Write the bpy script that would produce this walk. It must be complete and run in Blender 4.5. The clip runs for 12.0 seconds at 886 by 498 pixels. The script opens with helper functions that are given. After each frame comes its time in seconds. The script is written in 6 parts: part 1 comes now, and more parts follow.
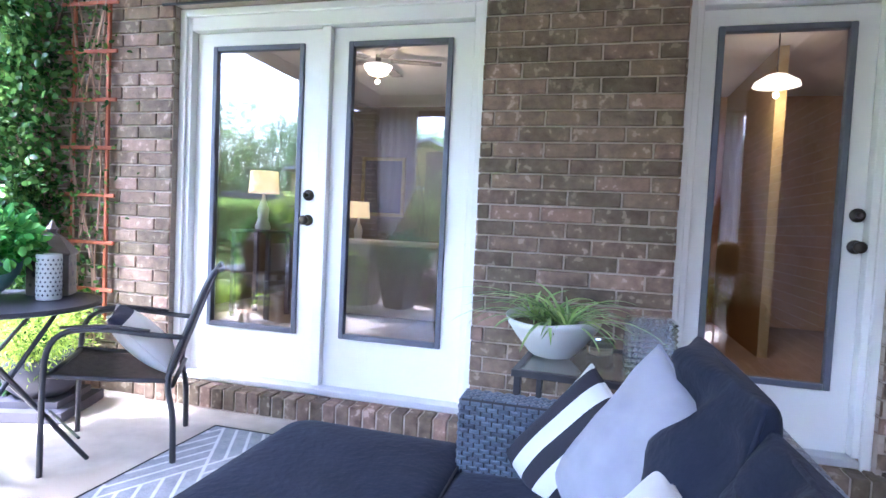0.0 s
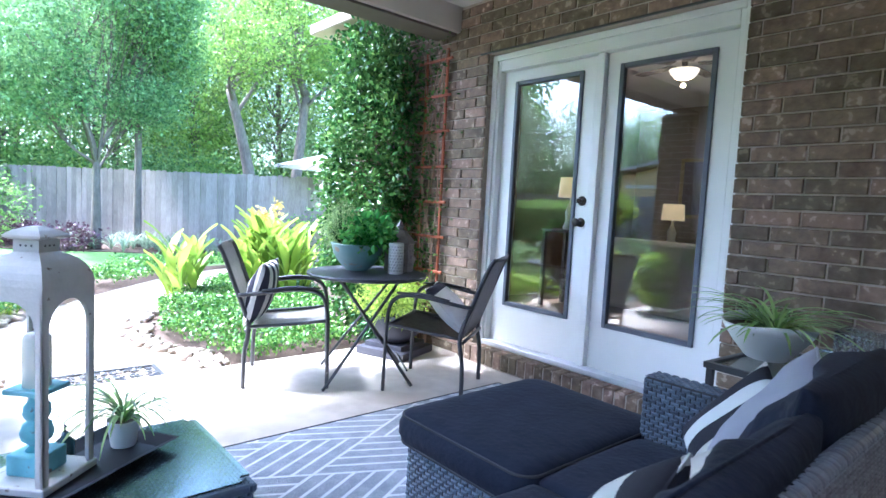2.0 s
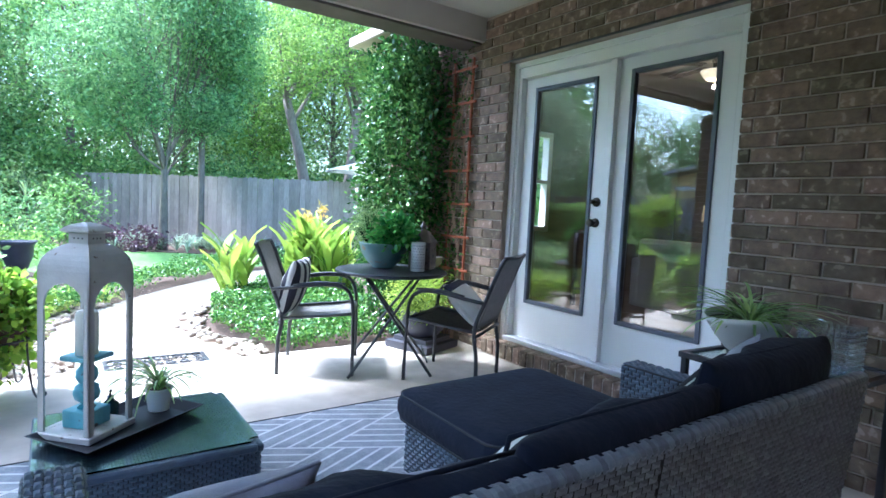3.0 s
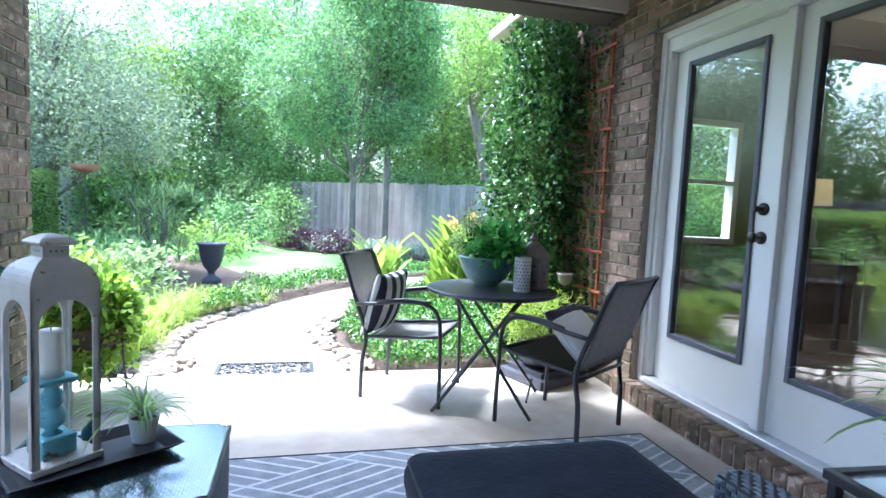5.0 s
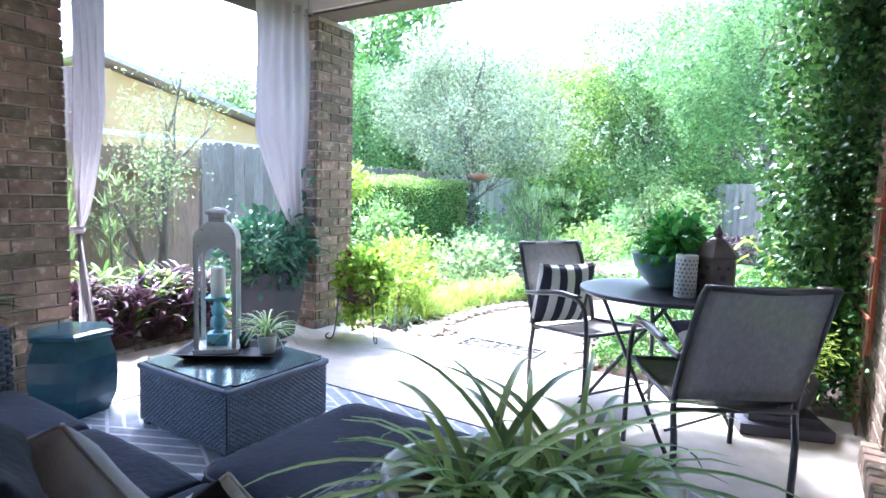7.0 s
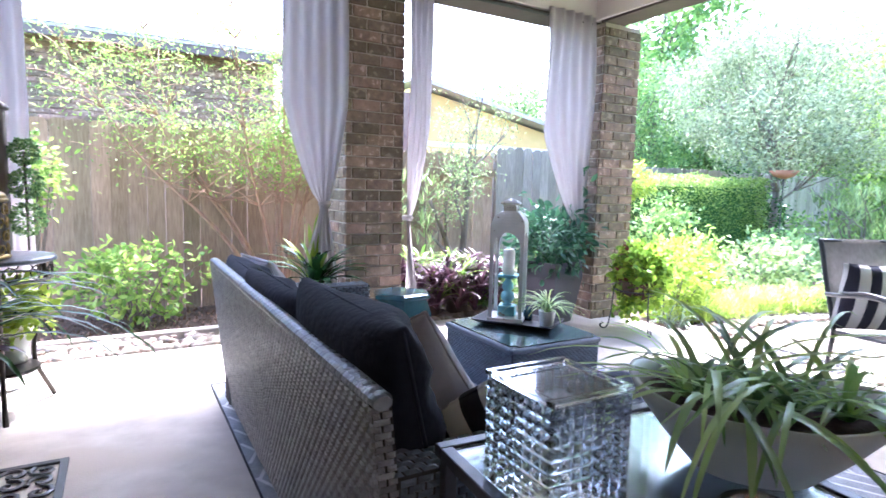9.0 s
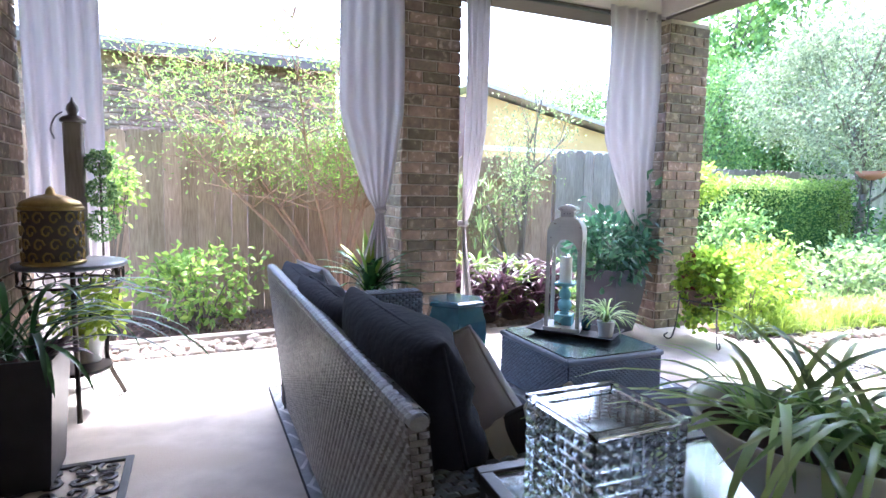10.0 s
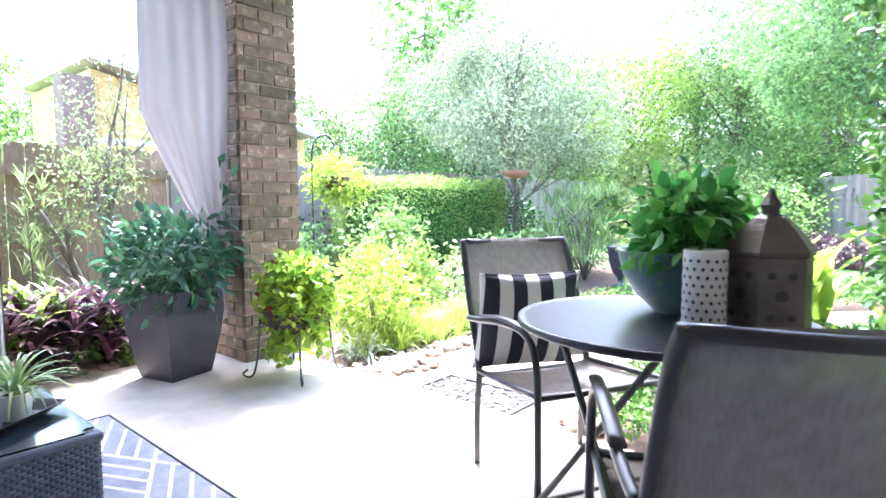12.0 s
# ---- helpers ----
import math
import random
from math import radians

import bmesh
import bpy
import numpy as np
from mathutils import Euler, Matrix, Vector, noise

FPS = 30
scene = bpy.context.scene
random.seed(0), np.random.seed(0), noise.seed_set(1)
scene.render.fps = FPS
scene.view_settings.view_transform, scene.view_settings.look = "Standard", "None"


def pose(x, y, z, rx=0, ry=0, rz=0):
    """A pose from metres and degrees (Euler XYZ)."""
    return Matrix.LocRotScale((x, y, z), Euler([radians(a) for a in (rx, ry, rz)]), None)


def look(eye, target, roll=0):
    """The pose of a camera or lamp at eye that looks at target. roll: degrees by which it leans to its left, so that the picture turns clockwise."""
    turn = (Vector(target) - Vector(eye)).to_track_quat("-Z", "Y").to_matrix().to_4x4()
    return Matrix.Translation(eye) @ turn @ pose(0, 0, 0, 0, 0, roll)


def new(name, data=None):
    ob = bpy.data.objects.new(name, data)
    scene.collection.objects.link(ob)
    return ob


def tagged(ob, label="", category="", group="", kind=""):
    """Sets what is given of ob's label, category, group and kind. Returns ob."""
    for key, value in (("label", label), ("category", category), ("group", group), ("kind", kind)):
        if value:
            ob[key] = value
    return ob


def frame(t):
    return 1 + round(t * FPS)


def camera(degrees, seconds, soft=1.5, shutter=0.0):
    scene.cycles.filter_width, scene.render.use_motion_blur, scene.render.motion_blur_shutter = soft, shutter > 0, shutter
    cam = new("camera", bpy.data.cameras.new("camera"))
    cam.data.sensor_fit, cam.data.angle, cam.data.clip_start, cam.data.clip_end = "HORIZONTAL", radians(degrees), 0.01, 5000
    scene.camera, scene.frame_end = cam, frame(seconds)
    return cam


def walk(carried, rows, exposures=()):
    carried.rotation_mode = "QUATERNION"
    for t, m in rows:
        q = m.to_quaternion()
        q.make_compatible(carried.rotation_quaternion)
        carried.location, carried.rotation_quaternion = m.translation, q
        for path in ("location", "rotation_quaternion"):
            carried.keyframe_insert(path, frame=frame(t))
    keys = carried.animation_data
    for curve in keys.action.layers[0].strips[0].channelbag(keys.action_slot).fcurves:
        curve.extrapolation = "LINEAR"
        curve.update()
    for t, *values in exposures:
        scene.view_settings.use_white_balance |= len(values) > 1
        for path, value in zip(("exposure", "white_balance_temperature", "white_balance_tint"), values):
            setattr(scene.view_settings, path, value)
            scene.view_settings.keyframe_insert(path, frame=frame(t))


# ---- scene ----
cam = camera(76.4, 12.0, shutter=0.2)
PATH = [
    (0, (0.802, 0.99, 1.154), (0.287, 2.92, 1.06), 2.7),
    (0.5, (0.85, 0.944, 1.14), (0.22, 2.84, 1.047), 2.9),
    (1, (0.973, 0.914, 1.183), (-0.089, 2.604, 1.054), 2.9),
    (1.5, (1.168, 0.871, 1.222), (-0.18, 2.342, 1.076), 3.2),
    (2, (1.477, 0.776, 1.193), (-0.034, 2.077, 1.04), 3.1),
    (2.5, (1.715, 0.789, 1.169), (0.157, 2.035, 1.025), 3.0),
    (3, (1.813, 0.835, 1.19), (0.179, 1.98, 1.04), 2.9),
    (3.5, (1.784, 0.782, 1.149), (0.071, 1.802, 0.997), 2.9),
    (5.5, (1.503, 2.291, 1.249), (-0.487, 2.373, 1.068), 2.2),
    (6, (1.474, 2.879, 1.232), (-0.463, 2.419, 1.04), 1.4),
    (6.5, (1.329, 3.218, 1.218), (-0.486, 2.399, 1.02), 1.7),
    (8.5, (1.544, 3.754, 1.127), (0.314, 2.191, 0.913), 1.4),
    (9, (1.581, 3.699, 1.132), (0.589, 1.976, 0.915), 1.4),
    (9.5, (1.585, 3.669, 1.15), (0.754, 1.863, 0.933), 1.2),
    (10, (1.527, 3.673, 1.145), (0.726, 1.853, 0.937), 1.0),
    (10.5, (1.223, 3.741, 1.11), (0.215, 2.024, 0.917), 0.8),
    (11, (0.704, 3.751, 1.062), (-0.647, 2.285, 0.897), -0.1),
    (11.5, (0.308, 3.682, 1.057), (-1.276, 2.472, 0.893), -0.3),
    (12, (-0.137, 3.42, 1.041), (-1.647, 2.119, 0.878), -0.1),
]
EXPO = [(0, 4.42, 5150, 22), (0.5, 4.22, 5100, 21), (1.0, 4.08, 5100, 20), (1.5, 3.80, 5080, 15), (2.5, 3.24, 5030, 10), (3.5, 2.80, 4980, 4), (5.5, 3.23, 5200, 10), (6.5, 3.47, 5200, 13),
        (8.5, 4.17, 5500, 21), (9.5, 3.68, 5500, 20), (10.5, 3.85, 5650, 18), (12, 3.9, 5750, 17)]
walk(cam, [(t, look(eye, target, roll)) for t, eye, target, roll in PATH], EXPO)

# ---- world and light ----
world = bpy.data.worlds.new("sky")
scene.world = world
world.use_nodes = True
wn = world.node_tree.nodes
sky = wn.new("ShaderNodeTexSky")
sky.sky_type, sky.sun_disc = "NISHITA", False
SUN_EL, SUN_AZ = radians(58), radians(222)
sky.sun_elevation, sky.sun_rotation = SUN_EL, SUN_AZ
sky.air_density, sky.dust_density, sky.ozone_density = 1.0, 2.5, 1.0
wn["Background"].inputs["Strength"].default_value = 0.15
world.node_tree.links.new(sky.outputs[0], wn["Background"].inputs[0])
sun = new("sun", bpy.data.lights.new("sun", "SUN"))
sun.data.energy, sun.data.angle, sun.data.color = 2.2, radians(9), (1.0, 0.96, 0.90)
to_sun = Vector((math.sin(SUN_AZ) * math.cos(SUN_EL), math.cos(SUN_AZ) * math.cos(SUN_EL), math.sin(SUN_EL)))
sun.matrix_world = look(to_sun * 30, (0, 0, 0))

# ---- materials ----
def surface(name, c1, c2, scale=8.0, rough=0.7, bump=0.0, bscale=60.0, metal=0.0, trans=0.0, rnd=0.0, island=False, spec=0.5, stretch=None, sheen=0.0, alpha=1.0, spots=None):
    m = bpy.data.materials.new(name)
    m.use_nodes = True
    nt, n = m.node_tree, m.node_tree.nodes
    b = n["Principled BSDF"]
    tc = n.new("ShaderNodeTexCoord")
    mp = n.new("ShaderNodeMapping")
    coord = tc.outputs["Object"]
    if rnd:
        g = n.new("ShaderNodeNewGeometry").outputs["Random Per Island"] if island else n.new("ShaderNodeObjectInfo").outputs["Random"]
        mv = n.new("ShaderNodeVectorMath")
        mv.operation = "MULTIPLY_ADD"
        nt.links.new(g, mv.inputs[0])
        mv.inputs[1].default_value = (37.0, 23.0, 51.0)
        nt.links.new(coord, mv.inputs[2])
        coord = mv.outputs[0]
    nt.links.new(coord, mp.inputs[0])
    if stretch:
        mp.inputs["Scale"].default_value = stretch
    nz = n.new("ShaderNodeTexNoise")
    nz.inputs["Scale"].default_value, nz.inputs["Detail"].default_value = scale, 6.0
    nt.links.new(mp.outputs[0], nz.inputs["Vector"])
    nz2 = n.new("ShaderNodeTexNoise")
    nz2.inputs["Scale"].default_value, nz2.inputs["Detail"].default_value = scale * 0.17, 3.0
    nt.links.new(coord, nz2.inputs["Vector"])
    avg = n.new("ShaderNodeMath")
    avg.operation = "MULTIPLY_ADD"
    nt.links.new(nz2.outputs["Fac"], avg.inputs[0])
    avg.inputs[1].default_value = 0.8
    nt.links.new(nz.outputs["Fac"], avg.inputs[2])
    cr = n.new("ShaderNodeMapRange")
    cr.inputs["From Min"].default_value, cr.inputs["From Max"].default_value = 0.6, 1.2
    nt.links.new(avg.outputs[0], cr.inputs["Value"])
    mix = n.new("ShaderNodeMix")
    mix.data_type = "RGBA"
    mix.inputs[6].default_value, mix.inputs[7].default_value = (*c1, 1), (*c2, 1)
    nt.links.new(cr.outputs[0], mix.inputs[0])
    col = mix.outputs[2]
    if spots:
        sc, size, sp = spots
        v = n.new("ShaderNodeTexNoise")
        v.inputs["Scale"].default_value = sc
        nt.links.new(coord, v.inputs["Vector"])
        r = n.new("ShaderNodeMapRange")
        r.inputs["From Min"].default_value, r.inputs["From Max"].default_value = size, size + 0.05
        nt.links.new(v.outputs["Fac"], r.inputs["Value"])
        m3 = n.new("ShaderNodeMix")
        m3.data_type = "RGBA"
        m3.inputs[7].default_value = (*sp, 1)
        nt.links.new(r.outputs[0], m3.inputs[0])
        nt.links.new(col, m3.inputs[6])
        col = m3.outputs[2]
    if rnd:
        if island:
            g = n.new("ShaderNodeNewGeometry").outputs["Random Per Island"]
        else:
            g = n.new("ShaderNodeObjectInfo").outputs["Random"]
        mr = n.new("ShaderNodeMapRange")
        mr.inputs["To Min"].default_value, mr.inputs["To Max"].default_value = 1 - rnd, 1 + rnd
        nt.links.new(g, mr.inputs["Value"])
        hs = n.new("ShaderNodeHueSaturation")
        nt.links.new(mr.outputs[0], hs.inputs["Value"])
        mh = n.new("ShaderNodeMapRange")
        mh.inputs["To Min"].default_value, mh.inputs["To Max"].default_value = 0.5 + rnd * 0.05, 0.5 - rnd * 0.05
        nt.links.new(g, mh.inputs["Value"])
        nt.links.new(mh.outputs[0], hs.inputs["Hue"])
        nt.links.new(col, hs.inputs["Color"])
        col = hs.outputs[0]
    nt.links.new(col, b.inputs["Base Color"])
    b.inputs["Roughness"].default_value = rough
    b.inputs["Metallic"].default_value = metal
    b.inputs["Specular IOR Level"].default_value = spec
    b.inputs["Sheen Weight"].default_value = sheen
    b.inputs["Alpha"].default_value = alpha
    if bump:
        bn = n.new("ShaderNodeTexNoise")
        bn.inputs["Scale"].default_value, bn.inputs["Detail"].default_value = bscale, 4.0
        nt.links.new(mp.outputs[0], bn.inputs["Vector"])
        bp = n.new("ShaderNodeBump")
        bp.inputs["Strength"].default_value, bp.inputs["Distance"].default_value = min(1, bump), 0.004 * max(1, bump)
        nt.links.new(bn.outputs["Fac"], bp.inputs["Height"])
        nt.links.new(bp.outputs[0], b.inputs["Normal"])
    if trans:
        tr = n.new("ShaderNodeBsdfTranslucent")
        ms = n.new("ShaderNodeMixShader")
        ms.inputs[0].default_value = trans
        nt.links.new(col, tr.inputs[0])
        nt.links.new(b.outputs[0], ms.inputs[1])
        nt.links.new(tr.outputs[0], ms.inputs[2])
        nt.links.new(ms.outputs[0], n["Material Output"].inputs[0])
    return m


def leafy(name, c1, c2, trans=0.42, rnd=0.45, rough=0.45):
    return surface(name, c1, c2, 3.0, rough, trans=trans, rnd=rnd, island=True, spec=0.35)


def glass_mat(name, tint=(1, 1, 1), rough=0.0, ior=1.45):
    m = bpy.data.materials.new(name)
    m.use_nodes = True
    b = m.node_tree.nodes["Principled BSDF"]
    b.inputs["Base Color"].default_value = (*tint, 1)
    b.inputs["Transmission Weight"].default_value, b.inputs["Roughness"].default_value, b.inputs["IOR"].default_value = 1.0, rough, ior
    return m


def glow(name, color, power):
    m = bpy.data.materials.new(name)
    m.use_nodes = True
    b = m.node_tree.nodes["Principled BSDF"]
    b.inputs["Base Color"].default_value = (*color, 1)
    b.inputs["Emission Color"].default_value, b.inputs["Emission Strength"].default_value = (*color, 1), power
    return m


def brick_mat(name, island=False):
    m = surface(name, (0.11, 0.074, 0.052), (0.31, 0.225, 0.158), 20, 0.85, 1.8, 34, rnd=0.36, island=island, spots=(20, 0.61, (0.42, 0.33, 0.25)))
    return m


M_BRICK, M_BRICKS = brick_mat("brick"), brick_mat("bricks_joined", True)
M_MORTAR = surface("mortar", (0.43, 0.36, 0.29), (0.56, 0.48, 0.40), 30, 0.95, 0.6, 200)
M_CONC = surface("concrete", (0.43, 0.375, 0.315), (0.62, 0.555, 0.48), 7, 0.75, 0.4, 120, spots=(1.3, 0.6, (0.50, 0.43, 0.35)))
M_WHITE = surface("white_paint", (0.80, 0.80, 0.78), (0.85, 0.85, 0.83), 4, 0.4, 0.08, 60)
M_TRIM = surface("beige_trim_paint", (0.56, 0.51, 0.46), (0.62, 0.57, 0.52), 3, 0.6, 0.1)
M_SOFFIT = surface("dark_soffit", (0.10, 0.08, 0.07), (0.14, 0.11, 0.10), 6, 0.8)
M_CEIL = surface("ceiling_paint", (0.62, 0.58, 0.53), (0.68, 0.64, 0.59), 3, 0.8)
M_DGREY = surface("grey_glass_frame", (0.10, 0.11, 0.14), (0.13, 0.14, 0.17), 10, 0.45)
M_BRONZE = surface("dark_bronze", (0.05, 0.045, 0.04), (0.09, 0.075, 0.06), 20, 0.35, metal=0.8)
M_GLASS = glass_mat("window_glass", ior=1.6)
M_GRASS = surface("lawn", (0.10, 0.22, 0.05), (0.20, 0.36, 0.09), 40, 0.9, 1.0, 300)
M_SOIL = surface("mulch_soil", (0.05, 0.032, 0.024), (0.14, 0.09, 0.065), 60, 0.95, 1.0, 120)
M_PATH = surface("gravel_path", (0.30, 0.24, 0.185), (0.50, 0.43, 0.35), 70, 0.95, 1.0, 260)
M_FENCE = surface("weathered_fence_wood", (0.23, 0.155, 0.105), (0.44, 0.32, 0.235), 10, 0.85, 0.6, 30, rnd=0.22, stretch=(8, 8, 0.8))
M_FENCE2 = surface("grey_fence_wood", (0.19, 0.165, 0.15), (0.34, 0.30, 0.275), 10, 0.85, 0.6, 30, rnd=0.2, stretch=(8, 8, 0.8))
M_BLACK = surface("black_metal", (0.025, 0.025, 0.03), (0.05, 0.05, 0.055), 12, 0.4, 0.1, 200, spec=0.6)
M_NAVY = surface("navy_black_fabric", (0.011, 0.0135, 0.025), (0.022, 0.027, 0.045), 9, 0.9, 1.2, 40, sheen=0.03, spec=0.2)
M_STONE = surface("river_stones", (0.24, 0.18, 0.14), (0.50, 0.42, 0.345), 12, 0.8, 0.5, 60, rnd=0.35, island=True)


# ---- shaping helpers ----
def thing(name, loc=(0, 0, 0), label="", category="", group="", kind="", rz=0):
    ob = new(name)
    ob.matrix_world = pose(*loc, 0, 0, rz)
    ob.empty_display_size = 0.1
    return tagged(ob, label, category, group, kind)


def part(name, bm, material, parent=None, label="", smooth=False, kind=""):
    me = bpy.data.meshes.new(name)
    bmesh.ops.recalc_face_normals(bm, faces=bm.faces)
    bm.to_mesh(me)
    bm.free()
    me.materials.append(material)
    if smooth:
        me.shade_smooth()
    ob = new(name, me)
    if parent:
        ob.parent = parent
    return tagged(ob, label, kind=kind)


def raw(name, verts, faces, material, parent=None, label="", kind="", smooth=False):
    me = bpy.data.meshes.new(name)
    me.from_pydata([tuple(v) for v in verts], [], faces)
    me.materials.append(material)
    if smooth:
        me.shade_smooth()
    ob = new(name, me)
    if parent:
        ob.parent = parent
    return tagged(ob, label, kind=kind)


def box(x0, x1, y0, y1, z0, z1, bevel=0.0, seg=1, bm=None, m=None):
    b = bmesh.new()
    bmesh.ops.create_cube(b, size=1)
    for v in b.verts:
        v.co = ((v.co.x + 0.5) * (x1 - x0) + x0, (v.co.y + 0.5) * (y1 - y0) + y0, (v.co.z + 0.5) * (z1 - z0) + z0)
    if bevel:
        bmesh.ops.bevel(b, geom=b.edges[:], offset=bevel, segments=seg, affect="EDGES", profile=0.5)
    if m is not None:
        b.transform(m)
    if bm is None:
        return b
    return merge(bm, b)


def merge(bm, b):
    me = bpy.data.meshes.new("joined")
    b.to_mesh(me)
    b.free()
    bm.from_mesh(me)
    bpy.data.meshes.remove(me)
    return bm


def lathe(profile, n=20, bm=None, cx=0.0, cy=0.0, square=False):
    b = bm or bmesh.new()
    rings = []
    for r, z in profile:
        rings.append([b.verts.new((cx + r * math.cos(2 * math.pi * i / n + (math.pi / 4 if square else 0)), cy + r * math.sin(2 * math.pi * i / n + (math.pi / 4 if square else 0)), z)) for i in range(n)])
    for a, c in zip(rings, rings[1:]):
        for i in range(n):
            b.faces.new((a[i], a[(i + 1) % n], c[(i + 1) % n], c[i]))
    b.faces.new(rings[0][::-1])
    b.faces.new(rings[-1])
    return b


def tube(points, radius, n=8, bm=None, flat=1.0):
    b = bm or bmesh.new()
    pts = [Vector(p) for p in points]
    rings = []
    ref = Vector((0, 0, 1))
    for i, p in enumerate(pts):
        d = (pts[min(i + 1, len(pts) - 1)] - pts[max(i - 1, 0)]).normalized()
        if abs(d.dot(ref)) > 0.95:
            ref = Vector((1, 0, 0)) if abs(d.x) < 0.9 else Vector((0, 1, 0))
        u = d.cross(ref).normalized()
        w = u.cross(d).normalized()
        ref = w
        r = radius[i] if isinstance(radius, (list, tuple)) else radius
        rings.append([b.verts.new(p + (u * math.cos(2 * math.pi * k / n) + w * math.sin(2 * math.pi * k / n) * flat) * r) for k in range(n)])
    for a, c in zip(rings, rings[1:]):
        for i in range(n):
            b.faces.new((a[i], a[(i + 1) % n], c[(i + 1) % n], c[i]))
    b.faces.new(rings[0][::-1])
    b.faces.new(rings[-1])
    return b


def curve_pts(points, n=8):
    """Catmull-Rom through the points."""
    p = [Vector(q) for q in points]
    p = [p[0] * 2 - p[1]] + p + [p[-1] * 2 - p[-2]]
    out = []
    for i in range(1, len(p) - 2):
        for k in range(n):
            t = k / n
            out.append(0.5 * ((2 * p[i]) + (p[i + 1] - p[i - 1]) * t + (2 * p[i - 1] - 5 * p[i] + 4 * p[i + 1] - p[i + 2]) * t * t + (3 * p[i] - p[i - 1] - 3 * p[i + 1] + p[i + 2]) * t ** 3))
    out.append(p[-2])
    return out


# ---- structure ----
WY, DY = 3.84, 3.97          # brick face and door face of the house wall
EX = 2.36                    # brick face of the side wall
CEIL = 2.78
G = -0.1                     # garden level

ground = raw("ground", [(-300, -300, G), (300, -300, G), (300, 300, G), (-300, 300, G)], [(0, 1, 2, 3)], M_GRASS)
tagged(ground, "green mown lawn ground around the patio", "ground", kind="structure")
floor = part("floor", box(-2.4, 6.0, -0.42, 6.4, -0.25, 0.0, 0.008), M_CONC)
tagged(floor, "pale concrete patio slab", "floor", kind="structure")


def sheet(name, outline, z, mat, label, category):
    bm = bmesh.new()
    top = [bm.verts.new((x, y, z)) for x, y in outline]
    f = bm.faces.new(top)
    low = [bm.verts.new((x, y, z - 0.15)) for x, y in outline]
    for i in range(len(outline)):
        j = (i + 1) % len(outline)
        bm.faces.new((top[i], low[i], low[j], top[j]))
    bmesh.ops.triangulate(bm, faces=[f])
    return tagged(part(name, bm, mat), label, category, kind="structure")


# openings (x0, x1, z0, z1) in the house wall
OPEN = [(-1.67, 0.22, 0.0, 2.36), (1.17, 2.06, 0.0, 2.36)]
wall_north = thing("wall_north", (0, 0, 0), "brown mixed brick house wall with white doors", "wall", kind="structure")
bm = bmesh.new()
MY = WY + 0.008
for x0, x1, z0, z1 in [(-3.6, -1.67, -0.3, 2.9), (-1.67, 0.22, 2.36, 2.9), (0.22, 1.17, -0.3, 2.9), (1.17, 2.06, 2.36, 2.9), (2.06, 2.6, -0.3, 2.9)]:
    box(x0, x1, MY, MY + 0.22, z0, z1, bm=bm)
part("mortar_bed", bm, M_MORTAR, wall_north)
wall_east = thing("wall_east", (0, 0, 0), "brown mixed brick side wall of the house", "wall", kind="structure")
part("mortar_bed", box(EX + 0.008, EX + 0.23, 0.0, MY, -0.3, 2.9), M_MORTAR, wall_east)

ceiling = part("ceiling", box(-2.0, 2.58, 0.0, MY, CEIL, CEIL + 0.15), M_CEIL)
tagged(ceiling, "beige painted patio ceiling", "ceiling", kind="structure")
for nm, b3 in (("beam_south", (-2.3, 2.58, -0.36, 0.0, 2.56, 3.0)), ("beam_west", (-2.3, -2.0, 0.002, MY, 2.56, 3.0))):
    b = thing(nm, (0, 0, 0), "beige boxed beam with a dark soffit underneath", "beam", kind="structure")
    x0, x1, y0, y1, z0, z1 = b3
    part("casing", box(x0, x1, y0, y1, z0 + 0.02, z1, 0.004), M_TRIM, b)
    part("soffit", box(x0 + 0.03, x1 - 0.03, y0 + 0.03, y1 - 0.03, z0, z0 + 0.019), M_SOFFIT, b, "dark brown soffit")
roof = part("roof", box(-2.85, 6.2, -0.95, 3.8, 3.02, 3.14), M_SOFFIT)
tagged(roof, "dark roof deck over the patio", "roof", kind="structure")
roof_w = part("roof_eave", box(-3.85, -2.87, 3.45, 6.5, 2.82, 2.92, 0.01), surface("weathered_eave_wood", (0.50, 0.38, 0.32), (0.66, 0.54, 0.47), 10, 0.8, 0.3))
tagged(roof_w, "weathered pinkish wooden eave above the vine", "roof eave", kind="structure")

PILLARS = [(-0.245, 0.195, -0.54, -0.10), (-2.46, -2.03, -0.34, 0.09)]
pillars = []
for i, (x0, x1, y0, y1) in enumerate(PILLARS):
    p = thing("brick_pillar", (0, 0, 0), ("square brown brick pillar beside the teal garden stool", "square brown brick pillar behind the dark planter")[i], "pillar", "brick pillars of the patio")
    part("core", box(x0 + 0.008, x1 - 0.008, y0 + 0.008, y1 - 0.008, -0.15, 2.555), M_MORTAR, p)
    pillars.append(p)


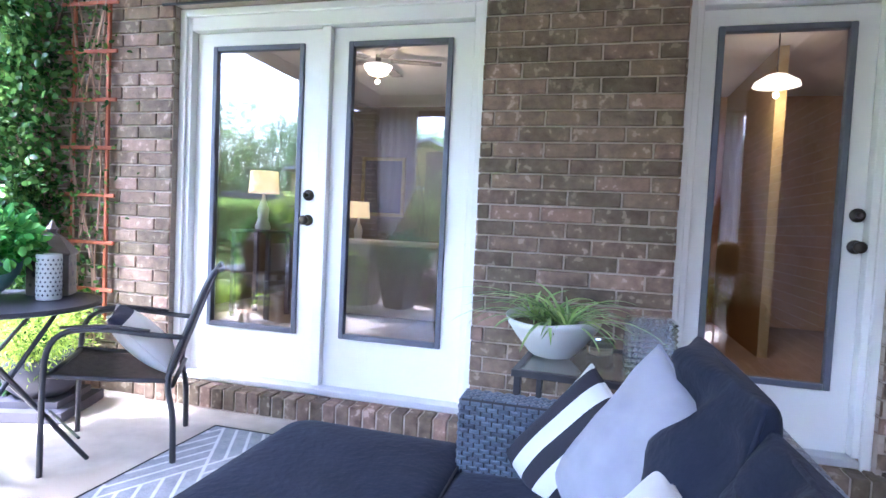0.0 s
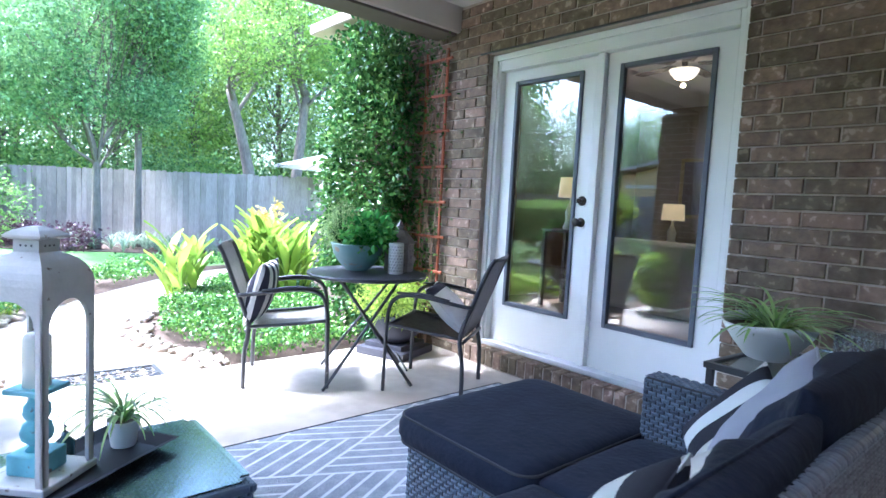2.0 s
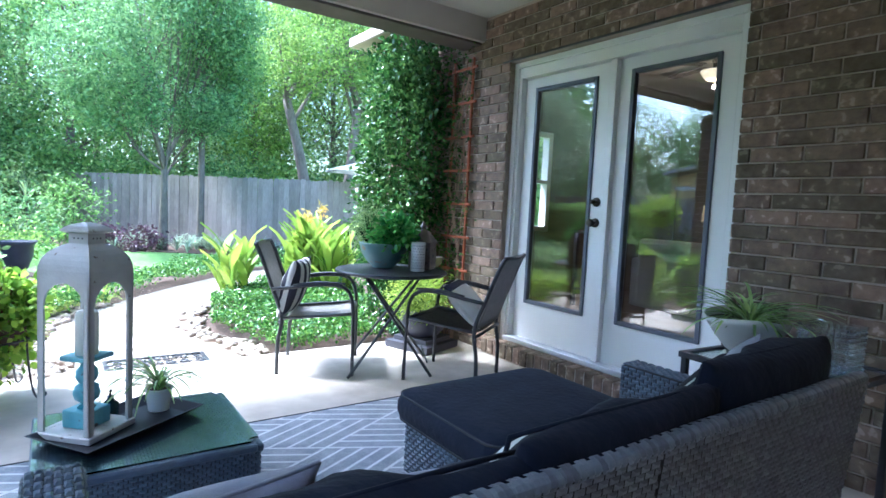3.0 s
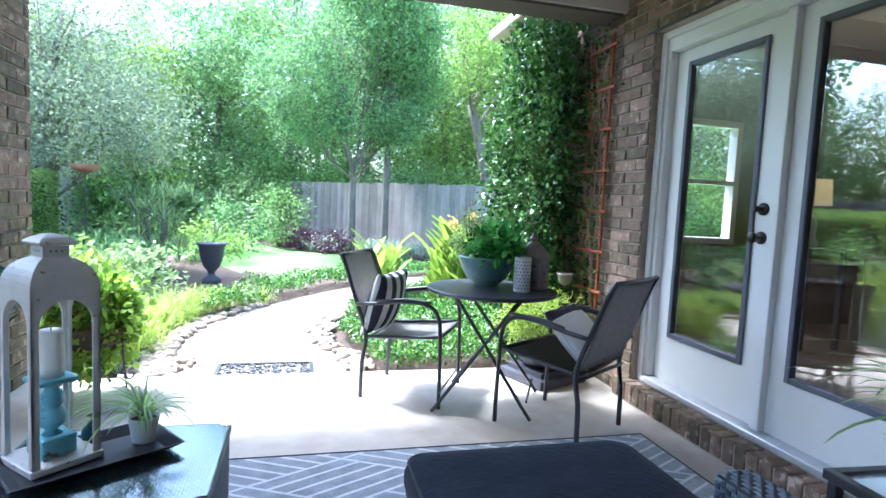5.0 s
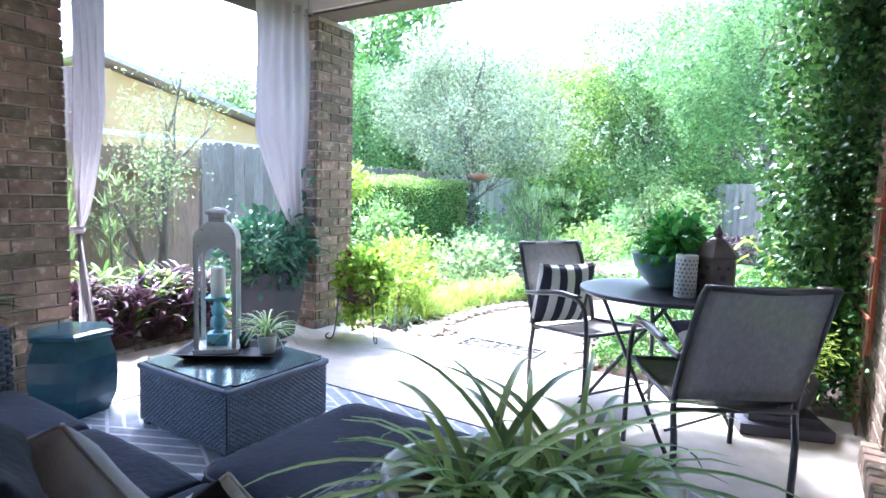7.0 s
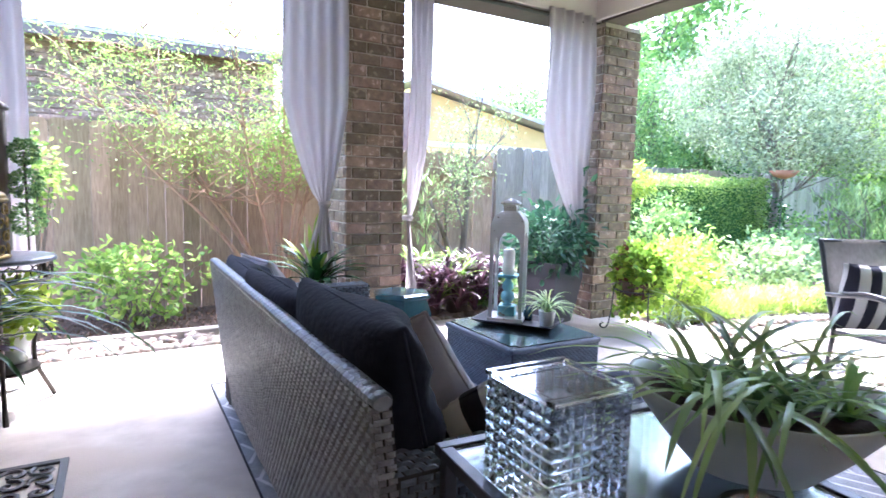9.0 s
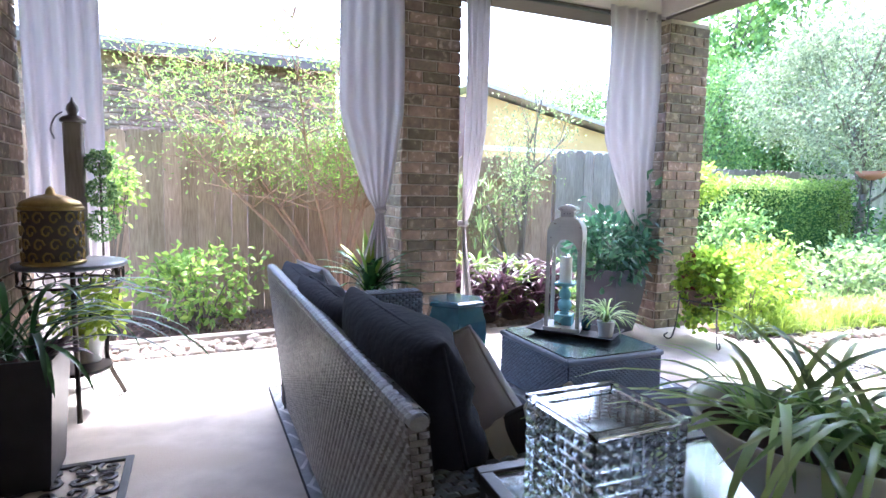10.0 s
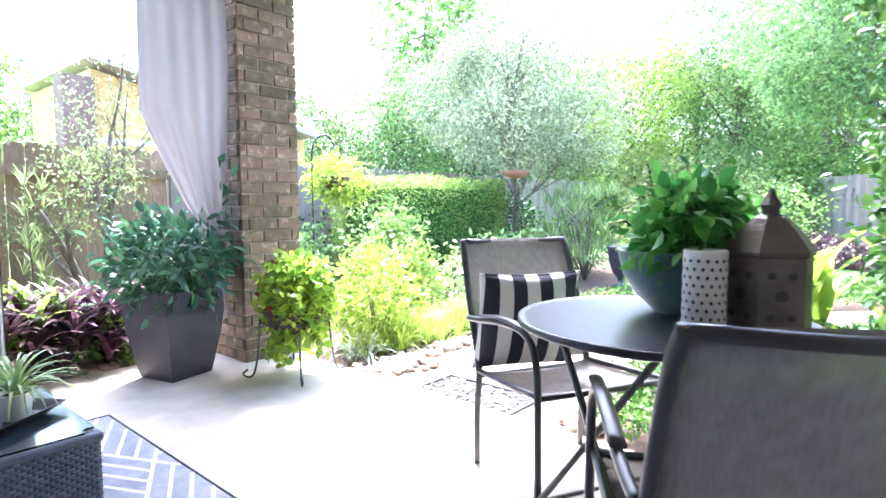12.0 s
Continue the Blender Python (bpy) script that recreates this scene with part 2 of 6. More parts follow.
def door(name, x0, x1, gx0, gx1, handle_side, label):
    """A full-glass door: slab, grey glazing frame, pane, handle and bolt."""
    d = tagged(new(name), label, "door", kind="structure")
    z0, z1, gz0, gz1 = 0.17, 2.23, 0.455, 2.15
    bm = bmesh.new()
    for a in ((x0, gx0 + 0.02, z0, z1), (gx1 - 0.02, x1, z0, z1), (gx0 + 0.02, gx1 - 0.02, z0, gz0 + 0.02), (gx0 + 0.02, gx1 - 0.02, gz1 - 0.02, z1)):
        box(a[0], a[1], DY, DY + 0.045, a[2], a[3], bm=bm)
    part("slab", bm, M_WHITE, d)
    bm = bmesh.new()
    for a in ((gx0, gx0 + 0.03, gz0, gz1), (gx1 - 0.03, gx1, gz0, gz1), (gx0 + 0.03, gx1 - 0.03, gz0, gz0 + 0.03), (gx0 + 0.03, gx1 - 0.03, gz1 - 0.03, gz1)):
        box(a[0], a[1], DY - 0.014, DY + 0.03, a[2], a[3], 0.004, bm=bm)
    part("glazing_frame", bm, M_DGREY, d, "dark grey glazing frame")
    for yy in (0.006, 0.024):
        part("pane", box(gx0 + 0.028, gx1 - 0.028, DY + yy, DY + yy + 0.005, gz0 + 0.028, gz1 - 0.028), M_GLASS, d, "clear reflecting glass").visible_shadow = False
    if handle_side:
        hx = gx1 + 0.055 if handle_side > 0 else gx0 - 0.055
        for zz, nm in ((1.13, "knob"), (1.275, "deadbolt")):
            bm = bmesh.new()
            tube([(hx, DY, zz), (hx, DY - 0.012, zz)], 0.032, 16, bm)
            tube([(hx, DY - 0.012, zz), (hx, DY - 0.05, zz)], 0.012, 10, bm)
            if nm == "knob":
                tube([(hx, DY - 0.045, zz), (hx, DY - 0.052, zz), (hx, DY - 0.068, zz), (hx, DY - 0.078, zz)], [0.018, 0.027, 0.027, 0.018], 16, bm)
            else:
                box(hx - 0.006, hx + 0.006, DY - 0.06, DY - 0.03, zz - 0.014, zz + 0.014, bm=bm)
            part(nm, bm, M_BRONZE, d, "dark bronze " + nm, True)
    return d


door("door_1", -1.60, -0.752, -1.485, -0.872, 1, "white full-glass door with grey glazing frame, closed")
door("door_2", -0.69, 0.135, -0.595, 0.015, 0, "white fixed full-glass door panel, closed")
door("door_3", 1.25, 1.985, 1.32, 1.90, 1, "white full-glass back door, closed")


def casing(name, x0, x1, doors):
    c = thing(name, (0, 0, 0), "white painted door casing and sill", "door frame", kind="structure")
    xi0, xi1 = doors[0][0], doors[-1][1]
    bm = bmesh.new()
    for a, b, z0, z1 in ((x0, xi0 - 0.003, 0.17, 2.355), (xi1 + 0.003, x1, 0.17, 2.355), (xi0 - 0.003, xi1 + 0.003, 2.235, 2.355)):
        box(a, b, DY - 0.055, DY + 0.1, z0, z1, 0.004, bm=bm)
    part("frame", bm, M_WHITE, c)
    bm = bmesh.new()
    for a, b, z0, z1 in ((x0, x0 + 0.045, 0.02, 2.355), (x1 - 0.045, x1, 0.02, 2.355), (x0 + 0.045, x1 - 0.045, 2.31, 2.355)):
        box(a, b, DY - 0.08, DY - 0.056, z0, z1, 0.006, 2, bm=bm)
    part("moulding", bm, M_WHITE, c)
    part("sill", box(x0 + 0.05, x1 - 0.05, DY - 0.085, DY + 0.1, 0.132, 0.168, 0.004), surface("sill_aluminium", (0.6, 0.62, 0.66), (0.7, 0.71, 0.74), 8, 0.35, metal=0.3), c)
    if len(doors) > 1:
        part("mullion", box(doors[0][1] + 0.003, doors[1][0] - 0.003, DY - 0.04, DY + 0.1, 0.17, 2.232, 0.004), M_WHITE, c)
    return c


casing("door_frame_1", -1.67, 0.22, [(-1.60, -0.752), (-0.69, 0.135)])
casing("door_frame_2", 1.17, 2.06, [(1.25, 1.985)])

# brick courses
COURSE, BL, JOINT = 0.079, 0.257, 0.010


def brick_mesh(l, h, d=0.012):
    """One brick face l long along x, h high, standing d out of the joint towards -y, with worn edges."""
    c = 0.004
    v = [(c * .3, 0, 0), (l - c * .3, 0, 0), (l, 0, h), (0, 0, h), (0, -d + c, 0), (l, -d + c, 0), (l, -d + c, h), (0, -d + c, h), (c, -d, c), (l - c, -d, c), (l - c, -d, h - c), (c, -d, h - c)]
    f = [(0, 1, 5, 4), (1, 2, 6, 5), (2, 3, 7, 6), (3, 0, 4, 7), (4, 5, 9, 8), (5, 6, 10, 9), (6, 7, 11, 10), (7, 4, 8, 11), (8, 9, 10, 11)]
    return v, f


brick_cache = {}


def lay_bricks(parent, origin, turn, width, z0, z1, holes=(), limit=300, near=None, first=0.0, bl=BL):
    """Running bond on a face: origin is its left foot, turn its yaw; holes are (u0, u1, z0, z1) openings."""
    m = pose(*origin, 0, 0, turn)
    cells = []
    for r in range(int((z1 - z0) / COURSE + 0.5)):
        z = z0 + r * COURSE
        u = -((r % 2) * bl / 2 + first)
        while u < width - 0.01:
            a, b = max(u, 0), min(u + bl - JOINT, width)
            segs = [(a, b)]
            for h0, h1, hz0, hz1 in holes:
                if z + COURSE * 0.5 > hz0 and z + COURSE * 0.5 < hz1:
                    nxt = []
                    for s, e in segs:
                        if e <= h0 or s >= h1:
                            nxt.append((s, e))
                        else:
                            if s < h0:
                                nxt.append((s, h0))
                            if e > h1:
                                nxt.append((h1, e))
                    segs = nxt
            cells += [(s, e - s, z) for s, e in segs if e - s > 0.02]
            u += bl
    near = near if near is not None else width / 2
    cells.sort(key=lambda c: abs(c[0] + c[1] / 2 - near) + abs(c[2] - 1.2) * 0.15)
    bv, bf = [], []
    for i, (s, l, z) in enumerate(cells):
        off = random.uniform(-0.002, 0.003)
        if i < limit:
            key = round(l, 3)
            if key not in brick_cache:
                v, f = brick_mesh(key, COURSE - JOINT)
                me = bpy.data.meshes.new("brick")
                me.from_pydata(v, [], f)
                me.materials.append(M_BRICK)
                brick_cache[key] = me
            ob = new("brick", brick_cache[key])
            ob.parent = parent
            ob.matrix_basis = m @ pose(s, -off + 0.0085, z + random.uniform(-.001, .001), 0, random.uniform(-.15, .15), 0)
        else:
            v, f = brick_mesh(l, COURSE - JOINT)
            k = len(bv)
            bv += [m @ (Vector(q) + Vector((s, 0.0085, z))) for q in v]
            bf += [tuple(k + q for q in g) for g in f]
    if bv:
        raw("bricks", bv, bf, M_BRICKS, parent, kind="stuff")


def all_bricks():
    holes = [(a + 3.6, b + 3.6, -1, c) for a, b, _, c in OPEN]
    lay_bricks(wall_north, (-3.6, WY, 0.0), 0, 5.96, 0.0, 2.77, holes, 300, 3.6, 0.1)
    lay_bricks(wall_east, (EX, WY, 0.0), -90, 3.84, 0.0, 2.77, (), 200, 1.6)
    bm = bmesh.new()
    for p, (x0, x1, y0, y1) in zip(pillars, PILLARS):
        w, d = x1 - x0, y1 - y0
        b4 = w / 1.75
        for o, t, ww in (((x1, y1, 0), 180, w), ((x1, y0, 0), 90, d), ((x0, y1, 0), -90, d), ((x0, y0, 0), 0, w)):
            lay_bricks(p, o, t, ww, 0.0, 2.53, (), 75, 0, 0.06 if t in (0, 180) else 0.12, 0.215)
    # returns of the door openings
    for x, t in ((-1.67, -90), (0.22, 90), (1.17, -90), (2.06, 90)):
        lay_bricks(wall_north, (x, WY + (0.0 if t > 0 else 0.075), 0.158), t, 0.073, 0.158, 2.36, (), 60, 0, 0)
    # rowlock courses of the door steps
    for x0, x1, k in ((-1.67, 0.22, 1), (1.17, 2.06, 2)):
        s = thing("door_step", (0, 0, 0), "brown brick rowlock step under the white doors", "step", kind="structure")
        part("mortar_bed", box(x0 - 0.10, x1 + 0.10 if k == 1 else x1 + 0.02, WY - 0.058, DY + 0.1, -0.02, 0.122), M_MORTAR, s)
        n = int((x1 - x0 + 0.18) / 0.079)
        me = bpy.data.meshes.new("brick")
        b = box(0, 0.069, WY - 0.068, WY + 0.05, 0.012, 0.131, 0.005)
        b.to_mesh(me)
        b.free()
        me.materials.append(M_BRICK)
        for i in range(n):
            ob = new("brick", me)
            ob.parent = s
            ob.matrix_basis = pose(x0 - 0.095 + i * 0.079, random.uniform(-.002, .002), random.uniform(-.002, .002))


# steel lintels over the openings
for x0, x1 in ((-1.75, 0.30), (1.10, 2.12)):
    tagged(part("lintel", box(x0, x1, WY - 0.012, WY + 0.075, 2.362, 2.372), M_BLACK), "dark steel lintel over the doors", "lintel", kind="structure")


# ---- garden sheets ----
path_in = [(-2.41, 0.80), (-3.4, 0.75), (-4.3, 0.88), (-5.5, 1.55), (-6.6, 2.4), (-7.8, 3.6), (-8.6, 5.4)]
path_out = [(-7.6, 5.4), (-6.9, 4.0), (-5.9, 2.95), (-4.9, 2.25), (-3.6, 2.0), (-2.9, 2.2), (-2.41, 2.2)]
def smooth2(pts, n=5):
    return [(p.x, p.y) for p in curve_pts([(x, y, 0) for x, y in pts], n)]
sheet("garden_path", smooth2(path_in) + smooth2(path_out), G + 0.035, M_PATH, "pale curved crushed-granite garden path", "path")
sheet("soil_1", [(-2.41, -0.45), (-2.41, 0.79)] + smooth2(path_in[:4]) + [(-7.9, 0.9), (-9.6, 0.1), (-11, -1.2), (-11, -6), (-2.41, -6)], G + 0.012, M_SOIL, "dark mulched garden bed along the side fence", "soil")
sheet("soil_2", [(-2.41, 2.21)] + smooth2(path_out)[::-1][2:] + [(-7.6, 5.4), (-2.41, 5.4)], G + 0.02, M_SOIL, "dark soil under the groundcover", "soil")
sheet("soil_3", [(-2.42, -0.43), (6, -0.43), (6, -6), (-2.42, -6)], G - 0.02 + 0.05, M_SOIL, "dark bark mulch strip before the fence", "soil")
sheet("soil_4", [(-19.5, -2), (-12.4, 1.4), (-11.2, 3.4), (-9.2, 5.8), (-7.8, 8.6), (-10.5, 10), (-20, 4)], G + 0.016, M_SOIL, "dark soil bed along the far fence", "soil")
sheet("soil_5", [(-5.3, 1.6), (-6.4, 2.5), (-7.7, 3.9), (-8.7, 5.5), (-9.2, 5.2), (-8.4, 3.3), (-7.6, 2.0), (-6.6, 1.2), (-8.4, 1.2), (-8.4, 0.8), (-5.2, 1.0)], G + 0.006, M_SOIL, "dark soil under the low hedge", "soil")


# ---- rounded stones ----
def stones(name, spots, label):
    v, f = [], []
    ico = bmesh.new()
    bmesh.ops.create_icosphere(ico, subdivisions=1, radius=1)
    base = [x.co.copy() for x in ico.verts]
    fb = [tuple(q.index for q in g.verts) for g in ico.faces]
    ico.free()
    for x, y, z, s in spots:
        m = pose(x, y, z, random.uniform(-20, 20), random.uniform(-20, 20), random.uniform(0, 360)) @ Matrix.Diagonal((s * random.uniform(.8, 1.5), s * random.uniform(.6, 1), s * random.uniform(.45, .7), 1))
        k = len(v)
        v += [m @ (c * random.uniform(.85, 1.1)) for c in base]
        f += [tuple(k + q for q in g) for g in fb]
    return tagged(raw(name, v, f, M_STONE, smooth=True), label, "stones", kind="stuff")


def along(pts, n, spread):
    p = curve_pts([(x, y, 0) for x, y in pts], 10)
    out = []
    for _ in range(n):
        i = random.randrange(len(p) - 1)
        q = p[i].lerp(p[i + 1], random.random())
        out.append((q.x + random.gauss(0, spread), q.y + random.gauss(0, spread)))
    return out


sp = [(x, y, G + 0.05, random.uniform(.025, .06)) for x, y in along([(-2.62, 0.74), (-3.4, 0.68), (-4.3, 0.82), (-5.2, 1.27)], 260, 0.045) if x < -2.48]
sp += [(x, y, G + 0.05, random.uniform(.025, .06)) for x, y in along([(-2.5, 0.75), (-2.6, 0.72), (-3.0, 0.85)], 130, 0.09) if x < -2.46]
sp += [(x, y, G + 0.05, random.uniform(.025, .055)) for x, y in along([(-2.6, 2.18), (-2.9, 2.15), (-3.6, 1.93), (-4.6, 2.15), (-5.6, 2.8)], 260, 0.05) if x < -2.46]
stones("edging_stones", sp, "pale rounded river stones edging the gravel path")
sp = [(random.uniform(-2.35, 3.2), -0.52 - random.random() ** 1.5 * 0.36, G + 0.075, random.uniform(.022, .055)) for _ in range(900)]
stones("strip_stones", sp, "pale rounded river stones beside the patio slab")
sp = [(x, y, G + 0.045, random.uniform(.004, .009)) for x, y in along([(-2.5, 1.45), (-3.5, 1.35), (-4.6, 1.5), (-5.6, 2.2)], 1500, 0.3) if x < -2.44]
stones("path_gravel", sp, "pale gravel scattered on the garden path")
tagged(part("stone_edging_slab", box(0.7, 3.2, -1.0, -0.93, G, 0.0, 0.01), M_CONC), "pale concrete edging strip before the mulch", "edging", kind="structure")
edge = curve_pts([(-2.5, 0.6, G + .04), (-3.4, 0.56, G + .04), (-4.3, 0.7, G + .04), (-5.3, 1.2, G + .04)], 8)
tagged(part("edging_strip", tube(edge, 0.018, 6, flat=2.2), M_SOFFIT), "dark brown metal edging of the planting bed", "edging", kind="structure")


# ---- fences ----
def picket_mesh(w, h, t=0.016):
    bm = bmesh.new()
    c = 0.03
    out = [(0, 0), (w, 0), (w, h - c), (w - c, h), (c, h), (0, h - c)]
    a = [bm.verts.new((x, 0, z)) for x, z in out]
    b = [bm.verts.new((x, t, z)) for x, z in out]
    bm.faces.new(a)
    bm.faces.new(b[::-1])
    for i in range(6):
        j = (i + 1) % 6
        bm.faces.new((a[j], a[i], b[i], b[j]))
    me = bpy.data.meshes.new("picket")
    bm.to_mesh(me)
    bm.free()
    return me


def fence(name, p0, p1, z0, z1, mat, label, rails_front=False, w=0.14):
    """Pickets on rails from p0 to p1; seen from the left-hand side when walking so."""
    a, b = Vector((*p0, 0)), Vector((*p1, 0))
    d = (b - a).normalized()
    ang = math.degrees(math.atan2(d.y, d.x))
    n = int((b - a).length / (w + 0.005))
    fobj = thing(name, (a.x, a.y, z0), label, "fence", "", "structure", ang)
    mes = [picket_mesh(w, z1 - z0 + e) for e in (-0.012, 0.0, 0.012)]
    for me in mes:
        me.materials.append(mat)
    for i in range(n):
        ob = new("picket", random.choice(mes))
        ob.parent = fobj
        ob.matrix_basis = pose(i * (w + 0.005), random.uniform(-.004, .004), random.uniform(-.006, .006), 0, random.uniform(-.25, .25), 0)
    L = n * (w + 0.005)
    for zz in (0.3, z1 - z0 - 0.28):
        y = -0.042 if rails_front else 0.02
        part("rail", box(0, L, y, y + 0.038, zz, zz + 0.085, 0.004), mat, fobj)
    for i in range(0, int(L / 2.4) + 1):
        y = -0.13 if rails_front else 0.06
        part("post", box(i * 2.4, i * 2.4 + 0.09, y, y + 0.09, 0, z1 - z0 - 0.05, 0.004), mat, fobj)
    return fobj


fence("fence_side", (4.4, -2.1), (-0.42, -2.1), -0.2, 1.63, M_FENCE, "weathered brown wooden picket fence beside the patio")
fence("fence_back_section", (-0.44, -2.34), (-2.62, -2.34), -0.2, 1.56, M_FENCE, "brown wooden fence section with its rail facing the garden", True)
fence("fence_gate", (-2.64, -2.3), (-3.85, -2.3), -0.2, 1.66, M_FENCE2, "pale grey wooden fence gate beside the brown fence")
fence("fence_side_far", (-4.0, -3.6), (-17.6, -3.9), -0.2, 1.62, M_FENCE2, "grey weathered wooden fence behind the hedge")
fence("fence_far", (-18.6, -0.25), (-7.4, 8.15), -0.2, 1.64, M_FENCE2, "grey weathered wooden fence at the end of the lawn")

# ---- furniture materials ----
M_WICK = surface("grey_wicker", (0.060, 0.078, 0.105), (0.135, 0.165, 0.21), 25, 0.42, 0.3, 250, rnd=0.2, island=True, spec=0.6)
M_WICK2 = surface("taupe_wicker", (0.17, 0.172, 0.185), (0.34, 0.34, 0.36), 25, 0.36, 0.3, 250, rnd=0.16, island=True, spec=0.6)
# Backing: shade between wicker strands put into its dark colour; also dark trim.
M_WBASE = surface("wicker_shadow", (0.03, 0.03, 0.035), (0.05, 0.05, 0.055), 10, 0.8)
M_GREYF = surface("grey_linen", (0.30, 0.305, 0.36), (0.39, 0.39, 0.45), 14, 0.95, 0.6, 600, sheen=0.2)
M_CREAM = surface("cream_fabric", (0.62, 0.60, 0.56), (0.74, 0.72, 0.68), 10, 0.95, 0.4, 500, sheen=0.1)
M_CURT = surface("taupe_curtain", (0.56, 0.51, 0.50), (0.64, 0.59, 0.58), 4, 0.9, 0.5, 700, trans=0.42, stretch=(1, 1, 0.2))
M_TEAL = surface("teal_ceramic", (0.010, 0.045, 0.062), (0.025, 0.085, 0.11), 14, 0.16, 0.2, 60, spec=0.6)
M_TURQ = surface("distressed_turquoise_paint", (0.12, 0.36, 0.42), (0.22, 0.50, 0.56), 18, 0.45, 0.4, 90, spots=(26, 0.66, (0.12, 0.10, 0.09)))
M_BOWL = surface("aged_teal_glaze", (0.10, 0.22, 0.22), (0.26, 0.38, 0.34), 9, 0.35, 0.3, 80, spots=(11, 0.62, (0.30, 0.24, 0.17)))
M_CERAM = surface("white_ceramic", (0.66, 0.66, 0.63), (0.76, 0.76, 0.73), 6, 0.35, 0.1)
M_WAX = surface("cream_wax", (0.74, 0.71, 0.62), (0.82, 0.79, 0.70), 5, 0.5)
M_AGED = surface("aged_white_metal", (0.46, 0.45, 0.42), (0.60, 0.58, 0.55), 12, 0.5, 0.4, 90, spots=(30, 0.70, (0.16, 0.11, 0.08)))
M_PEWTER = surface("dark_pewter", (0.11, 0.095, 0.085), (0.20, 0.175, 0.16), 18, 0.4, 0.4, 120, metal=0.5)
M_CHAR = surface("charcoal_resin", (0.035, 0.035, 0.05), (0.06, 0.06, 0.08), 6, 0.55, 0.2, 90)
M_GOLD = surface("antique_gold", (0.22, 0.15, 0.05), (0.45, 0.33, 0.12), 30, 0.4, 0.5, 120, metal=0.6)
M_TERRA = surface("terracotta", (0.30, 0.13, 0.08), (0.42, 0.20, 0.12), 8, 0.8, 0.3)
M_RUST = surface("rusty_red_metal", (0.26, 0.06, 0.03), (0.42, 0.12, 0.05), 25, 0.7, 0.4)
M_RUG = surface("grey_woven_rug", (0.24, 0.265, 0.31), (0.50, 0.52, 0.56), 60, 0.95, 0.8, 300, stretch=(1.6, 9, 1))
M_RUGW = surface("white_rug_yarn", (0.62, 0.64, 0.66), (0.74, 0.75, 0.77), 60, 0.95, 0.5, 300)
M_TGLASS = glass_mat("table_glass", (0.80, 0.94, 0.95), 0.1)
M_CLEAR = glass_mat("crystal_glass", (0.93, 0.97, 1.0), 0.08, 1.5)
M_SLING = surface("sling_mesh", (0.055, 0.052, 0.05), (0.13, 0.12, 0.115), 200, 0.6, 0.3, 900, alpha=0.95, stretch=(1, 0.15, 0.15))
# Paler copy of the sling: daylight on the mesh put into the colour.
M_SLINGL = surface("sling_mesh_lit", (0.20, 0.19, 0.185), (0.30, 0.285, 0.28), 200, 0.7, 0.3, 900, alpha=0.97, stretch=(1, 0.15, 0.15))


def striped(name, c1, c2, period, axis=0, phase=0.0, duty=0.5):
    m = surface(name, c1, c1, 8, 0.95, 0.5, 500)
    nt, n = m.node_tree, m.node_tree.nodes
    tc, sx = n.new("ShaderNodeTexCoord"), n.new("ShaderNodeSeparateXYZ")
    nt.links.new(tc.outputs["Object"], sx.inputs[0])
    a = n.new("ShaderNodeMath")
    a.operation = "MULTIPLY_ADD"
    a.inputs[1].default_value, a.inputs[2].default_value = 1 / period, 10 + phase
    nt.links.new(sx.outputs[axis], a.inputs[0])
    fr = n.new("ShaderNodeMath")
    fr.operation = "FRACT"
    nt.links.new(a.outputs[0], fr.inputs[0])
    g = n.new("ShaderNodeMath")
    g.operation, g.inputs[1].default_value = "GREATER_THAN", duty
    nt.links.new(fr.outputs[0], g.inputs[0])
    mx = n.new("ShaderNodeMix")
    mx.data_type = "RGBA"
    mx.inputs[6].default_value, mx.inputs[7].default_value = (*c1, 1), (*c2, 1)
    nt.links.new(g.outputs[0], mx.inputs[0])
    nt.links.new(mx.outputs[2], n["Principled BSDF"].inputs["Base Color"])
    return m


M_PLAIN = striped("white_with_navy_band", (0.74, 0.73, 0.70), (0.03, 0.03, 0.05), 0.50, 1, 0.64, 0.88)
M_STRIPE = striped("black_white_stripes", (0.70, 0.70, 0.67), (0.025, 0.025, 0.035), 0.105, 0, 0.25)


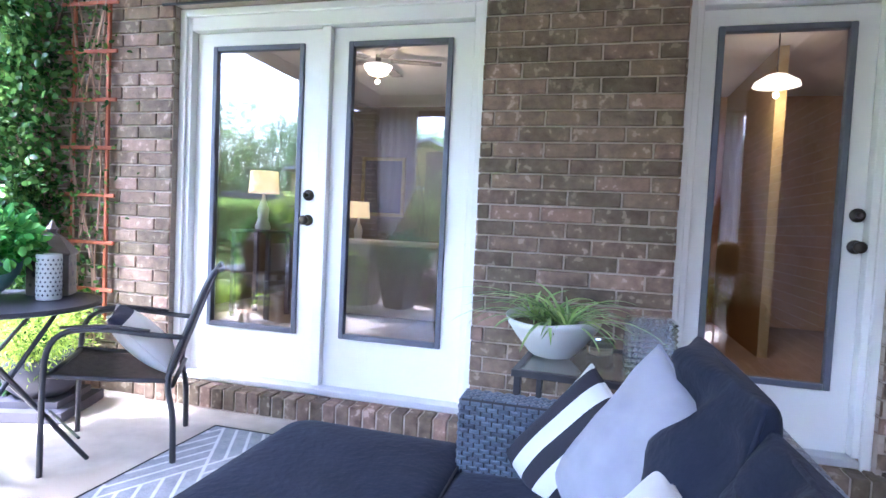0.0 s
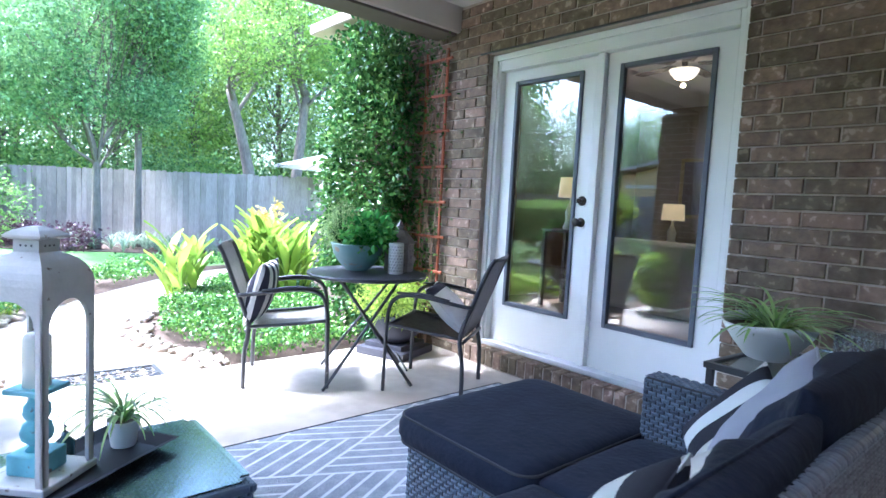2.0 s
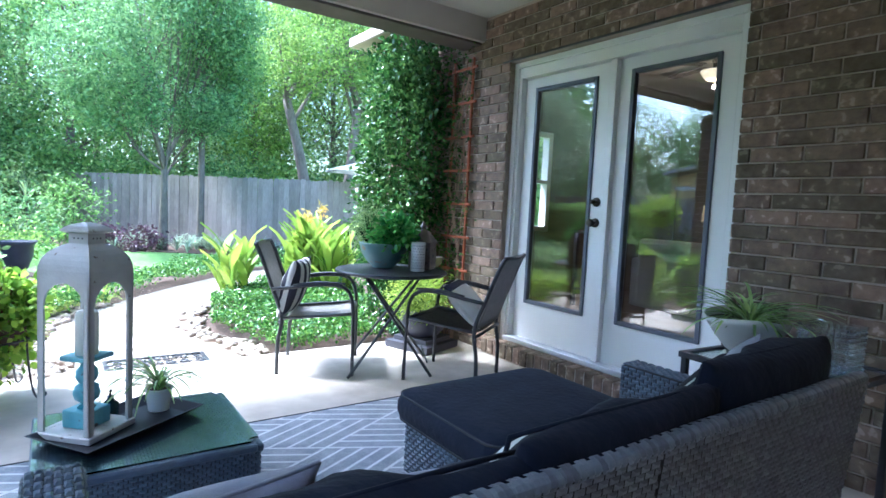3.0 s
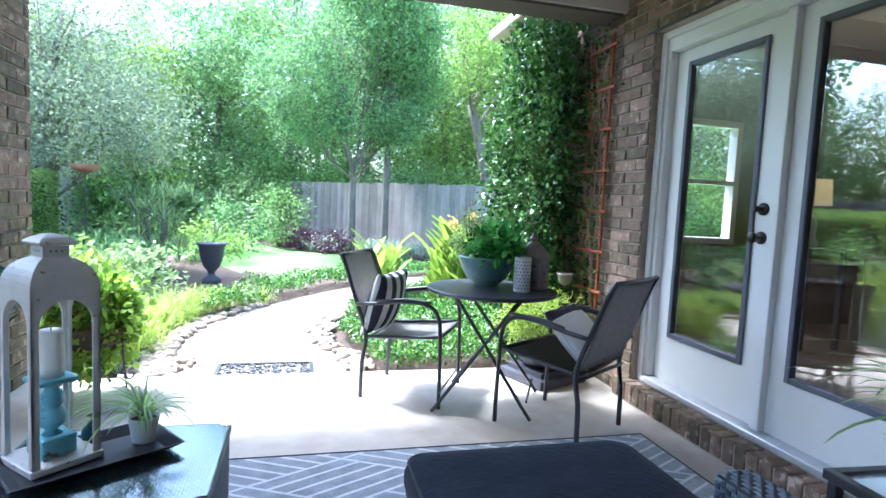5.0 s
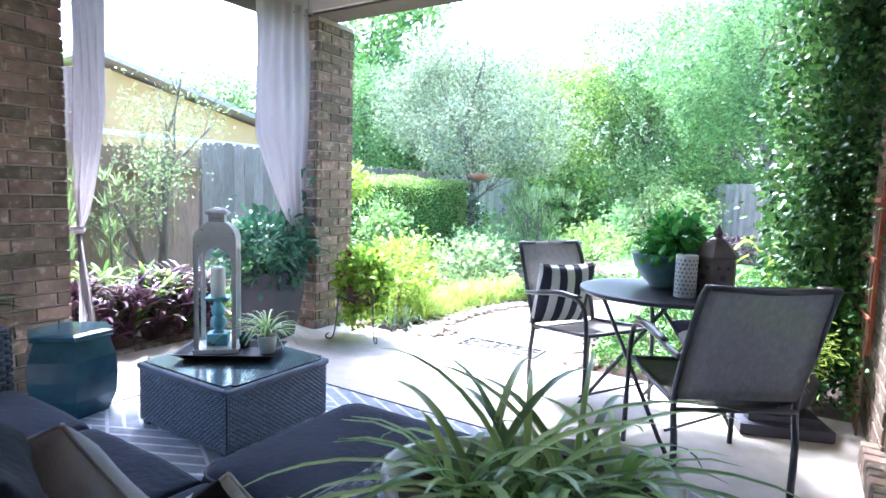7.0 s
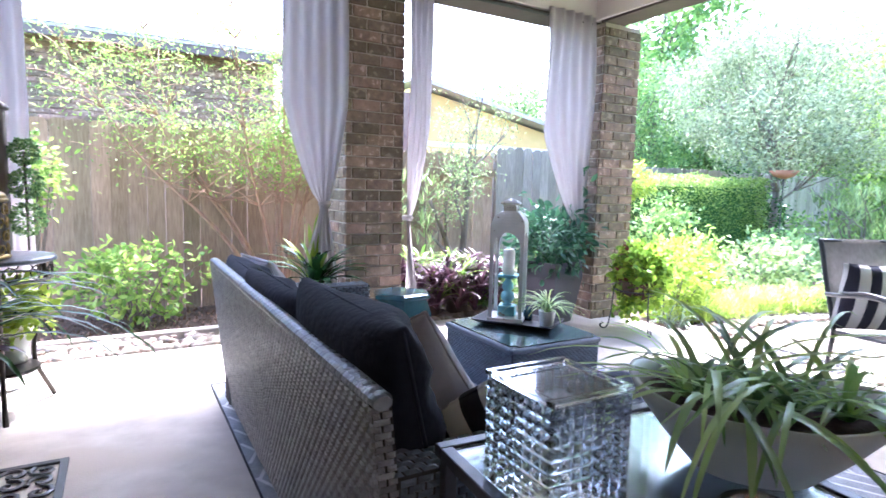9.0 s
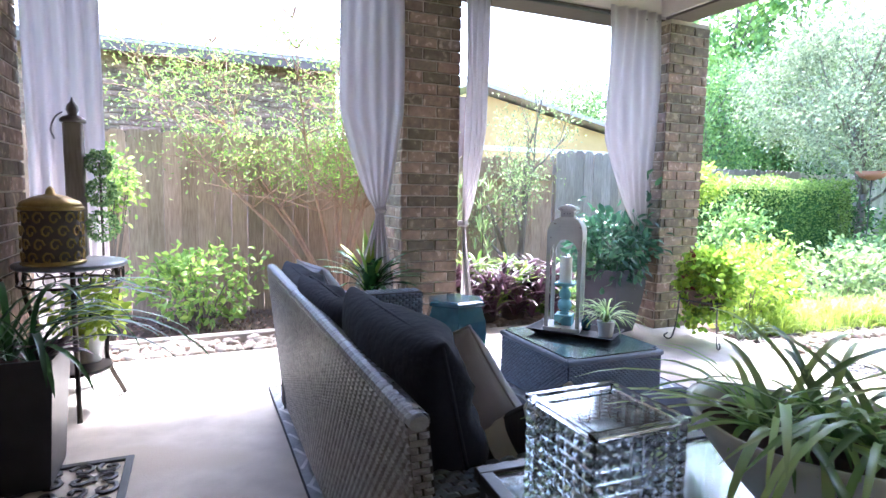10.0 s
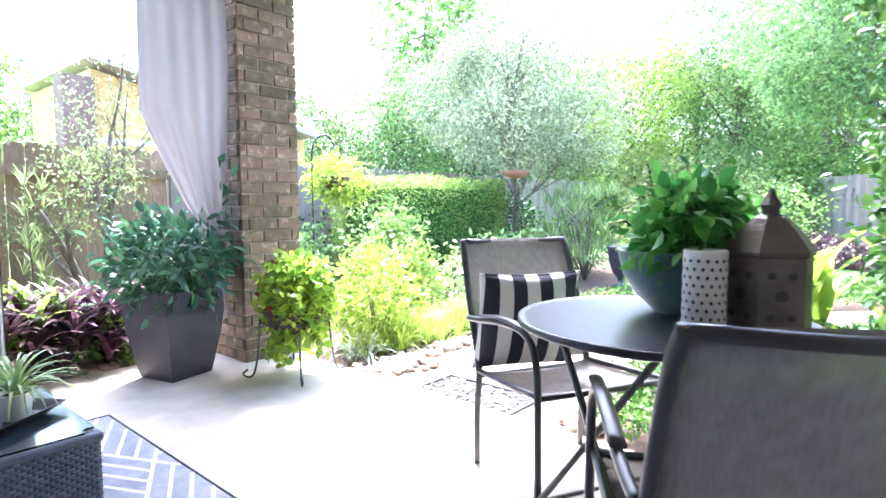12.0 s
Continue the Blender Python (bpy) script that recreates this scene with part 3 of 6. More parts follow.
def cushion(w, d, h, e=0.15, n=14, pinch=0.0, m=None, wob=0.004, bm=None):
    """A soft pad of w by d by h, resting on z = 0: e small is boxy, e large is a pillow."""
    b = bm or bmesh.new()
    m = m or Matrix()
    s = random.random() * 50
    top, bot = {}, {}
    for i in range(n + 1):
        for j in range(n + 1):
            u, v = math.sin(math.pi / 2 * (2 * i / n - 1)), math.sin(math.pi / 2 * (2 * j / n - 1))
            t = max(0.0, (1 - u * u) * (1 - v * v)) ** e
            x, y = u * w / 2 * (1 - pinch * (1 - v * v)), v * d / 2 * (1 - pinch * (1 - u * u))
            k = noise.noise(Vector((x * 6 + s, y * 6, s))) * wob * 2 - abs(noise.noise(Vector((x * 11 + s, y * 5, s + 3)))) * wob * 1.6
            top[i, j] = b.verts.new(m @ Vector((x, y, h / 2 + h / 2 * t + k * t)))
            if 0 < i < n and 0 < j < n:
                bot[i, j] = b.verts.new(m @ Vector((x, y, h / 2 - h / 2 * t)))
            else:
                bot[i, j] = top[i, j]
    for i in range(n):
        for j in range(n):
            b.faces.new((top[i, j], top[i + 1, j], top[i + 1, j + 1], top[i, j + 1]))
            q = []
            for c in (bot[i, j], bot[i, j + 1], bot[i + 1, j + 1], bot[i + 1, j]):
                if c not in q:
                    q.append(c)
            if len(q) > 2 and set(q) != {top[i, j], top[i + 1, j], top[i + 1, j + 1], top[i, j + 1]}:
                b.faces.new(q)
    return b


def weave(parent, mat, panels, cw=0.042, ch=0.017, d=0.006):
    """Woven strands over panels (origin, U, V): raised, offset row by row."""
    v, f = [], []
    for o, U, V in panels:
        o, U, V = Vector(o), Vector(U), Vector(V)
        n = U.cross(V).normalized()
        u, w = U.normalized(), V.normalized()
        nr, nc = max(1, int(V.length / ch)), max(1, int(U.length / cw))
        rh, cl = V.length / nr, U.length / nc
        for r in range(nr):
            for c in range(-1, nc + 1):
                a, b = c * cl + (r % 2) * cl / 2, (c + 1) * cl + (r % 2) * cl / 2 - cl * 0.12
                a, b = max(a, 0), min(b, U.length)
                if b - a < cl * 0.2:
                    continue
                z0, z1 = r * rh + 0.0004, (r + 1) * rh - 0.0004
                g = 0.28
                ks = len(v)
                for s, t, q in ((a, z0, 0), (b, z0, 0), (b, z1, 0), (a, z1, 0), (a + (b - a) * g, z0 + rh * .27, d), (b - (b - a) * g, z0 + rh * .27, d), (b - (b - a) * g, z1 - rh * .27, d), (a + (b - a) * g, z1 - rh * .27, d)):
                    v.append(o + u * s + w * t + n * q)
                f += [(ks + 4, ks + 5, ks + 6, ks + 7), (ks, ks + 1, ks + 5, ks + 4), (ks + 1, ks + 2, ks + 6, ks + 5), (ks + 2, ks + 3, ks + 7, ks + 6), (ks + 3, ks, ks + 4, ks + 7)]
    return raw("weave", v, f, mat, parent, kind="stuff")


def legs(parent, spots, h, r=0.022, mat=None):
    for x, y in spots:
        part("leg", box(x - r, x + r, y - r, y + r, 0, h, 0.003), mat or M_BLACK, parent)


# ---- rug ----
RX0, RX1, RY0, RY1 = -1.10, 1.17, 0.43, 3.56
rug = thing("rug", (0, 0, 0), "grey outdoor rug with white diamond lines under the sofa", "rug")
part("woven_base", box(RX0, RX1, RY0, RY1, 0.001, 0.008, 0.003), M_RUG, rug)


def clip_line(c, k):
    """Ends of the line y = k x + c within the rug."""
    a, b = sorted((((RY0 + 0.01) - c) / k, ((RY1 - 0.01) - c) / k))
    return max(a, RX0 + 0.01), min(b, RX1 - 0.01)


def stripe(bm, x0, x1, c, k, w=0.0075, z=0.0082):
    if x1 - x0 < 0.01:
        return
    n = Vector((-k, 1)).normalized() * w
    bm.faces.new([bm.verts.new((x + s * n.x, k * x + c + s * n.y, z)) for x, s in ((x0, -1), (x1, -1), (x1, 1), (x0, 1))])


bm = bmesh.new()
P = 0.81
for fam, k, c0 in ((0, 2.0, 3.18), (1, -2.0, -0.96)):
    ko, co = (-2.0, -0.96) if fam == 0 else (2.0, 3.18)
    for i in range(-8, 9):
        for sub in range(5):
            c = c0 + P * i + P * sub / 5
            a, b = clip_line(c, k)
            if b <= a:
                continue
            if sub == 0:
                stripe(bm, a, b, c, k)
                continue
            # hatch lines live in every other cell
            for j in range(-12, 13):
                if (i + j + fam) % 2:
                    continue
                e0, e1 = co + P * j, co + P * (j + 1)
                xa, xb = sorted(((e0 - c) / (k - ko), (e1 - c) / (k - ko)))
                stripe(bm, max(a, xa), min(b, xb), c, k, z=0.0084)
part("pattern", bm, M_RUGW, rug, "white woven lines")
part("binding", tube([(RX0, RY0, .006), (RX1, RY0, .006), (RX1, RY1, .006), (RX0, RY1, .006), (RX0, RY0 + .01, .006)], 0.006, 6), M_WBASE, rug, "dark rug binding")

# ---- sofa ----
sofa = thing("sofa", (0, 0, 0), "long dark wicker sofa with navy cushions on a grey rug", "sofa")
Y0, Y1 = 0.79, 2.815
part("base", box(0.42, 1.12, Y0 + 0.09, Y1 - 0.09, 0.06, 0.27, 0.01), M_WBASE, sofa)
part("base_front_weave", box(0.412, 0.419, Y0 + 0.09, Y1 - 0.09, 0.07, 0.262), M_WICK, sofa)
bm = bmesh.new()
prof = [(1.13, 0.05), (1.205, 0.742), (1.166, 0.746), (1.091, 0.054)]
vs = [[bm.verts.new((x, y, z)) for x, z in prof] for y in (Y0 + 0.01, Y1 - 0.01)]
for i in range(4):
    bm.faces.new((vs[0][i], vs[0][(i + 1) % 4], vs[1][(i + 1) % 4], vs[1][i]))
bm.faces.new(vs[0]), bm.faces.new(vs[1])
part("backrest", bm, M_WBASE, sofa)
n1 = Vector((0.075, 0, 0.692))
weave(sofa, M_WICK2, [((1.133, Y0, 0.05), (0, (Y1 - Y0) / 2 - .004, 0), n1), ((1.133, Y0 + (Y1 - Y0) / 2 + .004, 0.05), (0, (Y1 - Y0) / 2 - .004, 0), n1)], 0.030, 0.0150, 0.0045)
for y, u in ((Y1 - 0.009, -0.038), (Y0 + 0.009, 0.038)):
    weave(sofa, M_WICK2, [((1.13 if u < 0 else 1.092, y, 0.05), (u, 0, 0), (0.075, 0, 0.692))], 0.040, 0.0130, 0.005)
bm = bmesh.new()
tube([(1.187, Y0, 0.748), (1.187, Y1, 0.748)], 0.019, 12, bm, flat=0.7)
for i in range(112):
    y = Y0 + 0.009 + i * 0.018
    ring = [(1.187 + 0.0235 * math.cos(k * math.pi / 6), y + 0.004 * math.sin(k * math.pi / 6 * (1 if i % 2 else -1)), 0.748 + 0.018 * math.sin(k * math.pi / 6)) for k in range(12)]
    for dy0, dy1 in ((-0.0078, 0.0078),):
        lo = [bm.verts.new((x, yy + dy0, z)) for x, yy, z in ring]
        mid = [bm.verts.new((1.187 + (x - 1.187) * 1.05, yy, 0.748 + (z - 0.748) * 1.05)) for x, yy, z in ring]
        hi = [bm.verts.new((x, yy + dy1, z)) for x, yy, z in ring]
        for p, q in ((lo, mid), (mid, hi)):
            for k in range(12):
                bm.faces.new((p[k], p[(k + 1) % 12], q[(k + 1) % 12], q[k]))
# Pale wraps, with the highlight along the rail put into their colour.
part("top_rail", bm, surface("pale_lit_wicker_wrap", (0.17, 0.185, 0.22), (0.31, 0.335, 0.38), 40, 0.3, 0.3, 250, rnd=0.3, island=True, spec=0.7), sofa, "woven top rail", kind="stuff")
for y, s in ((Y0, 0), (Y1 - 0.1, 1)):
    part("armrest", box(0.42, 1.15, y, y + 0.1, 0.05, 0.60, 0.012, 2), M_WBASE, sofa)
    weave(sofa, M_WICK, [((0.42, y - .002, 0.05), (0.72, 0, 0), (0, 0, 0.545)), ((1.15, y + .102, 0.05), (-0.73, 0, 0), (0, 0, 0.545)), ((0.418, y + .1, 0.05), (0, -0.1, 0), (0, 0, 0.545)), ((0.42, y, 0.601), (0.74, 0, 0), (0, 0.1, 0))], 0.036, 0.0145, 0.005)
legs(sofa, [(0.46, Y0 + 0.06), (0.46, Y1 - 0.06), (1.09, Y0 + 0.06), (1.09, Y1 - 0.06), (1.09, (Y0 + Y1) / 2)], 0.09)
L = (Y1 - Y0 - 0.2) / 3
for i in range(3):
    yc = Y0 + 0.1 + L * (i + 0.5)
    c = cushion(0.60, L - 0.01, 0.13, 0.10, 14, 0, pose(0.72, yc, 0.265))
    part("seat_cushion", c, M_NAVY, sofa, "navy seat cushion", True)
    c = cushion((0.50, 0.50, 0.52)[i], L + 0.05, (0.17, 0.17, 0.21)[i], 0.30, 30, 0.02, pose((1.085, 1.09, 1.09)[i], yc, (0.54, 0.565, 0.60)[i], random.uniform(-3, 3), (-74, -75, -77)[i], 0) @ pose(0, 0, -0.07), 0.042)
    bs = 0.5 * (L + 0.05)
    bc = part("back_cushion", c, M_NAVY, sofa, "plump navy back cushion", True)
    hx_, cm_ = (0.25, 0.25, 0.26)[i] * 0.99, pose((1.085, 1.09, 1.09)[i], yc, (0.54, 0.565, 0.60)[i], 0, (-74, -75, -77)[i], 0) @ pose(0, 0, (0.19, 0.20, 0.21)[i] / 2 - 0.07)
    part("piping", tube([cm_ @ Vector((hx_ * u, bs * v, 0)) for u, v in ((-.9, 1), (.2, .985), (.97, .99), (.98, 0.5), (.98, -.5), (.97, -.99), (.2, -.985), (-.9, -1))], 0.005, 6), M_NAVY, bc, "navy seam piping", True)


def throw(label, mat, w, m, group="throw pillows on the sofa", h=0.16, wob=0.010):
    t = new("throw_pillow")
    t.matrix_world = m
    tagged(t, label, "pillow", group)
    cover = part("cover", cushion(w, w, h, 0.42, 22, 0.07, pose(0, 0, -h / 2), wob), mat, t, "", True)
    bm = bmesh.new()
    h = w / 2
    pts = []
    for i in range(25):
        u = math.sin(math.pi / 2 * (2 * i / 24 - 1))
        pts.append((u * h, -h * (1 - 0.07 * (1 - u * u)), 0))
    for q in range(4):
        tube([pose(0, 0, 0, 0, 0, 90 * q) @ Vector(p) for p in pts], 0.004, 5, bm)
    part("piping", bm, mat, cover, "seam piping", True)
    return t


throw("black and white striped square pillow leaning on the sofa arm", M_STRIPE, 0.40, pose(0.81, 2.62, 0.49, 90 - 26, 32, -44))
throw("pale grey square linen pillow leaning on a navy cushion", M_GREYF, 0.50, pose(0.955, 2.42, 0.55, 90 - 26, 22, -64), h=0.22, wob=0.018)
throw("cream square pillow lying low on the sofa seat", M_CREAM, 0.38, pose(0.90, 2.03, 0.51, 0, -54, 12))
throw("grey linen square pillow in the middle of the sofa", M_GREYF, 0.46, pose(0.80, 1.30, 0.50, 0, -50, -6))
throw("grey linen square pillow at the far sofa end", M_GREYF, 0.36, pose(0.97, 0.99, 0.62, 0, -66, 8))
throw("black and white striped square pillow on a middle sofa cushion", M_STRIPE, 0.38, pose(0.93, 1.68, 0.56, 0, -58, 14))

# ---- chaise ottoman ----
ott = thing("ottoman", (0, 0, 0), "square wicker ottoman with a navy cushion before the sofa", "ottoman")
part("frame", box(-0.20, 0.38, 2.10, 2.84, 0.04, 0.26, 0.008), M_WBASE, ott)
weave(ott, M_WICK, [((-0.203, 2.84, 0.04), (0, -0.74, 0), (0, 0, 0.222)), ((-0.2, 2.097, 0.04), (0.58, 0, 0), (0, 0, 0.222)), ((0.38, 2.843, 0.04), (-0.58, 0, 0), (0, 0, 0.222))], 0.036, 0.0165, 0.006)
legs(ott, [(-0.17, 2.13), (-0.17, 2.81), (0.35, 2.13), (0.35, 2.81)], 0.06)


def rounded(w, d, r, n=6):
    """Outline of a rounded rectangle about the origin."""
    out = []
    for cx, cy, a0 in ((w / 2 - r, d / 2 - r, 0), (-w / 2 + r, d / 2 - r, 90), (-w / 2 + r, -d / 2 + r, 180), (w / 2 - r, -d / 2 + r, 270)):
        out += [(cx + r * math.cos(math.radians(a0 + 90 * i / n)), cy + r * math.sin(math.radians(a0 + 90 * i / n))) for i in range(n + 1)]
    return out


def box_cushion(w, d, h, m, r=0.07):
    """A boxed seat pad: puffed sides between two seams and a softly domed, slightly uneven top."""
    bm = bmesh.new()
    rings = []
    for inset, z in ((.05, 0), (.012, .003), (0, .014), (-.012, h * .35), (-.012, h * .65), (0, h - .012), (.015, h + .002), (.06, h + .011), (.13, h + .016), (.22, h + .018), (.31, h + .018)):
        ring = []
        for x, y in rounded(w - 2 * inset, d - 2 * inset, max(.02, r - inset * .15)):
            k = noise.noise(Vector((x * 7, y * 7, z * 9))) * (.007 if z > h else .003)
            ring.append(bm.verts.new(m @ Vector((x, y, z + k))))
        rings.append(ring)
    n = len(rings[0])
    for p, q in zip(rings, rings[1:]):
        for i in range(n):
            bm.faces.new((p[i], p[(i + 1) % n], q[(i + 1) % n], q[i]))
    bm.faces.new(rings[0][::-1])
    bm.faces.new(rings[-1])
    return bm


om = pose(0.09, 2.475, 0.262)
oc = part("cushion", box_cushion(0.67, 0.82, 0.13, om), M_NAVY, ott, "navy box cushion", True)
for z in (0.014, 0.118):
    seam = [om @ Vector((x, y, z)) for x, y in rounded(0.672, 0.822, 0.07)]
    part("piping", tube(seam + [seam[0]], 0.0045, 6), M_WBASE, oc, "dark piping", True)

# ---- coffee table ----
ct = thing("coffee_table", (0, 0, 0), "grey wicker coffee table with a teal-tinted glass top", "coffee table")
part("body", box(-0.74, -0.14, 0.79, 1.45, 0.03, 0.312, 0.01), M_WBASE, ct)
weave(ct, M_WICK, [((-0.137, 0.79, 0.03), (0, 0.66, 0), (0, 0, 0.282)), ((-0.14, 1.453, 0.03), (-0.60, 0, 0), (0, 0, 0.282)), ((-0.743, 1.45, 0.03), (0, -0.66, 0), (0, 0, 0.282)), ((-0.74, 0.787, 0.03), (0.6, 0, 0), (0, 0, 0.282)), ((-0.74, 0.79, 0.313), (0.60, 0, 0), (0, 0.66, 0))], 0.027, 0.0105, 0.0035)
bm = bmesh.new()
for x0, x1, y0, y1 in ((-0.752, -0.128, 0.778, 0.80), (-0.752, -0.128, 1.44, 1.462), (-0.752, -0.73, 0.80, 1.44), (-0.15, -0.128, 0.80, 1.44)):
    box(x0, x1, y0, y1, 0.288, 0.316, 0.006, bm=bm)
part("rim", bm, M_WICK, ct, "woven rim")
legs(ct, [(-0.71, 0.82), (-0.71, 1.42), (-0.17, 0.82), (-0.17, 1.42)], 0.035)
gt = bmesh.new()
box(-0.735, -0.145, 0.785, 1.455, 0.320, 0.327, bm=gt)
vert = [e for e in gt.edges if abs(e.verts[0].co.z - e.verts[1].co.z) > 0.005]
bmesh.ops.bevel(gt, geom=vert, offset=0.035, segments=5, affect="EDGES")
part("glass_top", gt, M_TGLASS, ct, "teal-tinted clear glass top").visible_shadow = False

# tray, lantern, candle holder, spider plant pot, bottle
TR = (-0.475, 1.05)
tray = thing("tray", (*TR, 0.328), "black rectangular metal tray on the coffee table", "tray", rz=125)
bm = bmesh.new()
a = [bm.verts.new((x, y, 0.002)) for x, y in ((-.21, -.10), (.21, -.10), (.21, .10), (-.21, .10))]
b = [bm.verts.new((x, y, 0.032)) for x, y in ((-.25, -.145), (.25, -.145), (.25, .145), (-.25, .145))]
c = [bm.verts.new((x, y, 0.032)) for x, y in ((-.242, -.137), (.242, -.137), (.242, .137), (-.242, .137))]
d = [bm.verts.new((x, y, 0.008)) for x, y in ((-.205, -.095), (.205, -.095), (.205, .095), (-.205, .095))]
bm.faces.new(a[::-1]), bm.faces.new(d)
for p, q in ((a, b), (b, c), (c, d)):
    for i in range(4):
        bm.faces.new((p[i], p[(i + 1) % 4], q[(i + 1) % 4], q[i]))
part("dish", bm, surface("black_satin_tray", (.018, .018, .022), (.03, .03, .036), 10, .55, .1, spec=.25), tray)


def arch_panel(w, h, post, spring, t, m, bm):
    """A panel w wide, h high with an arched opening, t thick, its outside at y = 0."""
    r = w / 2 - post
    outer = [(-w / 2, 0), (-w / 2, h), (w / 2, h), (w / 2, 0)]
    inner = [(-r, 0.02)] + [(-r * math.cos(math.pi * i / 12), spring + r * 1.05 * math.sin(math.pi * i / 12)) for i in range(13)] + [(r, 0.02)]
    lt = [(-w / 2, 0.02)] + [(-w / 2, spring + (h - spring) * min(1, i / 5)) if i <= 5 else (w / 2 * (-1 + 2 * (i - 5) / 2), h) if i <= 7 else (w / 2, h - (h - spring) * (i - 7) / 5) for i in range(13)] + [(w / 2, 0.02)]
    for yy in (0, t):
        A = [bm.verts.new(m @ Vector((x, yy, z))) for x, z in inner]
        B = [bm.verts.new(m @ Vector((x, yy, z))) for x, z in lt]
        for i in range(len(A) - 1):
            bm.faces.new((A[i], A[i + 1], B[i + 1], B[i]))
        if yy == 0:
            A0, B0 = A, B
    for i in range(len(A) - 1):
        bm.faces.new((A0[i], A0[i + 1], A[i + 1], A[i]))
        bm.faces.new((B0[i], B0[i + 1], B[i + 1], B[i]))
    return bm


lan = thing("lantern", (-0.475, 0.94, 0.338), "tall aged white metal lantern with arched openings, on the tray", "lantern", rz=45)
W, Hs = 0.20, 0.565
bm = bmesh.new()
for q in range(4):
    arch_panel(W, Hs, 0.022, 0.455, 0.008, pose(0, 0, 0, 0, 0, 90 * q) @ pose(0, -W / 2, 0.0), bm)
part("frame", bm, M_AGED, lan)
part("base", box(-W / 2 - .008, W / 2 + .008, -W / 2 - .008, W / 2 + .008, 0, 0.022, 0.003), M_AGED, lan)
k = 1.414 / 2
dome = [(1.0, 0), (1.0, .012), (.975, .03), (.92, .048), (.83, .065), (.70, .08), (.55, .091), (.42, .097), (.38, .10), (.38, .135)]
part("dome", lathe([(W * k * a_, Hs + z_) for a_, z_ in dome], 4, square=True), M_AGED, lan)
part("cap", lathe([(W * k * .46, Hs + .135), (W * k * .56, Hs + .141), (W * k * .56, Hs + .147), (W * k * .40, Hs + .16), (W * k * .16, Hs + .17), (0.008, Hs + .172)], 4, square=True), M_AGED, lan, "small pitched cap")
for q in range(4):
    for x_ in (-.016, 0, .016):
        hole = pose(0, 0, 0, 0, 0, 90 * q) @ pose(x_, -W * k * .38 * .7071 - .0008, Hs + .118)
        part("vent_hole", tube([hole @ Vector((0, 0, 0)), hole @ Vector((0, .0006, 0))], .0032, 8), M_BLACK, lan, "dark round vent hole")
hold = thing("candle_holder", (-0.475, 0.94, 0.362), "distressed turquoise turned candle holder inside the lantern", "candle holder", rz=45)
part("foot", box(-.052, .052, -.052, .052, 0, .062, .005, 2), M_TURQ, hold, "square turquoise foot")
part("column", lathe([(.030, .062), (.018, .075), (.022, .082), (.038, .095), (.043, .115), (.036, .14), (.022, .15), (.030, .158), (.036, .172), (.034, .195), (.020, .212), (.018, .222), (.034, .236)], 20), M_TURQ, hold, "", True)
part("plate", box(-.058, .058, -.058, .058, .236, .252, .003), M_TURQ, hold, "square turquoise plate")
can = thing("candle", (-0.475, 0.94, 0.6145), "cream pillar candle with an uneven top, unlit", "candle")
bm = lathe([(.036, 0), (.0365, .06), (.036, .14), (.030, .152), (.012, .146)], 24)
part("wax", bm, M_WAX, can, "", True)
part("wick", tube([(0, 0, .145), (.001, 0, .16)], .0012, 5), M_BLACK, can)
bot = thing("bottle", (-0.575, 1.02, 0.337), "small dark blue bottle with a pump, on the tray", "bottle")
part("body", lathe([(.026, 0), (.028, .01), (.028, .055), (.012, .07), (.010, .085)], 16), M_TEAL, bot, "", True)
part("pump", tube([(0, 0, .085), (0, 0, .108), (.025, 0, .110)], .004, 6), M_BLACK, bot)


def pot(name, loc, prof, mat, label, cat="plant pot", n=24, square=False, soil=None, rz=0):
    p = thing(name, loc, label, cat, rz=rz)
    part("body", lathe(prof, n, square=square), mat, p, "", not square)
    if soil:
        part("soil", lathe([(soil[0], soil[1] - .01), (soil[0], soil[1])], n, square=square), M_SOIL, p)
    return p


spot = pot("plant_pot", (-0.585, 1.185, 0.337), [(.036, 0), (.038, .004), (.050, .085), (.052, .09), (.047, .09), (.044, .07)], M_CERAM, "small white ceramic pot with a spider plant, on the tray", soil=(.045, .078))

# ---- side table with bowl, block and dish ----
st = thing("side_table", (0.845, 3.13, 0), "dark metal side table with a clear glass top behind the sofa", "side table", rz=-4)
for x, y in ((-.25, -.25), (.25, -.25), (-.25, .25), (.25, .25)):
    part("leg", box(x - .012, x + .012, y - .012, y + .012, 0, .645, .002), M_BLACK, st)
bm = bmesh.new()
for x0, x1, y0, y1 in ((-.27, .27, -.27, -.245), (-.27, .27, .245, .27), (-.27, -.245, -.245, .245), (.245, .27, -.245, .245)):
    box(x0, x1, y0, y1, .645, .668, .002, bm=bm)
part("frame", bm, M_BLACK, st)
part("glass_top", box(-.244, .244, -.244, .244, .655, .662), M_TGLASS, st, "clear glass top").visible_shadow = False

blk = thing("glass_block_vase", (1.01, 3.068, 0.669), "square clear glass block vase with a bubbled grid surface", "vase")
bm = bmesh.new()
box(-.078, .078, -.078, .078, 0, .172, .003, bm=bm)
part("body", bm, M_CLEAR, blk)
bm = bmesh.new()
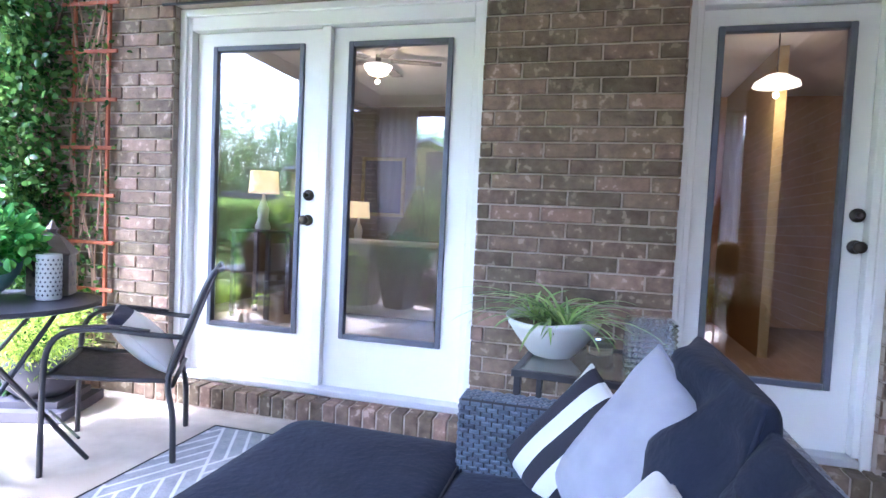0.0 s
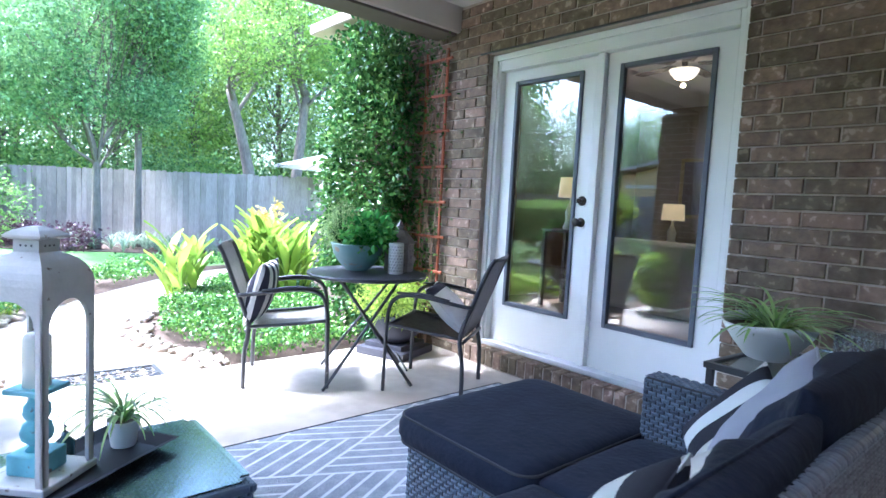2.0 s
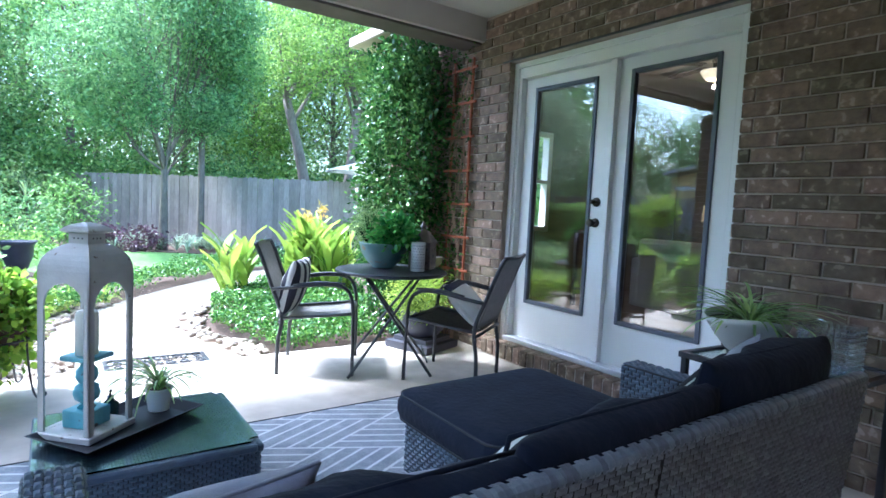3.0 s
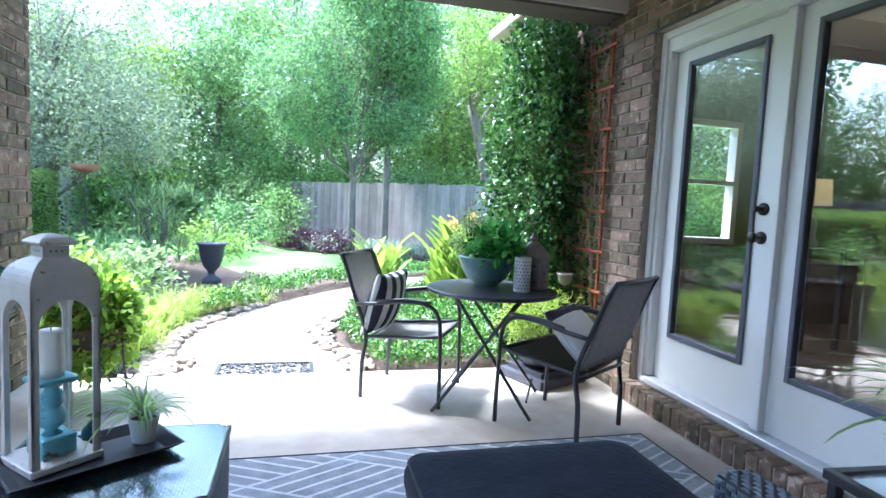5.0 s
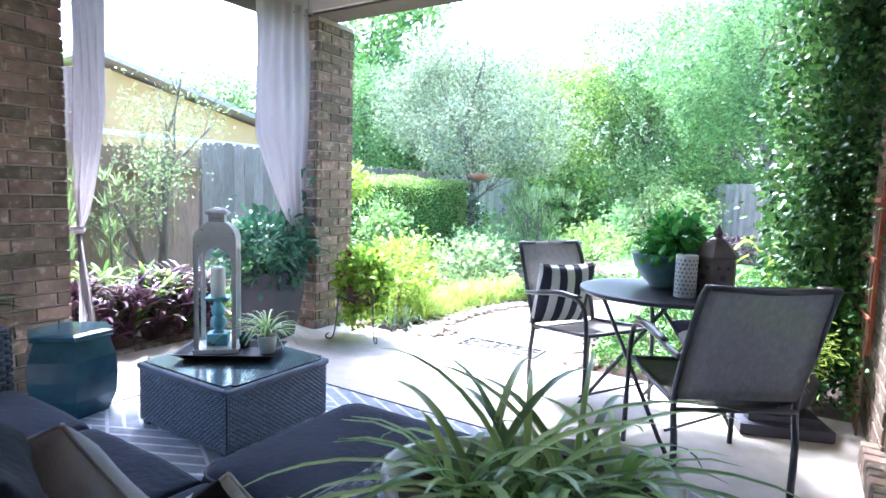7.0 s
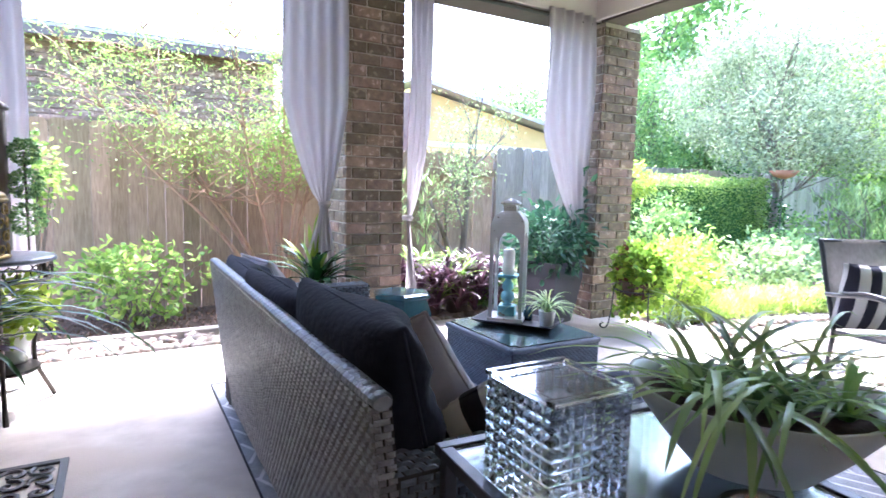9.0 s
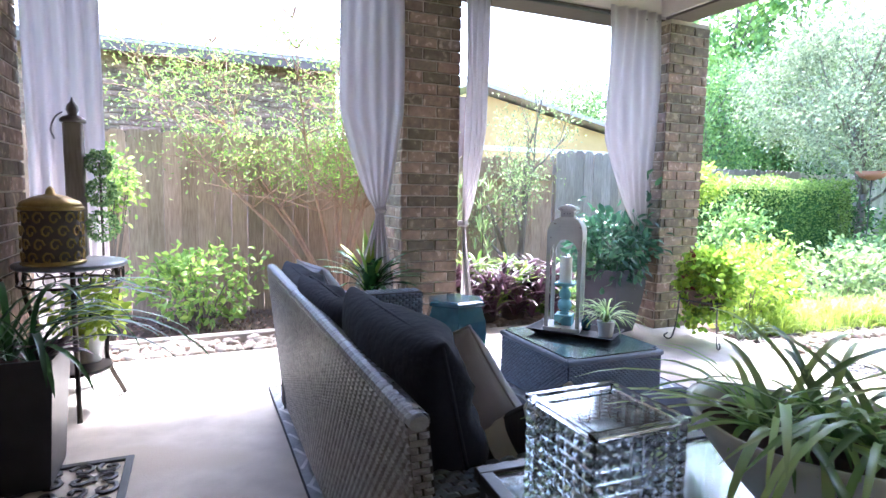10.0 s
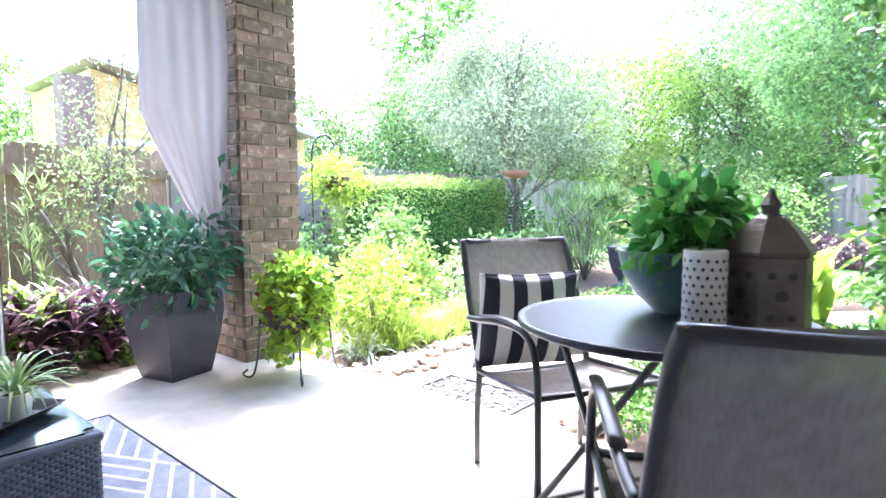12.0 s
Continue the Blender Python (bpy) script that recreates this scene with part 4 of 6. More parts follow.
for q in range(4):
    for i in range(8):
        for j in range(9):
            m = pose(0, 0, 0, 0, 0, 90 * q) @ pose(-.068 + i * .0195, -.0775, .012 + j * .0185)
            c = [(-.008, 0, -.0075), (.008, 0, -.0075), (.008, 0, .0075), (-.008, 0, .0075), (0, -.007, 0)]
            vv = [bm.verts.new(m @ Vector(p)) for p in c]
            for a_, b_ in ((0, 1), (1, 2), (2, 3), (3, 0)):
                bm.faces.new((vv[a_], vv[b_], vv[4]))
            bm.faces.new(vv[:4][::-1])
part("bubble_texture", bm, M_CLEAR, blk, "raised glass bubbles", kind="stuff")
bm = bmesh.new()
for x0, x1, y0, y1 in ((-.08, .08, -.08, -.068), (-.08, .08, .068, .08), (-.08, -.068, -.068, .068), (.068, .08, -.068, .068)):
    box(x0, x1, y0, y1, .1725, .181, .001, bm=bm)
part("rim", bm, M_CLEAR, blk, "clear glass rim")

bowl = thing("bowl_planter", (0.665, 3.17, 0.669), "white boat-shaped ceramic bowl planted with a spider plant", "planter", rz=127)
bowl.scale = (1.1, 1.1, 1.12)
bm = bmesh.new()
rings = []
N = 28
for s, z in ((.42, 0), (.46, .004), (.72, .05), (.93, .095), (1.0, .118), (.95, .118), (.88, .095)):
    ring = []
    for i in range(N):
        a = 2 * math.pi * i / N
        x, y = math.cos(a), math.sin(a)
        lift = 0.018 * abs(x) ** 3 * (z / .118)
        ring.append(bm.verts.new((.185 * s * math.copysign(abs(x) ** .9, x), .145 * s * math.copysign(abs(y) ** .85, y), z + lift)))
    rings.append(ring)
for a, b in zip(rings, rings[1:]):
    for i in range(N):
        bm.faces.new((a[i], a[(i + 1) % N], b[(i + 1) % N], b[i]))
bm.faces.new(rings[0][::-1])
part("shell", bm, M_CERAM, bowl, "", True)
bm = bmesh.new()
bm.faces.new([bm.verts.new((.185 * .9 * math.cos(2 * math.pi * i / N), .145 * .9 * math.sin(2 * math.pi * i / N), .100)) for i in range(N)])
part("soil", bm, M_SOIL, bowl, "dark potting soil")
pot("glass_dish", (0.85, 3.30, 0.663), [(.045, 0), (.052, .01), (.055, .05), (.052, .052), (.046, .03)], glass_mat("green_glass", (.86, .95, .88), .1), "small pale green glass candle dish on the side table", "dish")


# ---- sling chairs ----
def sling_chair(name, loc, rz, label, lit):
    ch = thing(name, loc, label, "patio chair", "sling chairs round the bistro table", "", rz)
    for s in (-1, 1):
        x = 0.265 * s
        arm = curve_pts([(x, .26, 0), (x, .255, .30), (x, .24, .53), (x, .17, .615), (x * 1.02, .02, .625), (x * 1.02, -.16, .60), (x, -.285, .585)], 6)
        part("arm_leg", tube(arm, .0125, 8), M_BLACK, ch, "", True)
        arm = [p for p in curve_pts([(x, .19, .635), (x * 1.02, .02, .642), (x * 1.02, -.15, .617)], 5)]
        part("armrest", tube(arm, .016, 8, flat=.45), M_BLACK, ch, "flat black armrest", True)
        up = curve_pts([(x * .92, -.25, 0), (x * .93, -.245, .22), (x * .94, -.225, .40), (x * .95, -.30, .62), (x * .93, -.375, .82), (x * .90, -.41, .885)], 6)
        part("back_post", tube(up, .014, 8), M_BLACK, ch, "", True)
        part("seat_rail", tube(curve_pts([(x * .96, .25, .43), (x * .96, 0, .405), (x * .94, -.23, .385)], 4), .011, 8), M_BLACK, ch, "", True)
    part("crossbar", tube([(-.255, .245, .425), (.255, .245, .425)], .011, 8), M_BLACK, ch, "", True)
    part("crossbar", tube([(-.245, -.24, .36), (.245, -.24, .36)], .011, 8), M_BLACK, ch, "", True)
    part("top_bar", tube(curve_pts([(-.235, -.405, .88), (0, -.425, .872), (.235, -.405, .88)], 5), .012, 8), M_BLACK, ch, "", True)
    for nm, pr in (("seat", [(.26, .437), (.10, .405), (-.08, .388), (-.22, .385)]), ("backrest", [(-.235, .40), (-.30, .58), (-.355, .75), (-.412, .89)])):
        bm = bmesh.new()
        rows = []
        for y, z in [(p.x, p.y) for p in curve_pts([(a, b, 0) for a, b in pr], 4)]:
            rows.append([bm.verts.new((-.25 + .5 * i / 8, y, z - .022 * (1 - (2 * i / 8 - 1) ** 2) * (nm == "seat"))) for i in range(9)])
        for a, b in zip(rows, rows[1:]):
            for i in range(8):
                bm.faces.new((a[i], a[i + 1], b[i + 1], b[i]))
        bmesh.ops.solidify(bm, geom=bm.faces[:], thickness=.003)
        # Every backrest and the lit seat use the copy with daylight in its colour.
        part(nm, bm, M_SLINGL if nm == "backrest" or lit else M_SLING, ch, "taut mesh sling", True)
    return ch


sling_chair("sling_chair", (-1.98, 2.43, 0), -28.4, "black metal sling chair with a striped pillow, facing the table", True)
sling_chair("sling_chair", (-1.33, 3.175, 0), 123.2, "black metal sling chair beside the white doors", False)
CA, CB = pose(-1.98, 2.43, 0, 0, 0, -28.4), pose(-1.33, 3.175, 0, 0, 0, 123.2)
M_STR2 = striped("navy_white_stripes", (0.72, 0.71, 0.68), (0.03, 0.03, 0.05), 0.105, 0, 0.25)
throw("navy and white striped square pillow on a sling chair", M_STR2, 0.40, CA @ pose(0.075, -.17, .585, 75, 0, -8), "striped pillows on the sling chairs")
throw("white square pillow with a navy band on a sling chair", M_PLAIN, 0.38, CB @ pose(0.04, -.07, .525, 46, 0, 6), "striped pillows on the sling chairs")

# ---- bistro table ----
TC = (-1.72, 2.865)
bt = thing("bistro_table", (*TC, 0), "round black metal bistro table with crossed folding legs", "bistro table", rz=0)
part("top", lathe([(.392, .695), (.40, .70), (.40, .716), (.392, .718), (.37, .712), (.05, .711)], 48), surface("black_ribbed_metal", (.03, .03, .04), (.055, .055, .065), 12, .35, .5, 90), bt, "", True)
bm = bmesh.new()
for i in range(-28, 29):
    t_ = i * .0132
    w = math.sqrt(.378 ** 2 - t_ * t_)
    for k in (0, 1):
        a_, b_, z_ = (-w, w, .7152 + .0003 * k)
        q_ = [(a_, t_ - .0042), (b_, t_ - .0042), (b_, t_ + .0042), (a_, t_ + .0042)]
        bm.faces.new([bm.verts.new((p[1] if k else p[0], p[0] if k else p[1], z_)) for p in (q_ if not k else q_[::-1])])
part("mesh_grid", bm, surface("blue_black_metal", (.035, .037, .05), (.06, .063, .08), 12, .3, .1, 200, spec=.6), bt, "fine pierced metal mesh", kind="stuff")
ft = [(.14, -.385), (.35, .15), (-.12, .39), (-.37, -.12)]
for i, j in ((0, 1), (1, 0), (2, 3), (3, 2)):
    (x, y), (p, q) = ft[i], ft[j]
    off = .012 * (1 if i > j else -1)
    part("leg", tube([(x, y, 0.004), (x * .93 + p * .07, y * .93 + q * .07, .06), (p * .72 + off, q * .72 + off, .69)], .0105, 8), M_BLACK, bt)
for i, j in ((0, 3), (1, 2)):
    (x, y), (p, q) = ft[i], ft[j]
    part("stretcher", tube([(x * .9, y * .9, .10), (p * .9, q * .9, .10)], .007, 6), M_BLACK, bt)
bw = pot("bowl_pot", (-1.86, 2.87, .717), [(.075, 0), (.078, .006), (.125, .05), (.165, .11), (.182, .175), (.184, .185), (.172, .185), (.160, .15)], M_BOWL, "round aged teal glazed bowl pot on the bistro table", soil=(.165, .165), n=36)
cv = thing("pierced_candle_vase", (-1.6, 3.01, .717), "white pierced ceramic cylinder candle holder on the table", "candle holder")
part("body", lathe([(.048, 0), (.051, .004), (.051, .205), (.047, .21), (.044, .205)], 28), M_CERAM, cv, "", True)
bm = bmesh.new()
for r in range(9):
    for i in range(16):
        a = 2 * math.pi * (i + .5 * (r % 2)) / 16
        m = pose(.0512 * math.cos(a), .0512 * math.sin(a), .024 + r * .020, 0, 0, math.degrees(a) + 90)
        bm.faces.new([bm.verts.new(m @ Vector((x, -.0004 - 0, z))) for x, z in ((-.005, 0), (0, -.006), (.005, 0), (0, .006))])
part("pierced_pattern", bm, M_CHAR, cv, "small dark pierced openings", kind="stuff")
dl = thing("pewter_lantern", (-1.72, 3.125, .717), "dark pewter six-sided pierced lantern with a domed roof", "lantern")
dl.scale = (1.15, 1.15, 1.04)
part("body", lathe([(.085, 0), (.09, .006), (.088, .185), (.094, .19), (.094, .198)], 6), M_PEWTER, dl)
part("roof", lathe([(.098, .198), (.085, .215), (.062, .245), (.035, .275), (.018, .285), (.018, .30), (.024, .305), (.012, .325), (.004, .345)], 6), M_PEWTER, dl, "domed pointed roof")
bm = bmesh.new()
for q in range(6):
    for x, z, s in ((-.02, .05, 1), (.02, .05, 1), (0, .10, 1.6), (-.02, .145, 1), (.02, .145, 1)):
        m = pose(0, 0, 0, 0, 0, 60 * q) @ pose(0, -.0775, z)
        bm.faces.new([bm.verts.new(m @ Vector((x + .009 * s * math.cos(a), -.0004, .009 * s * math.sin(a)))) for a in [i * math.pi / 4 for i in range(8)]])
part("pierced_pattern", bm, M_BLACK, dl, "dark pierced holes", kind="stuff")

# ---- curtains ----
def curtain(label, top, tie_z, tie_x, tie_y, bot_z, bot_w, folds=7):
    """A gathered drape: top = (x0, x1, y, z), drawn in to the tie."""
    c = thing("curtain", (0, 0, 0), label, "curtain", "patio curtains")
    x0, x1, y, z1 = top
    bm = bmesh.new()
    rows = []
    nz, nx = 40, folds * 8
    for k in range(nz + 1):
        z = z1 + (bot_z - z1) * k / nz
        if z > tie_z:
            t = ((z - tie_z) / (z1 - tie_z))
            w = min(1, 0.09 + 0.91 * min(1, t * 2.4) ** 0.62)
        else:
            w = 0.09 + (bot_w - 0.09) * min(1, (tie_z - z) / 0.5)
        a, b = tie_x + (x0 - tie_x) * w, tie_x + (x1 - tie_x) * w
        yy = tie_y + (y - tie_y) * min(1, w)
        row = []
        for i in range(nx + 1):
            s = i / nx
            amp = 0.019 * (0.35 + 0.65 * w) + 0.006 * math.sin(3 * s + k * .2)
            row.append(bm.verts.new((a + (b - a) * s, yy + amp * math.sin(2 * math.pi * folds * s + .6 * math.sin(k * .11)) + .012 * math.sin(k * .3 + s * 5), z)))
        rows.append(row)
    for a, b in zip(rows, rows[1:]):
        for i in range(nx):
            bm.faces.new((a[i], a[i + 1], b[i + 1], b[i]))
    bmesh.ops.solidify(bm, geom=bm.faces[:], thickness=.002)
    part("drape", bm, M_CURT, c, "", True)
    if tie_z > 0:
        part("tieback", lathe([(.035, -.02), (.045, 0), (.035, .02)], 16), M_CURT, c, "cord tieback").matrix_basis = pose(tie_x, tie_y, tie_z)
    return c


curtain("taupe patio curtain tied back beside the middle brick pillar", (0.66, 0.22, 0.0, 2.60), 1.0, 0.36, -0.06, 0.25, 0.6, 5)
curtain("narrow taupe patio curtain hanging beside the middle brick pillar", (-0.44, -0.26, -0.04, 2.60), 0.9, -0.29, -0.10, 0.2, 0.5, 4)
curtain("taupe patio curtain tied back beside the corner brick pillar", (-1.46, -1.99, 0.03, 2.60), 0.85, -1.93, 0.0, 0.3, 0.5, 5)
curtain("taupe patio curtain hanging straight beside the house wall", (1.98, 2.34, 0.0, 2.60), -0.9, 2.2, 0.0, 0.05, 1, 5)
for a, b in ((-2.0, -0.3), (0.22, 2.34)):
    tagged(part("curtain_rod", tube([(a, -0.01, 2.545), (b, -0.01, 2.545)], .012, 8), M_BLACK), "black curtain rod under the beam", "curtain rod")

# ---- potted things on the slab ----
pot("tall_planter", (-1.63, -0.02, 0.0), [(.19, 0), (.20, .005), (.26, .25), (.285, .40), (.272, .53), (.25, .53), (.24, .48)], M_CHAR, "tall tapered charcoal planter with a leafy shrub, by the pillar", n=4, square=True, soil=(.24, .49), rz=14)
gs = thing("garden_stool", (-0.03, 0.36, 0), "teal glazed hexagonal ceramic garden stool", "garden stool", rz=10)
part("body", lathe([(.165, 0), (.172, .01), (.215, .11), (.222, .21), (.215, .31), (.182, .405)], 6), M_TEAL, gs)
part("lid", lathe([(.20, .405), (.206, .412), (.20, .43), (.16, .438), (.02, .44)], 6), M_TEAL, gs, "teal glazed top rim")
for q in range(6):
    m = pose(0, 0, 0, 0, 0, 60 * q + 30) @ pose(0, -.196, .22)
    part("ring_ornament", tube([m @ Vector((.02 * math.cos(t), 0, .02 * math.sin(t))) for t in [i * math.pi / 5 for i in range(11)]], .0035, 5), M_BRONZE, gs, "dark ring ornament")

stand = thing("plant_stand", (-2.10, 0.55, 0), "black wrought-iron plant stand with scrolled feet", "plant stand")
for i, (x, y) in enumerate([(.12, .22), (.22, -.13), (-.13, -.22), (-.22, .12)]):
    part("leg", tube(curve_pts([(x * .8, y * .8, .36), (x * .85, y * .85, .18), (x * .95, y * .95, .04), (x * 1.08, y * 1.08, .012), (x * 1.2, y * 1.2, .035), (x * 1.1, y * 1.1, .06)], 5), .006, 6), M_BLACK, stand, "", True)
part("ring", tube([(.20 * math.cos(a), .20 * math.sin(a), .34) for a in [i * math.pi / 10 for i in range(21)]], .006, 6), M_BLACK, stand)
part("basket", lathe([(.10, .26), (.17, .32), (.20, .42), (.19, .42), (.15, .33)], 20), M_SOIL, stand, "dark fibre basket")

pot("black_planter", (2.18, 1.14, 0.012), [(.185, 0), (.19, .01), (.235, .48), (.235, .5), (.21, .5), (.205, .46)], M_BLACK, "square black planter with strap leaves by the side wall", n=4, square=True, soil=(.2, .47))
pt = thing("pedestal_table", (2.10, 0.38, 0), "round dark iron table with curved legs and a stone top", "table")
part("top", lathe([(.235, .735), (.245, .74), (.245, .755), (.235, .76)], 32), surface("grey_slate", (.16, .18, .22), (.26, .28, .33), 20, .35, .3), pt, "", True)
part("apron_ring", tube([(.225 * math.cos(a), .225 * math.sin(a), .655) for a in [i * math.pi / 12 for i in range(25)]], .007, 6), M_BRONZE, pt)
for i in range(3):
    a = math.radians(100 + 120 * i)
    cx, cy = math.cos(a), math.sin(a)
    part("leg", tube(curve_pts([(cx * .22, cy * .22, .735), (cx * .235, cy * .235, .6), (cx * .18, cy * .18, .4), (cx * .16, cy * .16, .22), (cx * .25, cy * .25, 0.01)], 6), .012, 8), M_BRONZE, pt, "", True)
    for kx in range(4):
        aa = a + math.radians(12 + kx * 28)
        sc = tube([(.225 * math.cos(aa + .12 * math.sin(t)), .225 * math.sin(aa + .12 * math.sin(t)), .695 + .032 * math.cos(t)) for t in [j * math.pi / 5 for j in range(11)]], .0035, 5)
        part("scroll", sc, M_BRONZE, pt, "iron scrollwork")
part("shelf", lathe([(.155, .205), (.16, .21), (.155, .222)], 24), M_BRONZE, pt, "lower round shelf")

gp = thing("filigree_jar", (2.15, 0.50, 0.76), "round antique gold openwork jar on the iron table", "jar")
gp.scale = (1.2, 1.2, 1.3)
part("liner", lathe([(.085, 0), (.098, .01), (.098, .2), (.09, .215)], 24), M_SOFFIT, gp, "", True)
bm = bmesh.new()
for i in range(12):
    for j in range(4):
        a0 = 2 * math.pi * i / 12 + (j % 2) * .26
        tube([(.104 * math.cos(a0 + (.2 - .018 * t) * math.cos(t * .9)), .104 * math.sin(a0 + (.2 - .018 * t) * math.cos(t * .9)), .032 + j * .047 + (.024 - .002 * t) * math.sin(t * .9)) for t in range(8)], .004, 5, bm)
part("filigree", bm, M_GOLD, gp, "gold scroll filigree", kind="stuff")
for z in (.004, .20):
    part("band", lathe([(.106, z), (.112, z + .006), (.106, z + .014)], 28), M_GOLD, gp, "gold band", True)
part("lid", lathe([(.108, .215), (.10, .23), (.055, .25), (.018, .258), (.014, .275), (.004, .285)], 24), M_GOLD, gp, "", True)
fin = thing("carved_finial", (2.10, 0.17, 0.76), "tall weathered grey post ornament with a knotted ribbon", "ornament")
part("post", box(-.042, .042, -.042, .042, -.28, .42, .006), M_FENCE2, fin)
fin.location.z += .28
part("cap", lathe([(.06, .42), (.062, .435), (.045, .45), (.02, .46), (.03, .485), (.026, .505), (.008, .53), (.003, .55)], 16), M_PEWTER, fin, "turned metal cap", True)
part("ribbon", tube(curve_pts([(.04, .03, .47), (.07, .04, .44), (.09, .05, .38), (.075, .05, .33)], 5), .014, 6, flat=.3), M_PEWTER, fin, "drooping ribbon")
pot("ribbed_white_urn", (2.06, 0.30, 0.222), [(.055, 0), (.06, .01), (.05, .03), (.075, .12), (.095, .19), (.10, .2), (.09, .2), (.085, .17)], M_CERAM, "white ribbed urn with trailing leaves on the lower shelf", soil=(.085, .18))
mat2 = thing("doormat", (0, 0, 0), "black openwork scroll rubber doormat on the concrete", "doormat")
bm = bmesh.new()
for x0, x1, y0, y1 in ((1.79, 1.82, 1.07, 1.85), (2.30, 2.33, 1.07, 1.85), (1.82, 2.30, 1.07, 1.10), (1.82, 2.30, 1.82, 1.85)):
    box(x0, x1, y0, y1, .001, .012, .002, bm=bm)
part("border", bm, M_BLACK, mat2)
def scrolls(x0, x1, y0, y1, z, parent):
    bm = bmesh.new()
    nx, ny = max(2, int((x1 - x0) / .09)), max(2, int((y1 - y0) / .09))
    for i in range(nx):
        for j in range(ny):
            cx, cy = x0 + (x1 - x0) * (i + .5) / nx, y0 + (y1 - y0) * (j + .5) / ny
            ph, sg = random.random() * 6, random.choice((-1, 1))
            tube([(cx + (.05 - .0045 * t) * math.cos(sg * t * .75 + ph), cy + (.05 - .0045 * t) * math.sin(sg * t * .75 + ph), z) for t in range(10)], .011, 5, bm, flat=.5)
    part("scrollwork", bm, M_BLACK, parent, "black scrollwork", kind="stuff")
scrolls(1.82, 2.30, 1.10, 1.82, .007, mat2)
m3 = thing("doormat", (0, 0, 0), "black openwork scroll mat lying on the gravel path", "doormat")
bm = bmesh.new()
for x0, x1, y0, y1 in ((-2.86, -2.83, 1.14, 1.83), (-2.50, -2.47, 1.14, 1.83), (-2.83, -2.5, 1.14, 1.17), (-2.83, -2.5, 1.8, 1.83)):
    box(x0, x1, y0, y1, G + .036, G + .05, .002, bm=bm)
part("border", bm, M_BLACK, m3)
scrolls(-2.83, -2.50, 1.17, 1.80, G + .045, m3)
# low dark pot on a plinth under the bistro table
pot("plinth_pot", (-2.12, 3.42, 0), [(.30, 0), (.31, .01), (.31, .06), (.24, .065), (.24, .10)], M_CHAR, "square black plinth pot beside the brick wall", n=4, square=True, rz=20)
pot("round_dark_pot", (-2.12, 3.42, .101), [(.12, 0), (.18, .06), (.20, .16), (.17, .22), (.15, .22)], M_CHAR, "round dark glazed pot with feathery fern, on a black plinth", soil=(.15, .2))
urn = pot("garden_urn", (-7.0, 0.50, G), [(.13, 0), (.16, .02), (.16, .10), (.07, .16), (.06, .22), (.14, .32), (.20, .5), (.22, .68), (.27, .74), (.25, .74), (.2, .68)], M_CHAR, "tall dark classical urn standing on the lawn edge", "urn", soil=(.2, .7))
urn.scale = (.8, .8, .8)

# ---- plants ----
M_BARK = surface("grey_bark", (0.10, 0.08, 0.065), (0.23, 0.195, 0.165), 14, 0.9, 0.8, 40, stretch=(3, 3, .5))
M_BARK2 = surface("cinnamon_bark", (0.26, 0.15, 0.10), (0.44, 0.28, 0.20), 14, 0.85, 0.5, 40, stretch=(3, 3, .5))
M_LF = leafy("tree_leaves", (0.13, 0.25, 0.065), (0.28, 0.44, 0.14))
M_LF_BLUE = leafy("blue_green_leaves", (0.125, 0.245, 0.09), (0.27, 0.43, 0.17))
M_LF_YEL = leafy("yellow_green_leaves", (0.15, 0.27, 0.045), (0.33, 0.46, 0.12))
M_LF_LIGHT = leafy("pale_green_leaves", (0.20, 0.30, 0.11), (0.36, 0.47, 0.20))
M_LF_YELG = leafy("fresh_green_leaves", (0.20, 0.34, 0.06), (0.38, 0.54, 0.14))
M_BASIL = leafy("basil_green_leaves", (0.07, 0.28, 0.05), (0.17, 0.48, 0.11))
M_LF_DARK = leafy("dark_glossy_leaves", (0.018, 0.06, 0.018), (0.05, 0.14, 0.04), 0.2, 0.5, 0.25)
M_LF_VINE = leafy("vine_leaves", (0.024, 0.075, 0.020), (0.12, 0.25, 0.06), 0.22, 0.6, 0.22)
M_LF_GC = leafy("groundcover_leaves", (0.035, 0.11, 0.02), (0.17, 0.34, 0.07), 0.25, 0.6, 0.25)
M_SHRUB = leafy("blue_green_pot_leaves", (0.03, 0.10, 0.065), (0.12, 0.27, 0.15), 0.25, 0.5, 0.3)
M_LIME = leafy("lime_leaves", (0.25, 0.38, 0.05), (0.45, 0.57, 0.10), 0.4, 0.35)
M_COLL = leafy("lime_coleus_leaves", (0.19, 0.36, 0.03), (0.42, 0.60, 0.10), 0.45, 0.45)
M_COLEUS = leafy("dark_red_leaves", (0.10, 0.02, 0.015), (0.24, 0.06, 0.04), 0.25, 0.4)
M_PURP = leafy("purple_leaves", (0.05, 0.022, 0.035), (0.17, 0.09, 0.12), 0.2, 0.5, 0.3)
M_SILV = leafy("silver_green_blades", (0.22, 0.30, 0.20), (0.42, 0.50, 0.36), 0.3, 0.35)
M_SPID = leafy("spider_plant_blades", (0.22, 0.42, 0.10), (0.50, 0.64, 0.30), 0.35, 0.5, 0.35)
M_STRAP = leafy("dark_strap_blades", (0.02, 0.08, 0.03), (0.07, 0.18, 0.06), 0.2, 0.5, 0.3)
M_PINK = leafy("pink_petals", (0.45, 0.08, 0.20), (0.65, 0.20, 0.35))
M_YELF = leafy("yellow_petals", (0.75, 0.50, 0.12), (0.85, 0.65, 0.25))
rng = np.random.RandomState(7)


